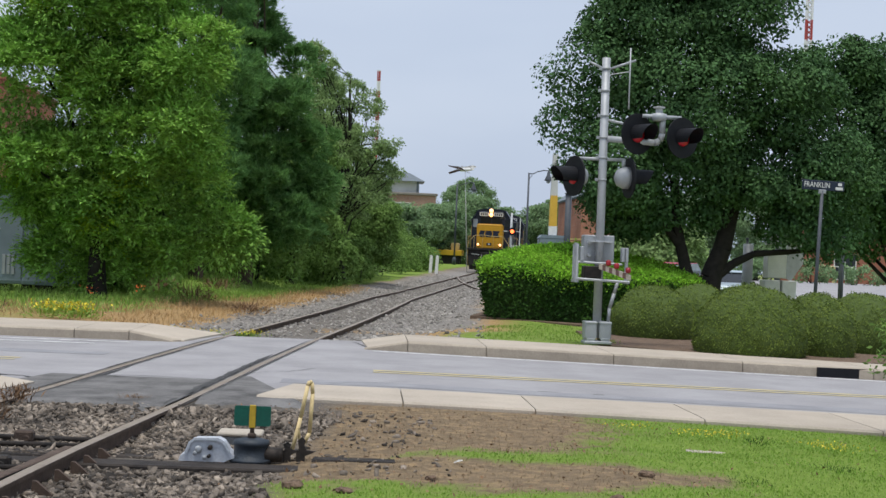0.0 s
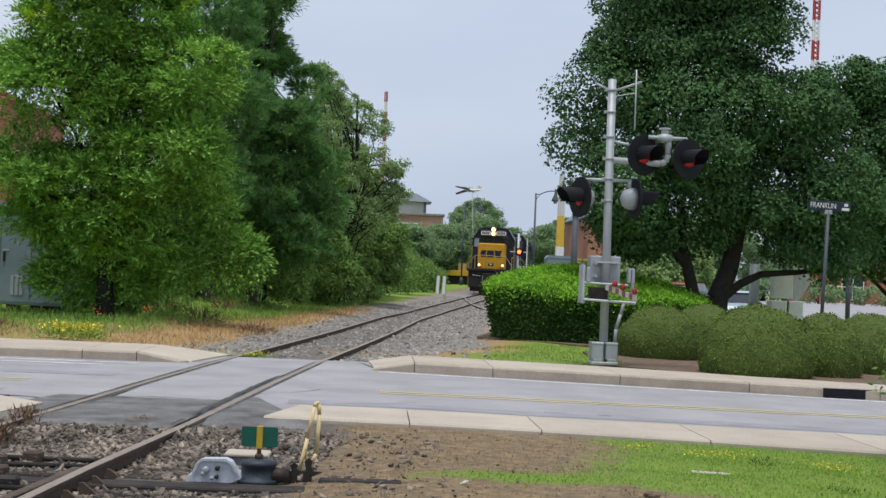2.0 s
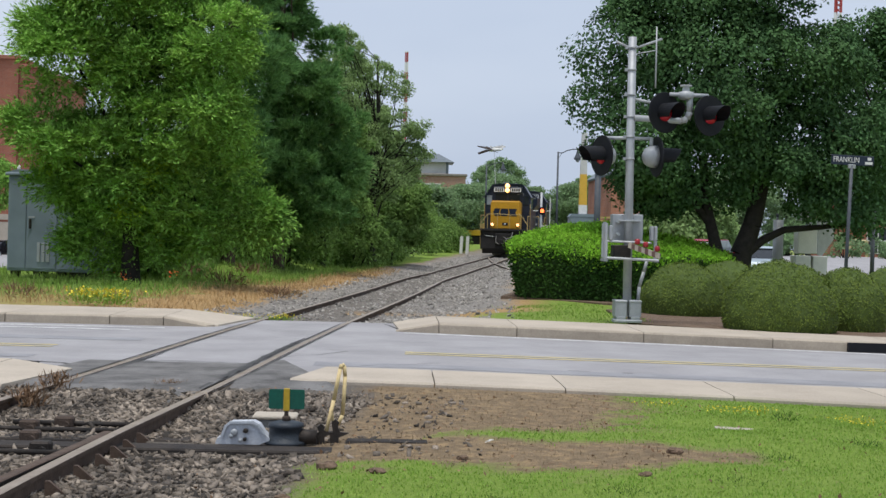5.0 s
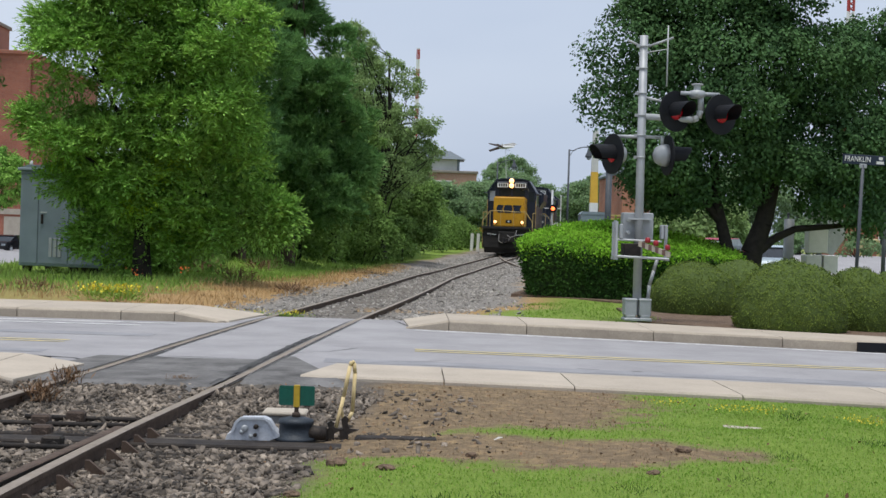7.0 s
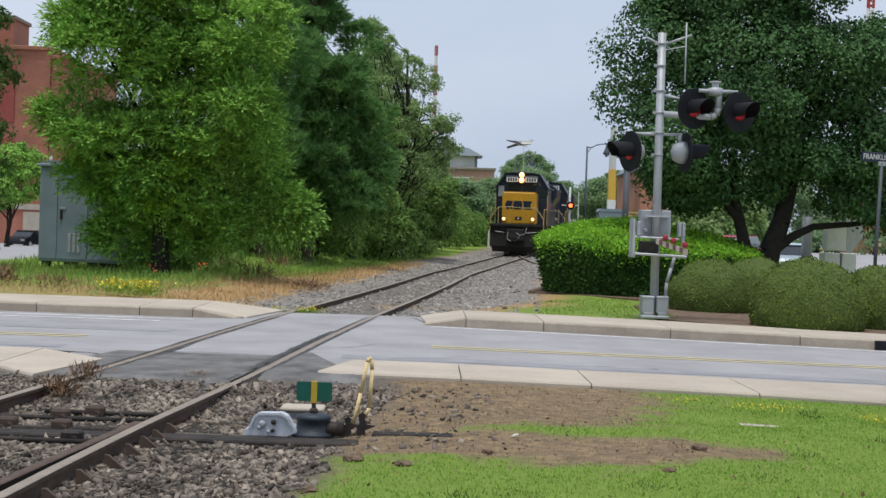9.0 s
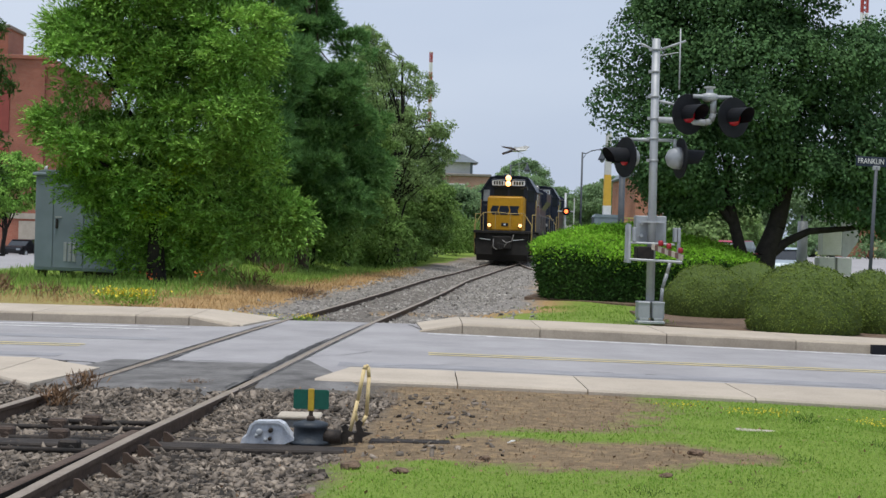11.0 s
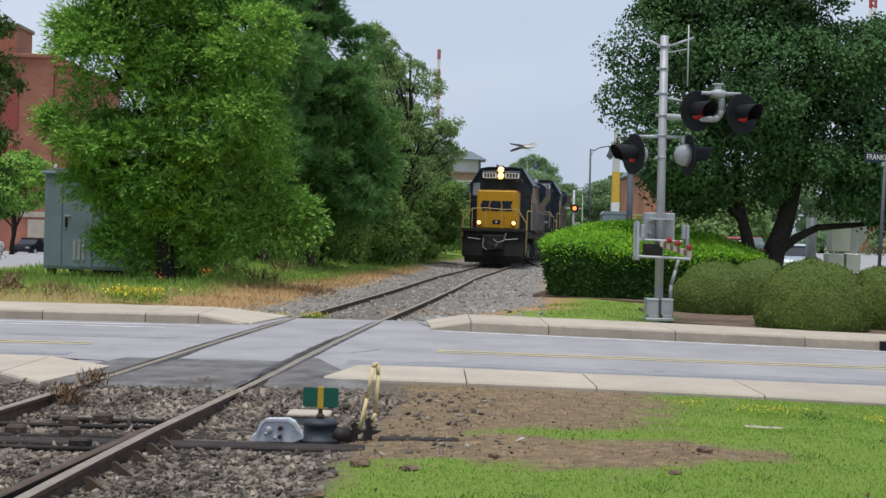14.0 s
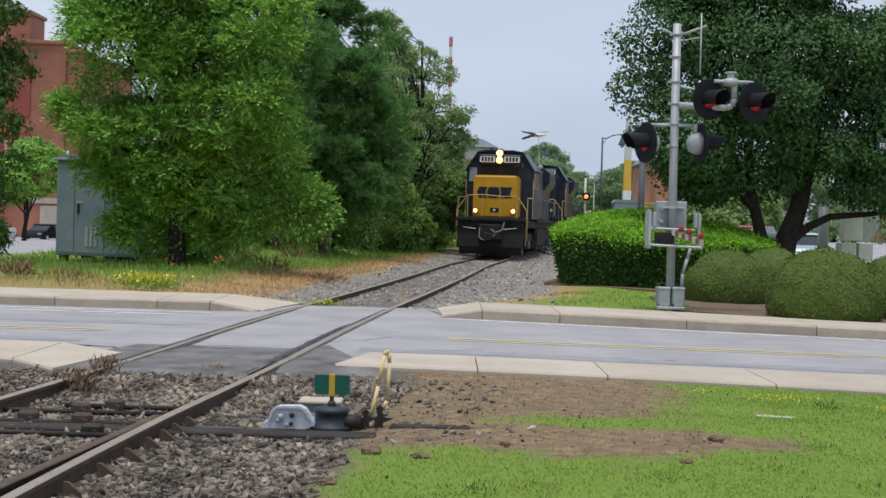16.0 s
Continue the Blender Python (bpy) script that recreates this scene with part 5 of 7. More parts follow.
def gravelly(x, y):
    if -1.95 < x < -0.42 and 9.72 < y < 10.3:
        return 0.02
    c = cover(x, y)
    return 1.0 if c[2] > 0.55 + 0.25 * noise.noise((x * 2.5, y * 2.5, 9)) else 0.045 * (1 - min(1, c[0] * 2))


stones("ballast_stones", scatter(64000, -6.0, 0.6, 5.2, 12.8, gravelly, 1, 0.004), 0.0175, 1, "loose grey crushed stone ballast between the rails")
PALE_STONE = mat("pale_ballast_stone", (0.35, 0.33, 0.30), (0.21, 0.195, 0.175), 0.9, scale=0.8, bump=0.3, bscale=60, island=0.45)
stones("ballast_stones", scatter(70000, -4.8, 9.0, 23.6, 92, lambda x, y: (0.9 if abs(x - track_c(y)) > 0.85 else 0.45) if abs(x - track_c(y)) < 2.3 + 0.4 * noise.noise((x, y, 3)) else (0.25 if 0 < x - track_c(y) < 3.4 else 0.0), 2), 0.028, 2, "pale grey crushed stone ballast under the track", PALE_STONE)


def blades(name, pts, h, w, material, seed, label, category="grass", spread=0.5):
    rng = np.random.default_rng(seed)
    p = np.array(pts)
    out = np.tile(np.array([[0, 0, 1.0]]), (len(p), 1)) + rng.normal(size=p.shape) * np.array([spread, spread, 0.1])
    ob = leaves(name, p, out, h, w, material, None, -0.5, rng, spread=0.5, up=0.0)
    return tagged(ob, label, category, kind="stuff")


blades("lawn_grass", scatter(95000, -1.3, 5.2, 5.4, 13.4, lambda x, y: (cover(x, y)[0] - 0.25) * 1.0, 3, -0.005), 0.024, 0.008, GRASS, 3, "short bright green lawn grass with bare patches")
blades("dry_lawn_grass", scatter(16000, -1.0, 4.0, 8.0, 13.6, lambda x, y: 0.4 * (1 - cover(x, y)[0]) * (1 - cover(x, y)[2]), 4, -0.005), 0.026, 0.006, mat("straw_litter", (0.36, 0.27, 0.16), (0.22, 0.16, 0.10), 0.9, scale=1.5, island=0.4), 4, "thin dead straw in bare soil")
blades("dry_verge_grass", scatter(36000, -10.0, 4.0, 24.3, 62, lambda x, y: 1.0 if -5.0 + 1.4 * smooth(33, 43, y) < x - track_c(y) < -2.1 + 0.4 * noise.noise((x, y, 5)) else (0.6 if y < 30 and x < -4 else 0.0), 5), 0.14, 0.016, DRY, 5, "dry tan grass along the track", spread=0.7)
blades("verge_grass", scatter(34000, -11.5, 2.0, 25.5, 66, lambda x, y: (1.0 if y > 30 else 0.12) if x - track_c(y) < -3.8 + 0.7 * smooth(33, 43, y) + 0.6 * noise.noise((x, y, 5)) else 0.0, 6), 0.20, 0.02, mat("verge_blades", (0.19, 0.33, 0.05), (0.25, 0.34, 0.08), 0.6, scale=1.5, island=0.35, trans=0.3), 6, "long green grass under the trees", spread=0.5)
blades("verge_grass", scatter(9000, 2.0, 9.5, 23.2, 33, lambda x, y: (1.0 if x - track_c(y) > 3.4 else 0.15) if x < 4.4 and y < 30.5 else 0.0, 7), 0.055, 0.014, GRASS, 7, "short green grass by the pavement")


def weed(x, y, n, h, r, ms, name, label, seed, heads=None):
    rng = np.random.default_rng(seed)
    t = thing(name, label, "weed", pose(x, y, soil_z(x, y)))
    p = rng.normal(size=(n, 3)) * np.array([r, r, 0.0]) * 0.5
    p[:, 2] = rng.uniform(0, h * 0.55, n)
    leaves("leaves", p, np.concatenate([p[:, :2] * 2, np.full((n, 1), 0.35)], 1), h * 0.5, h * 0.06, ms, t, -0.4, rng, spread=0.8)
    if heads:
        q = rng.normal(size=(n // 2, 3)) * np.array([r, r, 0.0]) * 0.5
        q[:, 2] = rng.uniform(h * 0.55, h, n // 2)
        leaves("flowers", q, rng.normal(size=q.shape), min(0.045, 0.16 * h), min(0.045, 0.16 * h), heads, t, 0, rng, kind="stuff")
    return t


YW = "low weed with small yellow flowers by the kerb"
for i, (x, y) in enumerate(((-5.35, 24.7), (-4.95, 24.8), (-2.95, 23.9), (-2.55, 24.0), (-2.05, 23.8), (-1.85, 23.7), (-3.3, 24.2))):
    weed(x, y, 300 if i < 2 else 90, 0.30 if i < 2 else 0.16, 0.36 if i < 2 else 0.2, GRASS, "yellow_weed", YW, 20 + i, WEED_Y)
for i, (x, y, h) in enumerate(((-2.99, 11.79, 0.22), (-3.00, 12.64, 0.2), (-2.08, 13.20, 0.08))):
    weed(x, y, 170, h, 0.12, TWIG, "dead_weed", "dry rust-brown weed beside the rail", 40 + i)
for i, (x, y, h) in enumerate(((-0.35, 33.0, 0.35), (-1.9, 36.0, 0.45), (-5.9, 27.5, 0.5), (-4.6, 26.5, 0.35), (-3.3, 40, 0.6), (-2.2, 44, 0.5))):
    weed(x - 2.4, y, 160, h, 0.4, TWIG, "dead_weed", "reddish dried weed in the verge", 50 + i)
for i, (x, y, z) in enumerate(((-5.2, 32.4, 0.3), (-6.2, 32.2, 0.25))):
    rng = np.random.default_rng(70 + i)
    weed(x, y, 26, z + 0.1, 0.2, LEAF_BRUSH, "orange_weed", "leafy weed with orange flowers below a tree", 70 + i, ORANGE_FLOWER)
for i, (x, y, s) in enumerate(((-0.42, 9.05, 0.05), (-0.1, 8.85, 0.035), (-0.62, 8.05, 0.035), (0.45, 9.4, 0.03), (1.55, 8.75, 0.03), (1.9, 9.6, 0.04))):
    bm = bmesh.new()
    bmesh.ops.create_icosphere(bm, subdivisions=2, radius=1.0)
    for v in bm.verts:
        k = 1 + 0.45 * noise.noise(v.co * 2 + Vector((i * 7, 0, 0)))
        v.co = Vector((v.co.x * s * 1.4 * k, v.co.y * s * k, v.co.z * s * 0.7 * k))
    ob = tagged(finish("clod", bm, MULCH), "dark clod of earth on the grass", "clod")
    ob.location = (x, y, soil_z(x, y) + s * 0.35)
bm = bmesh.new()
g = [[bm.verts.new((0.03 * i, 0.02 * j, 0.012 + 0.012 * ((i * j) % 2) + 0.01 * i)) for i in range(3)] for j in range(3)]
for i in range(2):
    for j in range(2):
        bm.faces.new((g[j][i], g[j][i + 1], g[j + 1][i + 1], g[j + 1][i]))
bmesh.ops.solidify(bm, geom=bm.faces[:], thickness=0.002)
ob = tagged(finish("paper_scrap", bm, WHITE), "crumpled scrap of white paper on the grass", "litter")
ob.location = (0.64, 10.05, soil_z(0.64, 10.05))
rng = np.random.default_rng(77)
lit = np.array(scatter(2600, -1.2, 4.5, 6.5, 13.4, lambda x, y: 0.9 - 0.75 * cover(x, y)[0], 78, 0.006))
tagged(leaves("leaf_litter", lit, rng.normal(size=lit.shape) * np.array([1, 1, 0.1]), 0.035, 0.022, TWIG, None, 0.0, rng, up=1.5, hug=0.0), "small brown dead leaves on bare soil", "leaf litter", kind="stuff")
for i, (x, y, h) in enumerate(((0.25, 7.75, 0.08), (0.55, 7.9, 0.06), (1.3, 8.0, 0.07), (2.05, 8.4, 0.06), (2.6, 9.6, 0.07), (3.4, 10.2, 0.08), (0.0, 7.2, 0.08), (1.9, 7.3, 0.08), (2.9, 7.8, 0.07), (3.2, 11.6, 0.1))):
    weed(x, y, 90, h, 0.16, LEAF_HEDGE, "lawn_weed", "dark green broad-leaved weed in the lawn", 200 + i)
for i, (x, y) in enumerate(((2.75, 11.9), (2.9, 11.95), (3.05, 11.85), (3.6, 11.3), (3.75, 11.2), (2.3, 12.3))):
    weed(x, y, 110, 0.09, 0.2, GRASS, "yellow_weed", "low lawn weed with small yellow flowers", 220 + i, WEED_Y)
tagged(strip("mulch_bed", [(3.9, 23.75), (5.6, 22.3), (7.4, 22.1), (10.4, 23.0), (11.8, 24.5), (11.5, 29.0), (4.2, 28.5)], 0.125, 0.12, MULCH), "brown bark mulch bed under the shrubs", "mulch bed", kind="structure")
tagged(strip("mulch_bed", [(2.4, 33.2), (4.6, 31.3), (8.5, 31.8), (8.5, 36.5), (3.0, 36.5)], 0.13, 0.12, MULCH), "brown bark mulch bed under the hedge", "mulch bed", kind="structure")
tagged(strip("utility_lid", [(2.56, 11.32), (3.5, 11.12), (3.52, 11.24), (2.58, 11.45)], -0.035, 0.05, CONCRETE), "thin pale concrete lid in the lawn", "lid", kind="structure")
tagged(strip("car_park", [(-60, 48), (-11.5, 44), (-13, 130), (-60, 140)], 0.02, 0.1, ASPHALT), "pale grey asphalt car park", "car park", kind="structure")
sx, sy = np.arange(11.0, 150.0, 3.0), np.arange(64.0, 160.0, 2.5)
grid = [(x + (y - 64) * 0.12, y, gz(x + (y - 64) * 0.12, y) + 0.07) for y in sy for x in sx]
quads = [(j * len(sx) + i, j * len(sx) + i + 1, (j + 1) * len(sx) + i + 1, (j + 1) * len(sx) + i) for j in range(len(sy) - 1) for i in range(len(sx) - 1)]
tagged(raw("street", grid, quads, ASPHALT), "pale asphalt street beyond the trees", "street", kind="structure")

# ---- track details ----
for y in (7.55, 8.15, 8.7, 9.15, 9.5, 9.8, 10.15):
    bm = bmesh.new()
    prism(bm, [(0.075, -0.155), (0.23, -0.155), (0.22, -0.135), (0.10, -0.04), (0.075, -0.04)], "y", -0.014, 0.014)
    box(bm, 0.04, 0.32, -0.06, 0.06, -0.168, -0.152)
    ob = part("rail_brace", bm, RAIL_SIDE, track)
    ob.matrix_local = pose(track_c(y) + 0.7175, y, 0, 0, 0, -math.degrees(track_dir(y)))
v, f, mi = rail_mesh([(track_c(y) + 0.7175 - 0.085 - 0.02 * max(0, 10.2 - y) ** 1.3, y, -0.012) for y in np.arange(3.0, 10.3, 0.5)])
raw("point_rail", v, f, [IRON, RAIL_SIDE], track, mids=mi)
v, f, mi = rail_mesh([(-7.2 + 0.48 * (y - 9.0), y, -0.03) for y in np.arange(8.0, 13.6, 0.5)])
raw("rail", v, f, [IRON, RAIL_SIDE], track, mids=mi)
for y0, y1, z in ((9.6, 9.5, -0.095), (10.15, 10.05, -0.10), (10.65, 10.6, -0.095), (10.95, 10.9, -0.09)):
    bm = bmesh.new()
    tube(bm, (-4.4 if z < -0.0925 else -2.9, y0, z), (-1.98, y1, z), 0.02, 0.02, 8)
    part("switch_rod", bm, IRON, track)
for x, y in ((-2.55, 10.1), (-2.7, 10.65), (-2.35, 9.6), (-2.95, 10.15), (-2.5, 10.9)):
    bm = bmesh.new()
    box(bm, -0.07, 0.07, -0.05, 0.05, -0.15, -0.03, 0.015)
    tube(bm, (0.02, -0.08, -0.09), (0.02, 0.08, -0.09), 0.03, 0.03, 8)
    ob = part("rod_clamp", bm, RUST if y > 10 else IRON, track)
    ob.matrix_local = pose(x, y, 0)
for y, top in ((9.88, -0.088), (10.43, -0.112)):
    bm = bmesh.new()
    box(bm, -4.6, -0.42, y - 0.12, y + 0.12, -0.34, top, 0.012)
    part("head_timber", bm, TIE, track)
bm = bmesh.new()
box(bm, -0.35, 0.25, 10.1, 10.28, -0.2, -0.06, 0.02)
part("tie_stub", bm, TIE, track)
# turnout far down the line: the branch leaves towards the hedge
for o in (-0.7175, 0.7175):
    pts = [(track_c(y) + o + 0.0869 * (88 - y) + 0.00246 * (88 - y) ** 2, y, rail_z(y)) for y in np.arange(48.0, 88.1, 1.0)]
    v, f, mi = rail_mesh(pts)
    raw("rail", v, f, [RAIL_SIDE, RAIL_TOP], track, mids=mi)

# ---- storm drain ----
# No recess is cut: a black block stands for the shade inside.
bm = bmesh.new()
box(bm, 6.55, 7.45, -0.02, 0.30, -0.09, 0.09)
ob = tagged(finish("storm_drain", bm, BLACK), "storm drain opening in the kerb, its shade drawn as a black block", "drain", kind="structure")
ob.matrix_world = pose(0, far_kerb_y(7.0) - 0.0, gz(7.0, 20.4) + 0.04)

# ---- locomotives ----
LOCO_BLUE = mat("dark_blue_loco_paint", (0.010, 0.016, 0.034), (0.018, 0.024, 0.042), 0.4, 0.1, scale=1.5, fine=0.15, bscale=8)
LOCO_GREY = mat("grimy_grey_loco_paint", (0.17, 0.19, 0.21), (0.11, 0.12, 0.13), 0.5, 0.1, scale=1.5, fine=0.2, bscale=8)
LOCO_YELLOW = mat("yellow_loco_paint", (0.58, 0.30, 0.012), (0.48, 0.245, 0.012), 0.45, scale=1.2, fine=0.08, bscale=10)
LOCO_RAIL = mat("cream_handrail", (0.50, 0.36, 0.13), (0.38, 0.28, 0.12), 0.55, scale=6)
LOCO_UNDER = mat("grimy_black_underframe", (0.014, 0.013, 0.013), (0.034, 0.030, 0.027), 0.85, 0.1, scale=3, bump=0.3)
PLOW = mat("dusty_black_plough", (0.020, 0.018, 0.016), (0.011, 0.010, 0.010), 0.85, scale=2, bump=0.2)
GLASS_DARK = mat("dark_window_glass", (0.02, 0.024, 0.028), (0.03, 0.034, 0.04), 0.08, scale=2, fine=0.02)
# Pale glass has the reflected sky painted into its base colour.
GLASS_PALE = mat("sky_lit_window_glass", (0.30, 0.33, 0.36), (0.22, 0.25, 0.28), 0.1, scale=3, fine=0.05)
LAMP_WARM = mat("headlight_glow", (1.0, 0.9, 0.7), (1.0, 0.85, 0.6), 0.2, emit=(1.0, 0.45, 0.12), power=3.2)
LAMP_DITCH = mat("ditch_light_glow", (1.0, 0.9, 0.7), (1.0, 0.85, 0.6), 0.2, emit=(1.0, 0.45, 0.13), power=2.6)
LAMP_OFF = mat("unlit_lamp_glass", (0.4, 0.4, 0.38), (0.3, 0.3, 0.29), 0.15)
BOARD = mat("number_board_white", (0.72, 0.74, 0.74), (0.62, 0.64, 0.64), 0.4, scale=5)
STEEL = mat("bright_wheel_tread", (0.35, 0.33, 0.31), (0.2, 0.19, 0.18), 0.4, 0.8)
WHEELS = []


def cab_section(w, z1, z2, zt, wt):
    return [(-w, z1), (w, z1), (w, z2), (wt, zt), (wt * 0.6, zt + 0.06), (-wt * 0.6, zt + 0.06), (-wt, zt), (-w, z2)]


def locomotive(lit, label):
    """A six-axle diesel. Front at y = 0 looking towards -y, rail head at z = 0."""
    t = thing("locomotive", label, "locomotive", None, "locomotives of the train")
    bm = bmesh.new()
    box(bm, -1.35, 1.35, 0.5, 20.6, 1.28, 1.62, 0.02)
    box(bm, -1.5, 1.5, 0.35, 1.7, 1.55, 1.70, 0.02)
    box(bm, -0.5, 0.5, 0.2, 0.6, 0.75, 1.4, 0.03)
    part("underframe", bm, LOCO_UNDER, t)
    bm = bmesh.new()
    prism(bm, [(0.55, 0.14), (0.40, 0.12), (0.18, 0.45), (0.30, 1.25), (0.55, 1.28)], "x", -1.48, 1.48)
    for v in bm.verts:
        v.co.y += 0.22 * abs(v.co.x) / 1.48
        v.co.x *= 1.0 if v.co.z > 1.0 else 0.9
    part("plough", bm, PLOW, t, "dusty black snow plough")
    for x in (-1.0, 0.98):
        bm = bmesh.new()
        box(bm, x - 0.28, x + 0.28, 0.26, 0.29, 1.12, 1.15)
        ob = part("plough_grab", bm, BOARD, t, "white grab iron")
        ob.matrix_local = pose(0, 0, 0, 0, 6 if x < 0 else -6, 0)
    bm = bmesh.new()
    box(bm, -0.16, 0.16, -0.15, 0.4, 0.78, 1.02, 0.03)
    box(bm, -0.2, -0.05, -0.3, -0.1, 0.72, 1.06, 0.03)
    part("coupler", bm, LOCO_UNDER, t)
    for x0, pts in ((-0.55, [(-0.42, 0.15, 1.25), (-0.44, 0.1, 0.85), (-0.25, 0.05, 0.72), (0.1, 0.05, 0.8), (0.32, 0.1, 1.12)]), (0, [(0.05, 0.1, 1.2), (0.25, 0.05, 1.06), (0.55, 0.05, 1.16), (0.62, 0.12, 1.5)])):
        bm = bmesh.new()
        pipe(bm, pts, 0.028, 6)
        part("air_hose", bm, mat("grey_hose", (0.25, 0.24, 0.23), (0.18, 0.17, 0.16), 0.7), t)
    # short nose
    bm = bmesh.new()
    box(bm, -0.95, 0.95, 1.65, 3.7, 1.68, 3.54)
    bmesh.ops.bevel(bm, geom=[e for e in bm.edges if min(e.verts[0].co.y, e.verts[1].co.y) < 1.7], offset=0.08, segments=3, affect="EDGES")
    part("nose", bm, LOCO_YELLOW if lit else LOCO_BLUE, t, "yellow short nose" if lit else "")
    if lit:
        for outline in ([(-0.44, 2.54), (-0.54, 2.78), (-0.44, 3.02), (-0.08, 3.02), (-0.16, 2.78), (-0.08, 2.54)], [(-0.02, 2.54), (-0.10, 2.78), (-0.02, 3.02), (0.40, 3.02), (0.46, 2.78), (0.38, 2.54)], [(0.46, 2.54), (0.52, 2.78), (0.46, 3.02), (1.0, 3.02), (0.90, 2.78), (1.0, 2.54)]):
            bm = bmesh.new()
            prism(bm, [(u - 0.24, v) for u, v in outline], "y", 1.638, 1.656)
            part("emblem_shape", bm, LOCO_BLUE, t, "dark blue emblem shape on the nose")
        bm = bmesh.new()
        box(bm, -0.19, 0.19, 1.635, 1.66, 1.93, 2.12, 0.01)
        part("nose_fitting", bm, LOCO_UNDER, t)
        bm = bmesh.new()
        box(bm, -0.05, 0.05, 1.62, 1.64, 1.98, 2.07, 0.01)
        part("nose_fitting", bm, BOARD, t)
    for x in (-0.42, 0.36):
        bm = bmesh.new()
        box(bm, x - 0.012, x + 0.012, 1.61, 1.655, 1.75, 2.6)
        part("nose_grab", bm, LOCO_YELLOW if lit else LOCO_BLUE, t)
    for x in (-0.82, 0.82):
        bm = bmesh.new()
        lathe(bm, [(0.13, 0.0), (0.13, -0.06), (0.10, -0.07)], at=(x, 1.64, 1.98), n=16, axis="y")
        part("ditch_light_case", bm, LOCO_UNDER, t)
        bm = bmesh.new()
        lathe(bm, [(0.095, -0.071), (0.085, -0.085), (0.03, -0.095)], at=(x, 1.64, 1.98), n=16, axis="y")
        part("ditch_light", bm, LAMP_DITCH if lit else LAMP_OFF, t, "lit ditch light" if lit else "")
    # cab
    bm = bmesh.new()
    prism(bm, cab_section(1.50, 1.68, 3.85, 4.56, 0.98), "y", 3.5, 6.1)
    part("cab", bm, LOCO_BLUE, t)
    bm = bmesh.new()
    prism(bm, [(-1.56, 3.80), (-1.50, 3.80), (-0.99, 4.57), (-0.6, 4.65), (0.6, 4.65), (0.99, 4.57), (1.50, 3.80), (1.56, 3.80), (1.03, 4.63), (0.62, 4.71), (-0.62, 4.71), (-1.03, 4.63)], "y", 3.38, 6.2)
    part("cab_roof", bm, LOCO_BLUE, t)
    for x0, x1, z0, z1, m in ((-0.80, -0.06, 3.62, 4.02, GLASS_DARK), (0.06, 0.80, 3.62, 4.02, GLASS_DARK), (-1.38, -1.04, 3.30, 3.92, GLASS_PALE), (1.04, 1.38, 3.30, 3.92, GLASS_DARK), (-1.38, -1.04, 2.0, 3.1, LOCO_BLUE)):
        bm = bmesh.new()
        box(bm, x0, x1, 3.478, 3.5, z0, z1, 0.006)
        part("front_window" if m is not LOCO_BLUE else "cab_door", bm, m, t)
    for s in (-1, 1):
        for y0, y1 in ((3.75, 4.5), (4.6, 5.5)):
            bm = bmesh.new()
            box(bm, s * 1.49 - 0.012, s * 1.49 + 0.028 * s + 0.012, y0, y1, 3.05, 3.75, 0.006)
            part("side_window", bm, GLASS_PALE if s > 0 and y0 < 4 else GLASS_DARK, t)
        bm = bmesh.new()
        box(bm, s * 1.62 - 0.1, s * 1.62 + 0.1, 3.7, 5.6, 3.80, 3.84)
        part("sunshade", bm, LOCO_GREY, t)
    # number boards and headlight
    bm = bmesh.new()
    box(bm, -0.95, 0.95, 3.30, 3.5, 4.10, 4.50, 0.03)
    part("number_box", bm, LOCO_BLUE, t)
    for x0, x1 in ((-0.90, -0.22), (0.18, 0.88)):
        bm = bmesh.new()
        box(bm, x0, x1, 3.275, 3.30, 4.16, 4.43, 0.03)
        b = part("number_board", bm, BOARD, t, "white number board with dark bars")
        n = 4
        for k in range(n):
            w = (x1 - x0 - 0.12) / n
            bm = bmesh.new()
            box(bm, x0 + 0.06 + k * w + 0.025, x0 + 0.06 + (k + 1) * w - 0.025, 3.268, 3.276, 4.20, 4.39)
            part("bar", bm, LOCO_UNDER, b)
    bm = bmesh.new()
    box(bm, -0.20, 0.16, 3.22, 3.4, 4.08, 4.78, 0.08)
    part("headlight_case", bm, LOCO_BLUE, t)
    for z in (4.26, 4.56):
        bm = bmesh.new()
        lathe(bm, [(0.15, 3.22), (0.14, 3.19), (0.05, 3.18)], at=(-0.02, 0, z), n=18, axis="y")
        part("headlight", bm, LAMP_WARM if lit else LAMP_OFF, t, "lit twin headlight" if lit else "")
    # long hood, radiators, stacks
    bm = bmesh.new()
    box(bm, -0.98, 0.98, 6.1, 19.6, 1.68, 4.25, 0.06)
    part("long_hood", bm, LOCO_BLUE, t)
    bm = bmesh.new()
    box(bm, -1.04, 1.04, 6.15, 8.6, 3.55, 4.36, 0.05)
    box(bm, -0.8, 0.8, 8.8, 15.2, 4.2, 4.5, 0.08)
    part("blower_housing", bm, LOCO_GREY, t)
    bm = bmesh.new()
    prism(bm, [(-0.98, 3.2), (-1.3, 3.7), (-1.3, 4.2), (-1.0, 4.42), (1.0, 4.42), (1.3, 4.2), (1.3, 3.7), (0.98, 3.2)], "y", 15.2, 19.4)
    part("radiator", bm, LOCO_BLUE, t)
    for y in (16.0, 17.2, 18.4):
        bm = bmesh.new()
        lathe(bm, [(0.5, 4.5), (0.5, 4.62), (0.46, 4.64)], at=(0, y, 0), n=20)
        part("radiator_fan", bm, LOCO_UNDER, t)
    bm = bmesh.new()
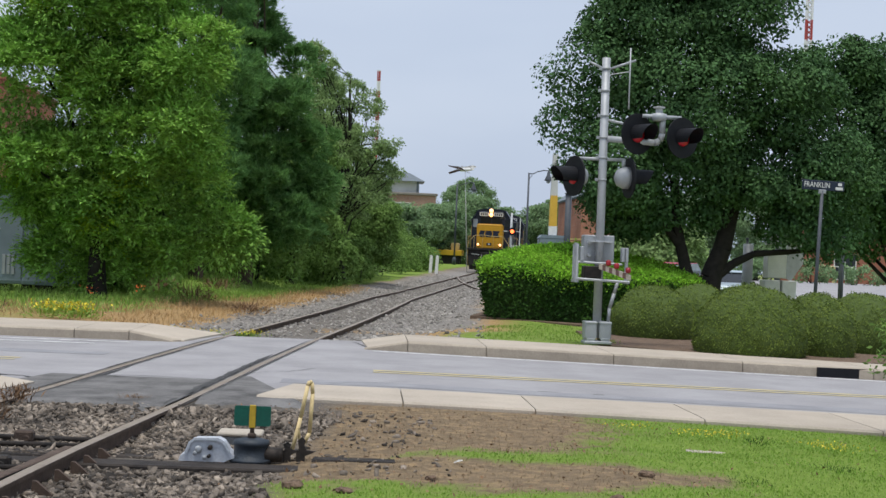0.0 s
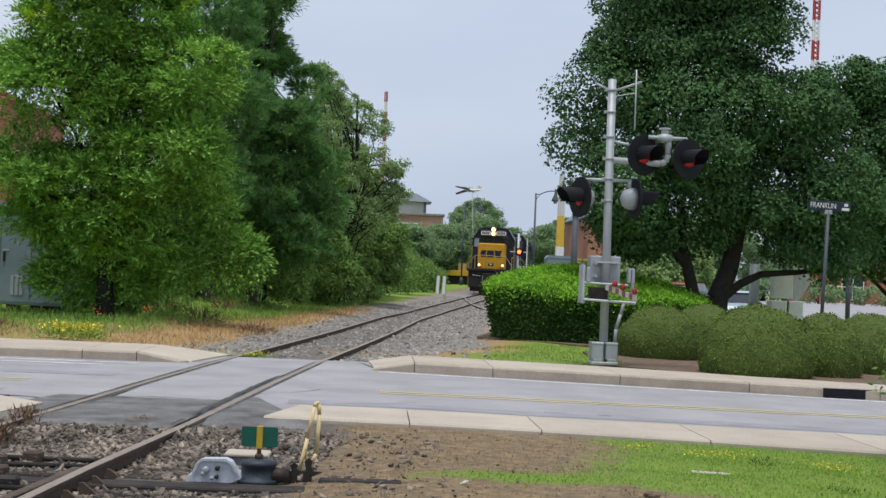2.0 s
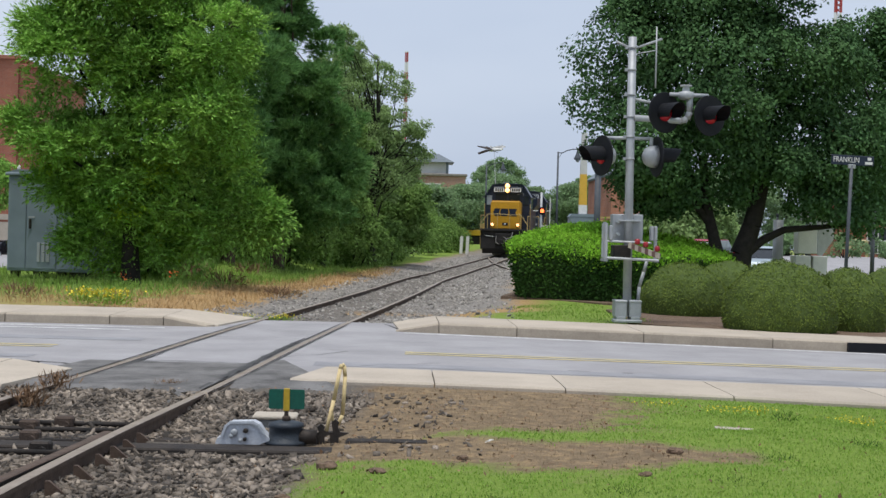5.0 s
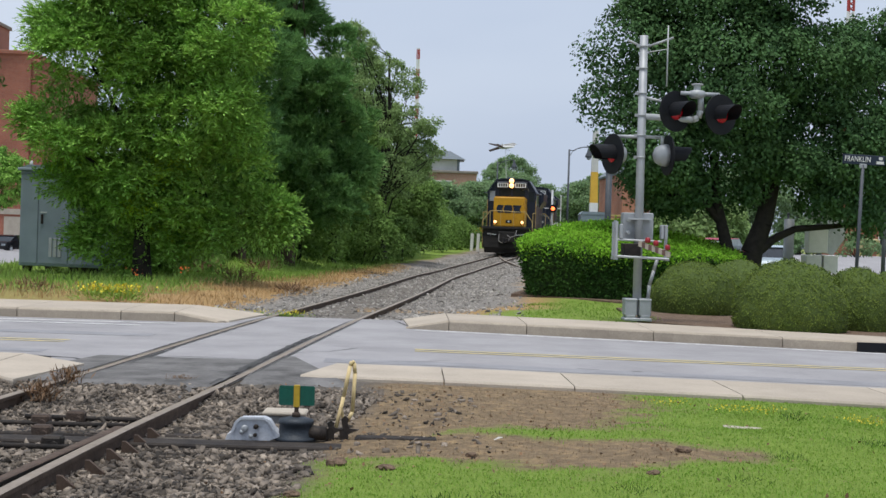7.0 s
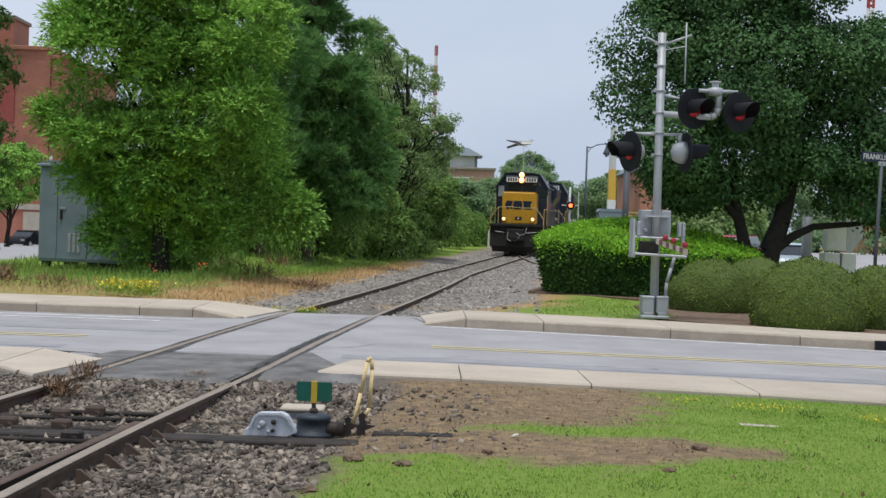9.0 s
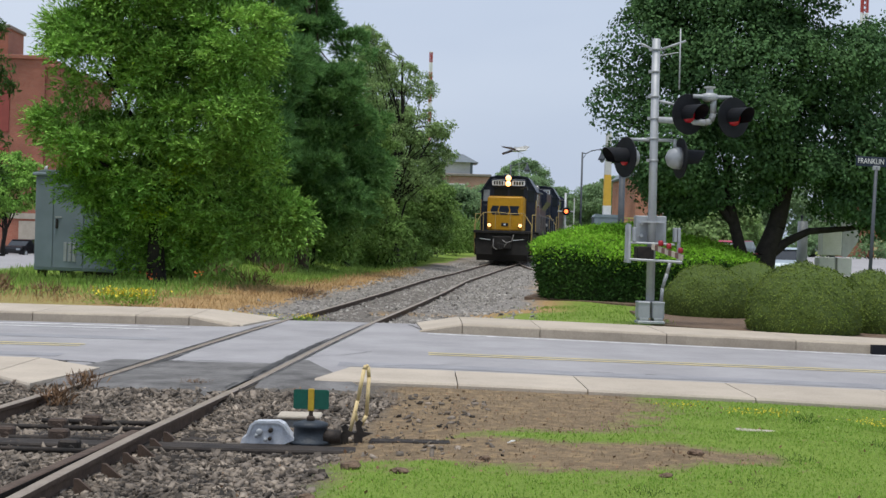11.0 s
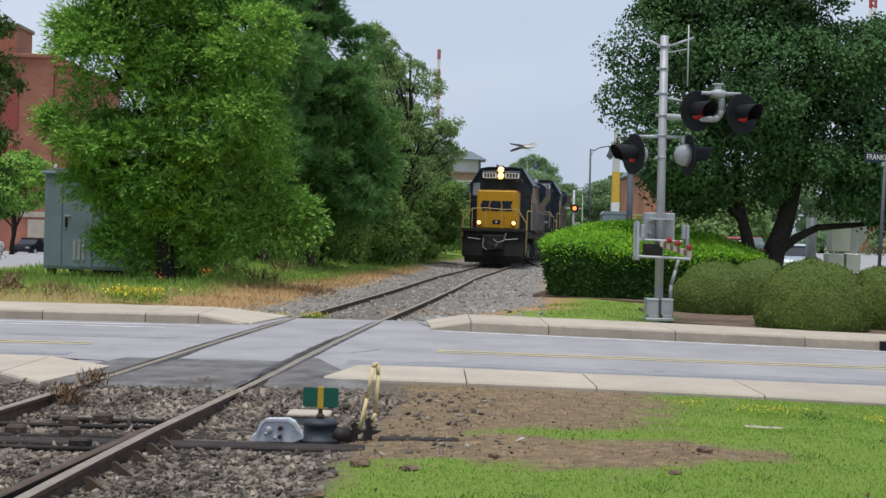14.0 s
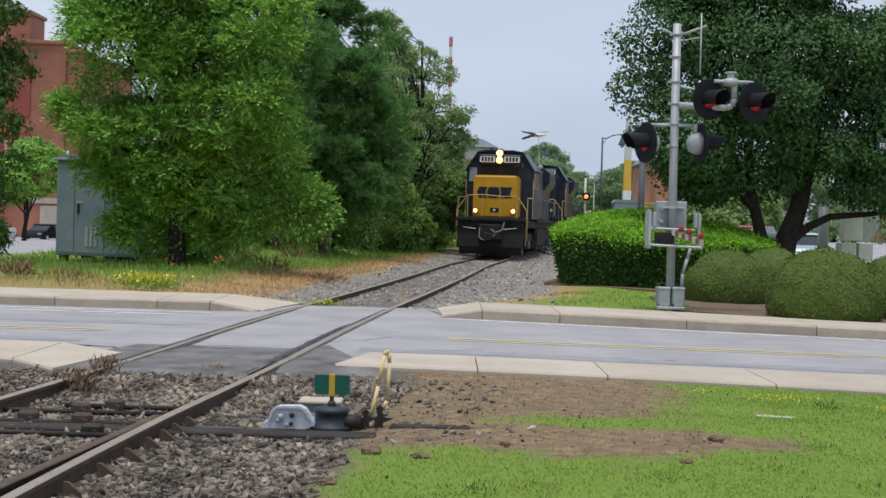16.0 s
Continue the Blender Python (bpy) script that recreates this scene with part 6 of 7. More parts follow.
    box(bm, -0.25, 0.25, 11.2, 12.6, 4.48, 4.72, 0.03)
    part("exhaust_stack", bm, LOCO_UNDER, t)
    for s in (-1, 1):
        for k in range(11):
            bm = bmesh.new()
            box(bm, s * 0.99 - 0.015, s * 0.99 + 0.015, 8.75 + k * 0.58, 8.75 + k * 0.58 + 0.52, 1.95, 3.3, 0.008)
            part("hood_door", bm, LOCO_BLUE if k % 4 else LOCO_GREY, t)
    bm = bmesh.new()
    box(bm, 1.0, 1.42, 6.2, 7.6, 1.68, 3.3, 0.03)
    part("equipment_locker", bm, LOCO_GREY, t)
    # walkway and handrails
    for s in (-1, 1):
        bm = bmesh.new()
        box(bm, s * 1.2 - 0.3, s * 1.2 + 0.3, 6.1, 20.4, 1.56, 1.66, 0.01)
        part("walkway", bm, LOCO_UNDER, t)
        bm = bmesh.new()
        pipe(bm, [(s * 1.48, 6.3, 2.65), (s * 1.48, 20.0, 2.65), (s * 1.48, 20.3, 1.6)], 0.022, 6)
        part("handrail", bm, LOCO_GREY, t)
        for k in range(8):
            bm = bmesh.new()
            tube(bm, (s * 1.48, 6.4 + k * 1.9, 1.62), (s * 1.48, 6.4 + k * 1.9, 2.65), 0.016, 0.016, 6)
            part("stanchion", bm, LOCO_GREY, t)
        # front corner: stepwell, grab irons
        bm = bmesh.new()
        for z in (0.42, 0.80, 1.18, 1.56):
            box(bm, s * 1.32 - 0.18, s * 1.32 + 0.18, 0.75, 1.05, z, z + 0.03)
        box(bm, s * 1.32 - 0.19, s * 1.32 + 0.19, 1.05, 1.08, 0.4, 1.6)
        part("step_well", bm, LOCO_UNDER, t)
        bm = bmesh.new()
        pipe(bm, [(s * 1.06, 0.85, 1.70), (s * 1.06, 0.85, 2.62)], 0.022, 6)
        pipe(bm, [(s * 1.48, 0.72, 0.5), (s * 1.50, 0.72, 2.0), (s * 1.08, 0.80, 2.6)], 0.022, 6)
        part("grab_rail", bm, LOCO_RAIL, t)
        bm = bmesh.new()
        pipe(bm, [(s * 1.5, 1.05, 0.7), (s * 1.5, 1.05, 2.55), (s * 1.5, 3.4, 2.60)], 0.022, 6)
        pipe(bm, [(s * 1.5, 3.45, 1.7), (s * 1.5, 3.45, 3.4)], 0.022, 6)
        part("grab_rail", bm, LOCO_RAIL, t)
    bm = bmesh.new()
    pipe(bm, [(-1.06, 0.85, 2.62), (-0.4, 0.8, 2.66), (0.35, 0.8, 2.60), (1.06, 0.85, 2.62)], 0.02, 6)
    part("front_handrail", bm, LOCO_RAIL, t)
    for x in (-0.42, 0.36):
        bm = bmesh.new()
        tube(bm, (x, 0.8, 1.68), (x, 0.8, 2.64), 0.016, 0.016, 6)
        part("stanchion", bm, LOCO_RAIL, t)
    # fuel tank, trucks, wheels
    bm = bmesh.new()
    box(bm, -1.35, 1.35, 7.8, 13.0, 0.35, 1.28, 0.12)
    part("fuel_tank", bm, LOCO_UNDER, t)
    for y0 in (1.9, 14.2):
        for s in (-1, 1):
            bm = bmesh.new()
            prism(bm, [(y0 - 0.2, 0.55), (y0 + 0.3, 0.35), (y0 + 4.5, 0.35), (y0 + 5.0, 0.55), (y0 + 5.0, 0.85), (y0 + 4.0, 1.02), (y0 + 0.8, 1.02), (y0 - 0.2, 0.85)], "x", s * 1.14 - 0.09, s * 1.14 + 0.09)
            f = part("truck_frame", bm, LOCO_UNDER, t)
            for k in range(3):
                bm = bmesh.new()
                box(bm, s * 1.27 - 0.06, s * 1.27 + 0.06, y0 + 0.35 + k * 2.05 - 0.17, y0 + 0.35 + k * 2.05 + 0.17, 0.36, 0.70, 0.05)
                part("axle_box", bm, LOCO_GREY if k == 1 else LOCO_UNDER, f)
        for k in range(3):
            w = new("wheelset")
            w.parent = t
            w.location = (0, y0 + 0.35 + k * 2.05, 0.508)
            for s in (-1, 1):
                bm = bmesh.new()
                lathe(bm, [(0.10, s * 0.68), (0.40, s * 0.70), (0.54, s * 0.67), (0.54, s * 0.70), (0.51, s * 0.715), (0.505, s * 0.80), (0.42, s * 0.81), (0.12, s * 0.76)], n=24, axis="x", smooth_faces=False)
                part("wheel", bm, [STEEL], w)
            bm = bmesh.new()
            tube(bm, (-0.68, 0, 0), (0.68, 0, 0), 0.09, 0.09, 10)
            part("axle", bm, LOCO_UNDER, w)
            WHEELS.append((w, (0, y0 + 0.35 + k * 2.05, 0.508)))
    # bell, horn, antenna
    bm = bmesh.new()
    lathe(bm, [(0.05, 4.70), (0.09, 4.74), (0.09, 4.78), (0.03, 4.82)], at=(0.4, 5.2, 0), n=12)
    tube(bm, (-0.3, 4.6, 4.78), (-0.3, 4.25, 4.80), 0.03, 0.07, 10)
    tube(bm, (-0.3, 4.6, 4.66), (-0.3, 4.6, 4.8), 0.02, 0.02, 6)
    part("horn", bm, LOCO_GREY, t)
    bm = bmesh.new()
    pipe(bm, [(0.62, 3.5, 4.0), (1.0, 3.45, 4.12), (1.02, 3.45, 3.95)], 0.025, 6)
    part("mirror_arm", bm, LOCO_GREY, t)
    return t


lead_loco = locomotive(True, "dark blue diesel locomotive with yellow nose and lit headlights")
rear_loco = locomotive(False, "dark blue diesel locomotive coupled behind the leading one")

# ---- cabinet beside the ash tree ----
CAB_GREY = mat("weathered_blue_grey_paint", (0.225, 0.28, 0.325), (0.175, 0.22, 0.26), 0.6, 0.1, scale=1.5, fine=0.1, bscale=6)


def cabinet():
    t = thing("signal_cabinet", "weathered blue-grey steel signal cabinet on short legs", "cabinet", pose(-8.9, 37.6, gz(-8.9, 37.6) + 0.02, 0, 0, -14))
    bm = bmesh.new()
    box(bm, -1.15, 1.15, -0.75, 0.75, 0.25, 2.72, 0.02)
    part("body", bm, CAB_GREY, t)
    bm = bmesh.new()
    box(bm, -1.22, 1.22, -0.82, 0.82, 2.72, 2.80, 0.02)
    prism(bm, [(-1.2, 2.80), (1.2, 2.80), (0.9, 2.88), (-0.9, 2.88)], "y", -0.8, 0.8)
    part("roof", bm, CAB_GREY, t)
    for x0, x1 in ((-1.1, -0.62), (-0.58, 0.25), (0.3, 1.1)):
        bm = bmesh.new()
        box(bm, x0, x1, -0.775, -0.745, 0.32, 2.62, 0.01)
        d = part("door", bm, CAB_GREY, t)
        if x0 == -0.58:
            bm = bmesh.new()
            box(bm, -0.52, -0.46, -0.82, -0.77, 1.35, 1.6, 0.01)
            part("handle", bm, IRON, d)
            bm = bmesh.new()
            box(bm, -0.54, -0.36, -0.79, -0.772, 1.63, 1.67)
            part("plate", bm, SILVER, d)
    for k in range(3):
        bm = bmesh.new()
        box(bm, -0.28 + k * 0.13, -0.19 + k * 0.13, -0.80, -0.775, 0.5, 1.0, 0.005)
        part("vent", bm, GALV, t)
    for x in (-1.0, -0.35, 0.3, 1.0):
        bm = bmesh.new()
        box(bm, x - 0.09, x + 0.09, -0.65, -0.45, -0.1, 0.26)
        part("leg", bm, TIE, t)
    bm = bmesh.new()
    box(bm, 0.55, 1.05, -0.6, -0.3, -0.1, 0.26)
    part("leg", bm, TIE, t)
    bm = bmesh.new()
    lathe(bm, [(0.05, 2.85), (0.04, 2.98), (0.02, 3.0)], at=(-1.0, -0.5, 0), n=10)
    part("vent_cap", bm, WHITE, t)


cabinet()

# ---- cars ----
TYRE = mat("tyre_rubber", (0.02, 0.02, 0.021), (0.03, 0.03, 0.03), 0.85)


def car(x, y, turn, paint, label, tall=False):
    t = thing("parked_car", label, "car", pose(x, y, gz(x, y) + 0.02, 0, 0, turn), "parked cars")
    h = 0.22 if tall else 0.0
    low = [(-2.2, 0.35), (-2.25, 0.65), (-2.1, 0.88 + h), (-1.2, 0.97 + h), (1.6, 0.97 + h), (2.1, 0.90 + h), (2.22, 0.6), (2.15, 0.32)]
    bm = bmesh.new()
    prism(bm, [(u, v) for u, v in low], "y", -0.88, 0.88)
    bmesh.ops.bevel(bm, geom=bm.edges[:], offset=0.06, segments=2, affect="EDGES")
    part("body", bm, paint, t)
    bm = bmesh.new()
    prism(bm, [(-1.25, 0.95 + h), (-0.45, 1.42 + h), (1.0, 1.44 + h), (1.75 if tall else 1.6, 0.95 + h)], "y", -0.74, 0.74)
    part("glasshouse", bm, GLASS_DARK if not tall else GLASS_PALE, t)
    bm = bmesh.new()
    prism(bm, [(-0.62, 1.38 + h), (-0.42, 1.45 + h), (1.0, 1.47 + h), (1.2, 1.40 + h)], "y", -0.72, 0.72)
    bmesh.ops.bevel(bm, geom=bm.edges[:], offset=0.02, segments=1, affect="EDGES")
    part("roof", bm, paint, t)
    for wx in (-1.4, 1.35):
        for s in (-1, 1):
            bm = bmesh.new()
            lathe(bm, [(0.2, s * 0.70), (0.33, s * 0.72), (0.34, s * 0.86), (0.30, s * 0.90), (0.21, s * 0.90)], at=(wx, 0, 0.34), n=20, axis="y")
            w = part("wheel", bm, TYRE, t)
            bm = bmesh.new()
            lathe(bm, [(0.21, s * 0.885), (0.20, s * 0.905), (0.05, s * 0.912)], at=(wx, 0, 0.34), n=14, axis="y")
            part("rim", bm, SILVER, w)
    for s in (-1, 1):
        bm = bmesh.new()
        box(bm, -2.24, -2.12, s * 0.62 - 0.16, s * 0.62 + 0.16, 0.62, 0.76, 0.02)
        part("headlight", bm, GLASS_PALE, t)
        bm = bmesh.new()
        box(bm, 2.08, 2.22, s * 0.7 - 0.1, s * 0.7 + 0.1, 0.66, 0.84, 0.02)
        part("tail_light", bm, RED_LENS, t)


P_WHITE = mat("pale_car_paint", (0.55, 0.55, 0.53), (0.5, 0.5, 0.48), 0.25, 0.1)
P_BLACK = mat("black_car_paint", (0.012, 0.013, 0.016), (0.02, 0.02, 0.024), 0.2, 0.1)
P_RED = mat("red_car_paint", (0.36, 0.03, 0.06), (0.3, 0.02, 0.05), 0.25, 0.1)
P_BLUE = mat("pale_blue_car_paint", (0.42, 0.50, 0.56), (0.36, 0.44, 0.50), 0.25, 0.1)
car(-35.0, 108, 8, P_WHITE, "pale estate car parked in the car park", True)
car(-31.6, 112, 80, P_BLACK, "black saloon car parked in the car park")
car(-28.6, 113, 80, P_BLACK, "black saloon car parked in the car park")
car(12.06, 56, 60, P_RED, "red car parked beyond the hedge", True)
car(14.86, 58.0, 75, P_BLUE, "pale blue car parked behind a tree")


# ---- buildings ----
def brick_mat(name, a, b, mortar, scale=1.0):
    m = bpy.data.materials.new(name)
    m.use_nodes = True
    nt = m.node_tree
    bs = nt.nodes["Principled BSDF"]
    bs.inputs["Roughness"].default_value = 0.9
    tc = nt.nodes.new("ShaderNodeTexCoord")
    mp = nt.nodes.new("ShaderNodeMapping")
    mp.inputs["Rotation"].default_value = (radians(90), 0, 0)
    br = nt.nodes.new("ShaderNodeTexBrick")
    br.inputs["Color1"].default_value, br.inputs["Color2"].default_value, br.inputs["Mortar"].default_value = (*a, 1), (*b, 1), (*mortar, 1)
    br.inputs["Scale"].default_value = scale
    br.inputs["Mortar Size"].default_value = 0.008
    br.inputs["Brick Width"].default_value, br.inputs["Row Height"].default_value = 0.215, 0.075
    nz = nt.nodes.new("ShaderNodeTexNoise")
    nz.inputs["Scale"].default_value = 0.35
    nz.inputs["Detail"].default_value = 8
    hs = nt.nodes.new("ShaderNodeHueSaturation")
    mr = nt.nodes.new("ShaderNodeMapRange")
    mr.inputs["From Min"].default_value, mr.inputs["From Max"].default_value = 0.3, 0.7
    mr.inputs["To Min"].default_value, mr.inputs["To Max"].default_value = 0.72, 1.22
    nt.links.new(tc.outputs["Object"], mp.inputs[0])
    nt.links.new(mp.outputs[0], br.inputs["Vector"])
    nt.links.new(tc.outputs["Object"], nz.inputs["Vector"])
    nt.links.new(nz.outputs["Fac"], mr.inputs["Value"])
    nt.links.new(mr.outputs[0], hs.inputs["Value"])
    nt.links.new(br.outputs["Color"], hs.inputs["Color"])
    nt.links.new(hs.outputs[0], bs.inputs["Base Color"])
    return m


BRICK_RED = brick_mat("old_red_brick", (0.36, 0.12, 0.07), (0.29, 0.09, 0.055), (0.33, 0.20, 0.15))
BRICK_PAINT = mat("patched_red_brick", (0.30, 0.075, 0.06), (0.24, 0.06, 0.05), 0.9, scale=1.0)
BRICK_TAN = brick_mat("tan_brick", (0.38, 0.22, 0.15), (0.33, 0.18, 0.125), (0.42, 0.33, 0.27))
ROOF_GREY = mat("grey_metal_roof", (0.17, 0.20, 0.22), (0.13, 0.155, 0.17), 0.5, 0.2, scale=3)
STUCCO = mat("pale_stucco", (0.62, 0.62, 0.60), (0.52, 0.52, 0.50), 0.9, scale=1)


def window(parent, x0, x1, y, z0, z1, cols, rows=2):
    w = new("window")
    w.parent = parent
    bm = bmesh.new()
    box(bm, x0, x1, y - 0.02, y + 0.06, z0, z1)
    part("pane", bm, GLASS_PALE if cols > 3 else GLASS_DARK, w)
    bm = bmesh.new()
    for k in range(cols + 1):
        u = x0 + (x1 - x0) * k / cols
        box(bm, u - 0.05, u + 0.05, y - 0.07, y, z0, z1)
    for k in range(rows + 1):
        v = z0 + (z1 - z0) * k / rows
        box(bm, x0 - 0.05, x1 + 0.05, y - 0.075, y - 0.004, v - 0.05, v + 0.05)
    part("frame", bm, WHITE, w)


def warehouse():
    t = thing("brick_warehouse", "tall windowless old red brick warehouse beyond the car park", "building", pose(-30.0, 128, gz(-30, 128)))
    bm = bmesh.new()
    box(bm, -40, -4.6, 0, 20, -1, 17.6)
    box(bm, -40, -3.0, 0.3, 20, -1, 16.9)
    part("wall", bm, BRICK_RED, t)
    bm = bmesh.new()
    box(bm, -40, -4.4, -0.25, 20.2, 17.6, 17.95, 0.04)
    box(bm, -40, -2.8, 0.05, 20.2, 16.9, 17.2, 0.04)
    part("parapet", bm, BRICK_RED, t)
    bm = bmesh.new()
    box(bm, -11.6, -8.6, 2, 7, 17.9, 20.6)
    h = part("penthouse", bm, BRICK_RED, t)
    bm = bmesh.new()
    box(bm, -11.8, -8.4, 1.8, 7.2, 20.6, 20.95, 0.05)
    part("coping", bm, CONCRETE_DARK, h)
    bm = bmesh.new()
    box(bm, -14.6, -11.6, 2.5, 7, 17.9, 20.0)
    part("plant_room", bm, LOCO_UNDER, t)
    for x0, x1, z0, z1 in ((-10.6, -7.7, 11.0, 16.0), (-10.6, -7.7, 5.2, 9.6)):
        bm = bmesh.new()
        box(bm, x0, x1, -0.12, 0.0, z0, z1, 0.02)
        part("bricked_opening", bm, BRICK_PAINT, t, "bricked-up opening painted red")
    for x in (-9.8, -8.4):
        bm = bmesh.new()
        box(bm, x - 0.12, x + 0.12, -0.15, -0.115, 6.9, 8.8)
        part("streak", bm, CONCRETE, t)
    bm = bmesh.new()
    box(bm, -14, -3.0, -0.1, 0.0, 3.2, 3.7)
    part("band_course", bm, CONCRETE, t)
    bm = bmesh.new()
    box(bm, -6.6, -4.4, -0.05, 0.0, -0.5, 3.0)
    part("shutter", bm, CONCRETE, t)


def office():
    t = thing("brick_office", "tan brick office with a pale hip-roofed corner tower", "building", pose(4.2, 168, gz(4, 168)))
    bm = bmesh.new()
    box(bm, -9.0, 3.4, 0, 12, -0.5, 7.95)
    part("wall", bm, BRICK_TAN, t)
    bm = bmesh.new()
    box(bm, -9.2, 3.6, -0.2, 12.2, 7.95, 8.25, 0.05)
    part("parapet", bm, CONCRETE_DARK, t)
    bm = bmesh.new()
    box(bm, -3.6, 1.3, 0.4, 5, 8.25, 9.6)
    w = part("tower", bm, STUCCO, t)
    for x in (-3.65, 1.05):
        bm = bmesh.new()
        box(bm, x, x + 0.3, 0.3, 0.6, 8.25, 9.6)
        part("corner_post", bm, ROOF_GREY, w)
    bm = bmesh.new()
    vs = [bm.verts.new(v) for v in ((-4.3, -0.3, 9.6), (2.0, -0.3, 9.6), (2.0, 5.7, 9.6), (-4.3, 5.7, 9.6), (-2.2, 2.2, 10.7), (0.2, 2.2, 10.7), (0.2, 3.2, 10.7), (-2.2, 3.2, 10.7))]
    for f in ((0, 1, 5, 4), (1, 2, 6, 5), (2, 3, 7, 6), (3, 0, 4, 7), (4, 5, 6, 7), (3, 2, 1, 0)):
        bm.faces.new([vs[i] for i in f])
    part("roof", bm, ROOF_GREY, t)
    window(t, -1.75, 0.45, 0, 5.7, 7.0, 4)
    window(t, -5.6, -3.4, 0, 5.7, 7.0, 4)
    window(t, -1.75, 0.45, 0, 2.2, 3.8, 4)


def red_brick_right():
    t = thing("brick_building", "low red brick building with pale trim across the street", "building", pose(64.0, 165, 0.0))
    bm = bmesh.new()
    box(bm, -12, 60, 0, 14, -0.3, 7.5)
    part("wall", bm, BRICK_RED, t)
    bm = bmesh.new()
    box(bm, -12.3, 60.3, -0.3, 14.3, 7.5, 8.0, 0.05)
    part("parapet", bm, STUCCO, t)
    for k in range(9):
        window(t, -9 + k * 6.8, -6.4 + k * 6.8, 0, 1.2, 4.2, 2)
    for k in range(3):
        bm = bmesh.new()
        pipe(bm, [(-12 + k * 9, -3, 0), (-12 + k * 9, -3, 2.6), (-10 + k * 9, -3, 2.6), (-10 + k * 9, -3, 0)], 0.16, 6)
        part("yellow_frame", bm, PAINT_Y, t, "yellow bike hoop before the wall")


def corner_house():
    t = thing("brick_building", "orange-brown brick building with a sloping corner down the line", "building", pose(18.3, 112, gz(13, 112)))
    bm = bmesh.new()
    prism(bm, [(-1.6, -0.3), (3.4, -0.3), (3.4, 6.9), (-0.5, 6.9), (-1.6, 6.0)], "y", 0, 14)
    part("wall", bm, brick_mat("orange_brick", (0.45, 0.19, 0.10), (0.38, 0.155, 0.085), (0.42, 0.27, 0.2)), t)
    bm = bmesh.new()
    prism(bm, [(-1.75, 5.96), (-0.55, 6.92), (3.6, 6.92), (3.6, 7.12), (-0.6, 7.12), (-1.8, 6.12)], "y", -0.2, 14.2)
    part("roof", bm, ROOF_GREY, t)
    window(t, 0.6, 2.0, 0, 1.6, 3.0, 2)


warehouse()
office()
red_brick_right()
corner_house()
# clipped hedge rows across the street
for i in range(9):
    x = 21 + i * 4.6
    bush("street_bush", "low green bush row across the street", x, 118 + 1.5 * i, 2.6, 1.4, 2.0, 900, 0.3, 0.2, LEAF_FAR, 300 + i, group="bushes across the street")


# ---- street lamps ----
def street_lamp(x, y, h, reach):
    t = thing("street_lamp", "dark grey street lamp with curved arm and hanging lantern", "street lamp", pose(x, y, gz(x, y)), "street lamps")
    bm = bmesh.new()
    tube(bm, (0, 0, -0.1), (0, 0, h), 0.09, 0.06, 12)
    lathe(bm, [(0.18, 0), (0.18, 0.5), (0.1, 0.7)], n=12)
    part("pole", bm, POLE_DARK, t)
    bm = bmesh.new()
    pipe(bm, [(0, 0, h - 0.05), (reach * 0.2, 0, h - 0.08), (reach * 0.45, 0, h + 0.10), (reach * 0.75, 0, h + 0.2), (reach, 0, h + 0.2)], 0.035, 8)
    pipe(bm, [(0, 0, h - 0.5), (reach * 0.18, 0, h - 0.12)], 0.02, 6)
    part("arm", bm, POLE_DARK, t)
    bm = bmesh.new()
    lathe(bm, [(0.05, h + 0.22), (0.10, h + 0.0), (0.12, h - 0.10), (0.26, h - 0.42), (0.27, h - 0.50)], at=(reach, 0, 0), n=16)
    l = part("lantern", bm, POLE_DARK, t)
    bm = bmesh.new()
    lathe(bm, [(0.16, h - 0.50), (0.13, h - 0.62), (0.04, h - 0.68)], at=(reach, 0, 0), n=14)
    part("glass", bm, GLASS_PALE, l)


street_lamp(10.68, 96.7, 7.1, 1.35)
street_lamp(7.7, 128.5, 7.35, 1.5)
street_lamp(17.2, 190.0, 7.4, 1.6)

# ---- monument: yellow and white shaft on a grey block ----
t = thing("marker_column", "tall yellow and white square column on a grey block", "column", pose(10.95, 85.0, gz(11, 85)))
bm = bmesh.new()
box(bm, -0.82, 0.82, -0.6, 0.6, -0.1, 2.62, 0.03)
prism(bm, [(-0.86, 2.62), (0.86, 2.62), (0.7, 2.80), (-0.7, 2.80)], "y", -0.62, 0.62)
part("block", bm, CAB_GREY, t, "grey painted block")
bm = bmesh.new()
box(bm, -0.24, 0.24, -0.2, 0.2, 2.80, 3.35, 0.01)
part("shaft_foot", bm, WHITE, t)
bm = bmesh.new()
prism(bm, [(-0.23, 3.35), (0.23, 3.35), (0.20, 5.2), (-0.20, 5.2)], "y", -0.2, 0.2)
part("shaft", bm, mat("bright_yellow_panel", (0.72, 0.44, 0.06), (0.62, 0.37, 0.05), 0.6, scale=2), t, "yellow middle of the shaft")
bm = bmesh.new()
prism(bm, [(-0.20, 5.2), (0.20, 5.2), (0.15, 7.7), (-0.15, 7.7)], "y", -0.19, 0.19)
part("shaft_top", bm, STUCCO, t)
t = thing("slatted_bench", "tan slatted timber rack beside the column", "rack", pose(12.1, 84, gz(12, 84)))
for k in range(4):
    bm = bmesh.new()
    box(bm, -0.5, 0.6, -0.15, 0.15, 1.95 + k * 0.2, 2.05 + k * 0.2)
    part("slat", bm, LOCO_RAIL, t)
for x in (-0.4, 0.5):
    bm = bmesh.new()
    box(bm, x - 0.05, x + 0.05, -0.1, 0.1, 0, 2.7)
    part("post", bm, RUST, t)

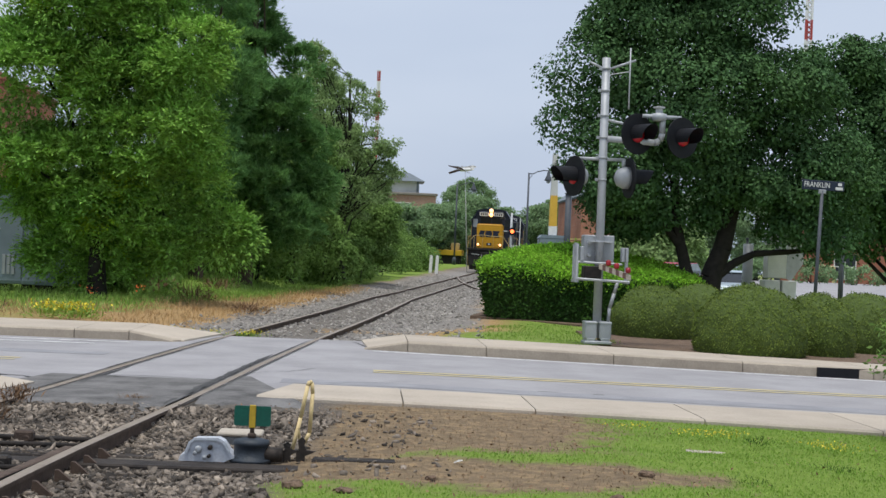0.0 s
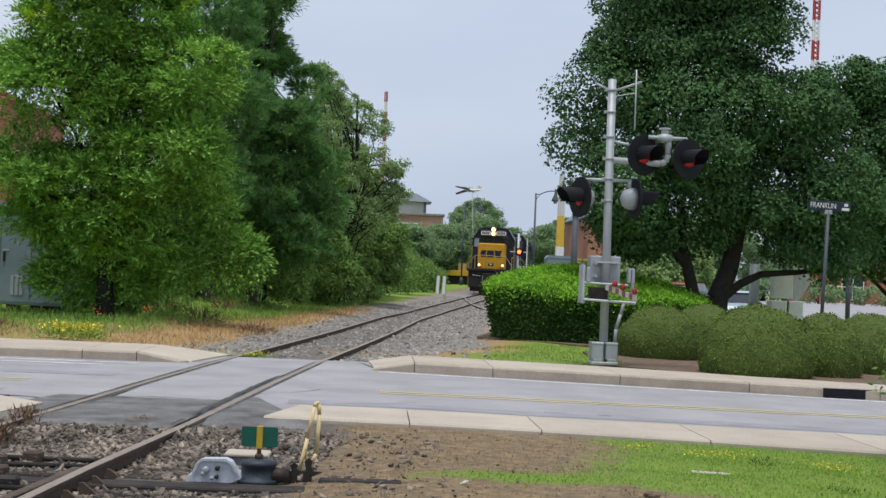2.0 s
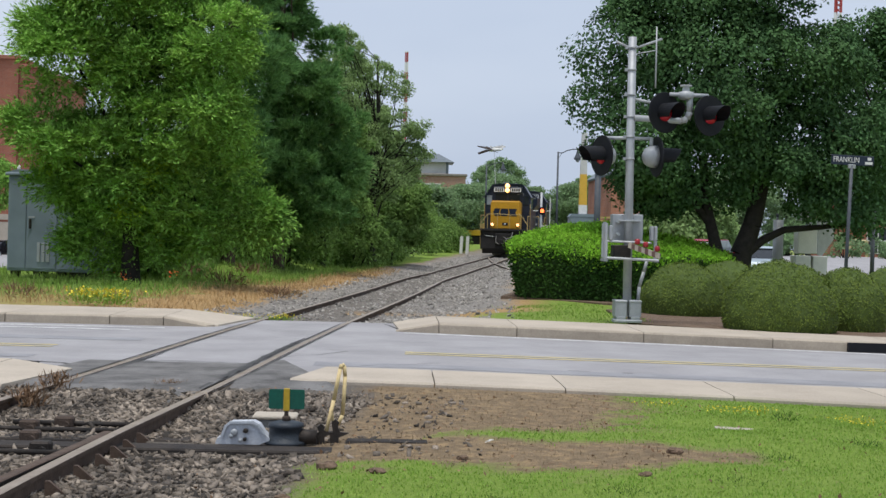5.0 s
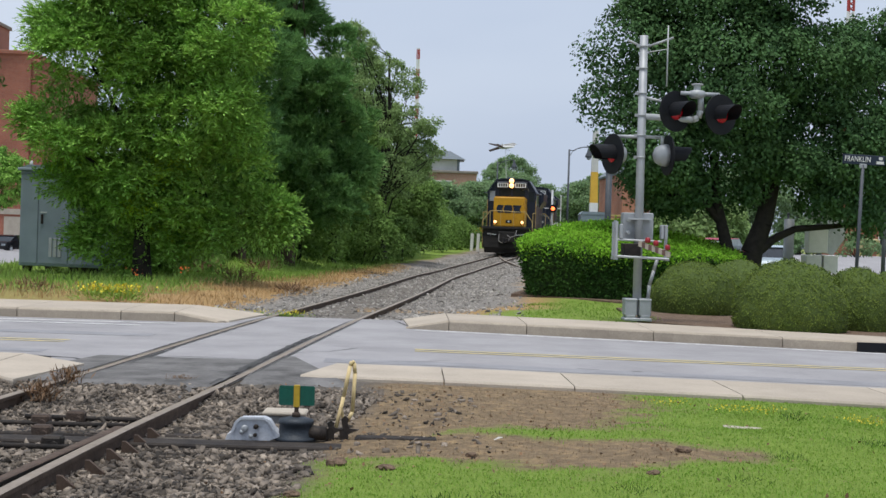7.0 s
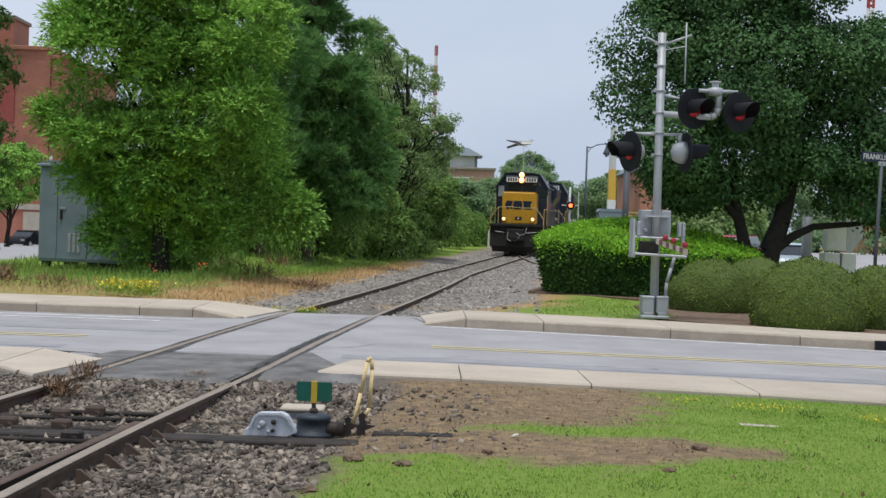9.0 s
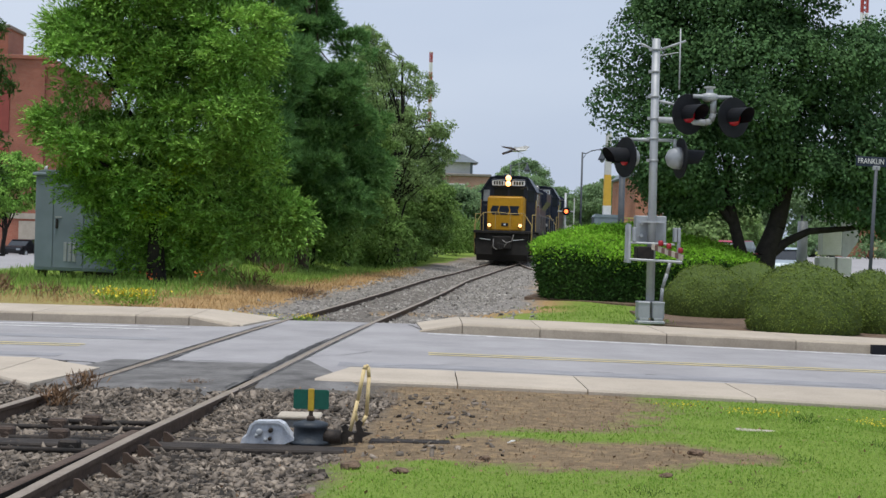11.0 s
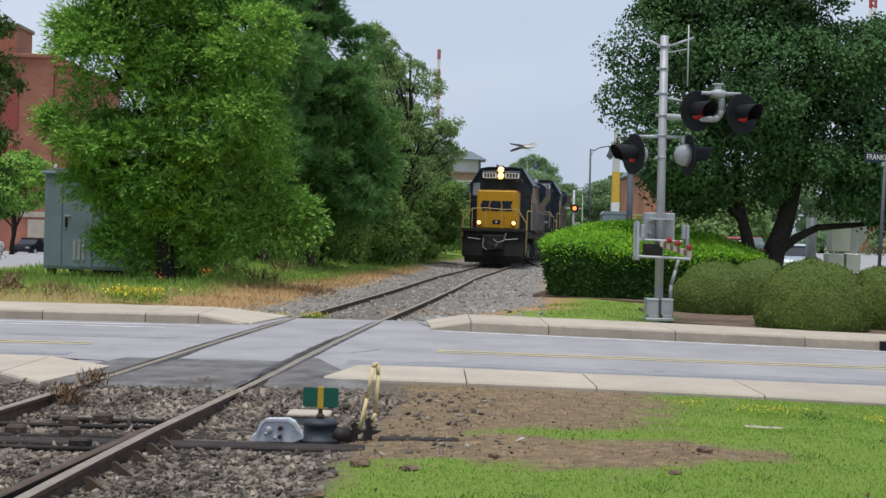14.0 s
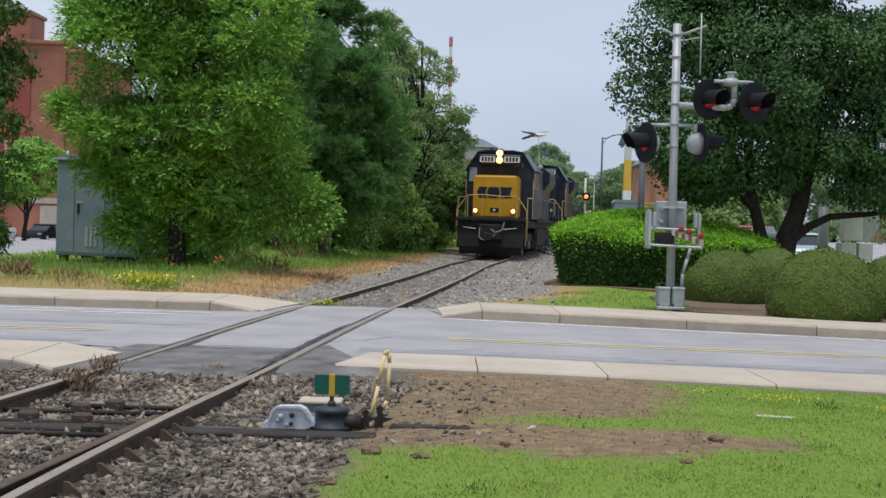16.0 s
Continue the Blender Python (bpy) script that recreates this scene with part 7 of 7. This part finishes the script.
# ---- aircraft sculpture on a slender pole ----
t = thing("aircraft_sculpture", "white and red winged aircraft sculpture on a slender pole", "sculpture", pose(7.14, 104, gz(7.1, 104) + 0.96, 0, -4, 32))
bm = bmesh.new()
tube(bm, (0, 0, -1.0), (0, 0, 6.4), 0.04, 0.012, 8)
part("pole", bm, STUCCO, t)
bm = bmesh.new()
lathe(bm, [(0.02, -1.1), (0.08, -0.7), (0.12, -0.1), (0.12, 0.35), (0.07, 0.9)], at=(0, 0, 6.5), n=10, axis="y")
part("fuselage", bm, WHITE, t)
for s in (-1, 1):
    bm = bmesh.new()
    vs = [bm.verts.new(v) for v in ((s * 0.1, -0.3, 6.38), (s * 1.25, 0.25, 6.74), (s * 1.15, 0.6, 6.86), (s * 0.1, 0.5, 6.72))]
    bm.faces.new(vs)
    bmesh.ops.solidify(bm, geom=bm.faces[:], thickness=0.05)
    part("wing", bm, RUST if s < 0 else STUCCO, t)
    bm = bmesh.new()
    vs = [bm.verts.new(v) for v in ((s * 0.12, 0.4, 6.44), (s * 1.0, 0.6, 6.20), (s * 0.9, 0.9, 6.34), (s * 0.12, 0.8, 6.58))]
    bm.faces.new(vs)
    bmesh.ops.solidify(bm, geom=bm.faces[:], thickness=0.04)
    part("tailplane", bm, RUST, t)
    bm = bmesh.new()
    vs = [bm.verts.new(v) for v in ((s * 0.13, 0.35, 6.5), (s * 0.2, 0.6, 6.80), (s * 0.2, 0.8, 6.80), (s * 0.13, 0.75, 6.5))]
    bm.faces.new(vs)
    bmesh.ops.solidify(bm, geom=bm.faces[:], thickness=0.04)
    part("fin", bm, WHITE, t)


# ---- red and white masts ----
def radio_mast(x, y, h, w, step, label):
    t = thing("radio_mast", label, "radio mast", pose(x, y, gz(x, y)))
    r, wt = mat("mast_red", (0.42, 0.06, 0.05), (0.34, 0.05, 0.045), 0.7), WHITE
    z, k = 0.0, 0
    while z < h - 0.01:
        z1 = min(h, z + step)
        bm = bmesh.new()
        for sx, sy in ((-1, -1), (1, -1), (0, 1)):
            tube(bm, (sx * w / 2, sy * w / 2, z), (sx * w / 2, sy * w / 2, z1), w * 0.2, w * 0.2, 6)
        n = 4
        for i in range(n):
            a, b = z + (z1 - z) * i / n, z + (z1 - z) * (i + 1) / n
            tube(bm, (-w / 2, -w / 2, a), (w / 2, -w / 2, b), w * 0.12, w * 0.12, 4)
            tube(bm, (w / 2, -w / 2, a), (0, w / 2, b), w * 0.12, w * 0.12, 4)
        part("mast_section", bm, r if k % 2 == 0 else wt, t)
        z, k = z1, k + 1


radio_mast(0.5, 400, 53.4, 0.72, 2.8, "distant red and white banded lattice radio mast")
radio_mast(55.3, 180, 40.0, 0.75, 2.6, "red and white banded lattice radio mast above the trees")

# ---- white posts, flat wagon, second crossing signal ----
for x in (4.02, 4.42):
    t = thing("marker_post", "short white wooden post beside the track", "post", pose(x, 93.0, gz(x, 93), 0, 2, 0))
    bm = bmesh.new()
    box(bm, -0.1, 0.1, -0.1, 0.1, -0.1, 1.15, 0.015)
    part("shaft", bm, WHITE, t)
    bm = bmesh.new()
    prism(bm, [(-0.1, 1.15), (0.1, 1.15), (0.0, 1.22)], "y", -0.1, 0.1)
    part("cap", bm, WHITE, t)
t = thing("flat_wagon", "yellow flat wagon carrying a blue drum down the line", "wagon", pose(7.4, 132, gz(7, 132), 0, 0, -8))
bm = bmesh.new()
box(bm, -3.2, 1.2, 0, 2.4, 0.85, 1.35, 0.03)
part("deck", bm, mat("wagon_yellow", (0.62, 0.38, 0.02), (0.5, 0.3, 0.02), 0.6), t)
bm = bmesh.new()
box(bm, -3.0, 1.0, 0.2, 2.2, 0.0, 0.85, 0.03)
part("bogie", bm, LOCO_UNDER, t)
bm = bmesh.new()
lathe(bm, [(0.35, 1.35), (0.35, 2.2), (0.3, 2.25)], at=(-0.9, 1, 0), n=14)
part("drum", bm, mat("blue_drum", (0.03, 0.07, 0.25), (0.02, 0.05, 0.2), 0.5), t)
bm = bmesh.new()
box(bm, 0.1, 0.9, 0.6, 1.4, 1.35, 2.0, 0.04)
part("crate", bm, LOCO_RAIL, t)
t = thing("crossing_signal", "distant crossing signal mast with a lit red flasher", "crossing signal", pose(8.75, 88.0, gz(10, 88) + 0.2))
bm = bmesh.new()
tube(bm, (0, 0, -0.3), (0, 0, 3.9), 0.07, 0.07, 10)
part("pole", bm, SILVER, t)
bm = bmesh.new()
lathe(bm, [(0.25, -0.12), (0.25, -0.10)], at=(0.05, 0, 2.75), n=18, axis="y", smooth_faces=False)
part("background", bm, BLACK, t)
bm = bmesh.new()
lathe(bm, [(0.12, -0.121), (0.10, -0.15), (0.03, -0.16)], at=(0.05, 0, 2.75), n=16, axis="y")
part("lens", bm, mat("lit_red_lens", (0.9, 0.1, 0.03), (0.8, 0.08, 0.02), 0.3, emit=(1.0, 0.12, 0.03), power=5.0), t, "glowing red lens")
bm = bmesh.new()
tube(bm, (-0.5, 0, 2.75), (0.6, 0, 2.75), 0.03, 0.03, 6)
part("light_bracket", bm, SILVER, t)
for k in range(4):
    bm = bmesh.new()
    box(bm, 0.05 + k * 0.1, 0.10 + k * 0.1, -0.1, 0.0, 1.3, 1.9)
    part("gate_bar", bm, WHITE, t)
bm = bmesh.new()
tube(bm, (0.55, 0, -0.3), (0.55, 0, 3.6), 0.03, 0.03, 6)
part("gate_post", bm, WHITE, t)

# ---- pavements in slabs, sleepers ----
def slab_row(owner, joints, fa, fb, z, thick, material, first=None, last=None, gap=0.012, drop=None):
    """Concrete slabs between two lines; first and last shift the end corners."""
    for i, (x0, x1) in enumerate(zip(joints[:-1], joints[1:])):
        a0, a1, b0, b1 = x0 + gap / 2, x1 - gap / 2, x0 + gap / 2, x1 - gap / 2
        if i == 0 and first:
            a0, b0 = a0 + first[0], b0 + first[1]
        if i == len(joints) - 2 and last:
            a1, b1 = a1 + last[0], b1 + last[1]
        cor = [(a0, fa(a0)), (a1, fa(a1)), (b1, fb(b1)), (b0, fb(b0))]
        bm = bmesh.new()
        e = 0.02
        top = [bm.verts.new((x, y + (e if k < 2 else 0), gz(x, y) + z)) for k, (x, y) in enumerate(cor)]
        mid = [bm.verts.new((x, y, gz(x, y) + z - e)) for x, y in cor]
        low = [bm.verts.new((x, y, gz(x, y) + z - thick)) for x, y in cor]
        if drop == "first" and i == 0 or drop == "last" and i == len(joints) - 2:
            for k in (0, 3) if drop == "first" else (1, 2):
                top[k].co.z -= z - 0.012
                mid[k].co.z -= z - 0.012
        bm.faces.new(top)
        for p, q in ((top, mid), (mid, low)):
            for k in range(4):
                bm.faces.new((p[k], q[k], q[(k + 1) % 4], p[(k + 1) % 4]))
        bmesh.ops.recalc_face_normals(bm, faces=bm.faces[:])
        part("slab", bm, material, owner)


SLAB = mat("pavement_slab", (0.47, 0.41, 0.335), (0.38, 0.33, 0.27), 0.9, scale=1.1, bump=0.2, bscale=50, fine=0.1, rand=0.06)
KERB = mat("stained_kerb", (0.42, 0.362, 0.285), (0.31, 0.265, 0.21), 0.9, scale=2.2, bump=0.3, bscale=40, rand=0.06)


def pavement(name, label):
    return thing(name, label, "pavement", None, kind="structure")


p = pavement("pavement_far_right", "tan concrete pavement slabs with a rounded kerb")
js = [-0.08, 0.62] + [-0.08 + 1.86 * k for k in range(1, 16)]
slab_row(p, js, lambda x: far_kerb_y(x) + 0.16, lambda x: far_kerb_y(x) + 2.05 - 0.5 * smooth(4.5, 6.5, x), 0.14, 0.25, SLAB, first=(0.1, 0.0), drop="first")
slab_row(p, js, lambda x: far_kerb_y(x), lambda x: far_kerb_y(x) + 0.152, 0.135, 0.25, KERB, first=(0.05, 0.08), drop="first")
p = pavement("pavement_far_left", "tan concrete pavement slabs with a rounded kerb")
js = ([-2.35, -3.5] + [-4.3 - 1.55 * k for k in range(19)])[::-1]
slab_row(p, js, lambda x: far_kerb_y(x) + 0.16, lambda x: far_kerb_y(x) + 2.25, 0.13, 0.25, SLAB, last=(-0.35, 0.0), drop="last")
slab_row(p, js, lambda x: far_kerb_y(x), lambda x: far_kerb_y(x) + 0.152, 0.125, 0.25, KERB, last=(-0.5, -0.4), drop="last")
p = pavement("pavement_near_right", "pale tan concrete pavement slabs along the lawn")
js = [-0.86, 0.37, 1.62, 3.2, 4.8, 6.4, 8.0, 9.6, 11.2]
slab_row(p, js, lambda x: near_kerb_y(x) - 1.35 - 0.12 * max(0.0, x - 2.6), lambda x: near_kerb_y(x) - 0.0, 0.014, 0.25, SLAB, first=(-0.16, 0.12))
p = pavement("pavement_near_left", "pale tan concrete pavement slabs beside the line")
js = [-12.0, -10.4, -8.8, -7.2, -5.6, -4.05, -3.45]
slab_row(p, js, lambda x: 13.95 - 1.3 * max(0.0, x + 4.5), lambda x: 15.25 - 1.1 * max(0.0, x + 4.15), 0.012, 0.25, SLAB, last=(0.0, 0.25))

bm = bmesh.new()
box(bm, -1.3, 1.3, -0.115, 0.115, -0.34, -0.174, 0.012)
first_tie = part("sleeper", bm, TIE, track)
ys = [0.3 + 0.52 * k for k in range(24)] + [23.7 + 0.55 * k for k in range(110)]
first_tie.matrix_local = pose(track_c(ys[0]), ys[0], rail_z(ys[0]), 0, 0, -math.degrees(track_dir(ys[0])))
for y in ys[1:]:
    if 9.2 < y < 10.2:
        continue
    s = new("sleeper", first_tie.data)
    s.parent = track
    s.matrix_local = pose(track_c(y) + random.uniform(-0.06, 0.06), y, rail_z(y) - random.uniform(0, 0.01), 0, 0, -math.degrees(track_dir(y)) + random.uniform(-1, 1))


# ---- what moves: the train rolls towards the road at a steady walking-to-running pace ----
def motions():
    speed, start, radius = 2.72, 103.0, 0.508
    for ob, back in ((lead_loco, 0.0), (rear_loco, 21.3)):
        rows = []
        for k in range(33):
            t = k * 0.5
            y = start - speed * t + back
            a = math.atan2(track_c(y + 15) - track_c(y + 4), 11.0)
            x = track_c(y + 4) - 4 * math.sin(a)
            rows.append((t, pose(x, y, rail_z(y + 4), 0, 0, -math.degrees(a))))
        walk(ob, rows)
    for w, p in WHEELS:
        walk(w, [(k * 0.25, pose(*p, math.degrees(speed * k * 0.25 / radius), 0, 0)) for k in range(65)])


motions()
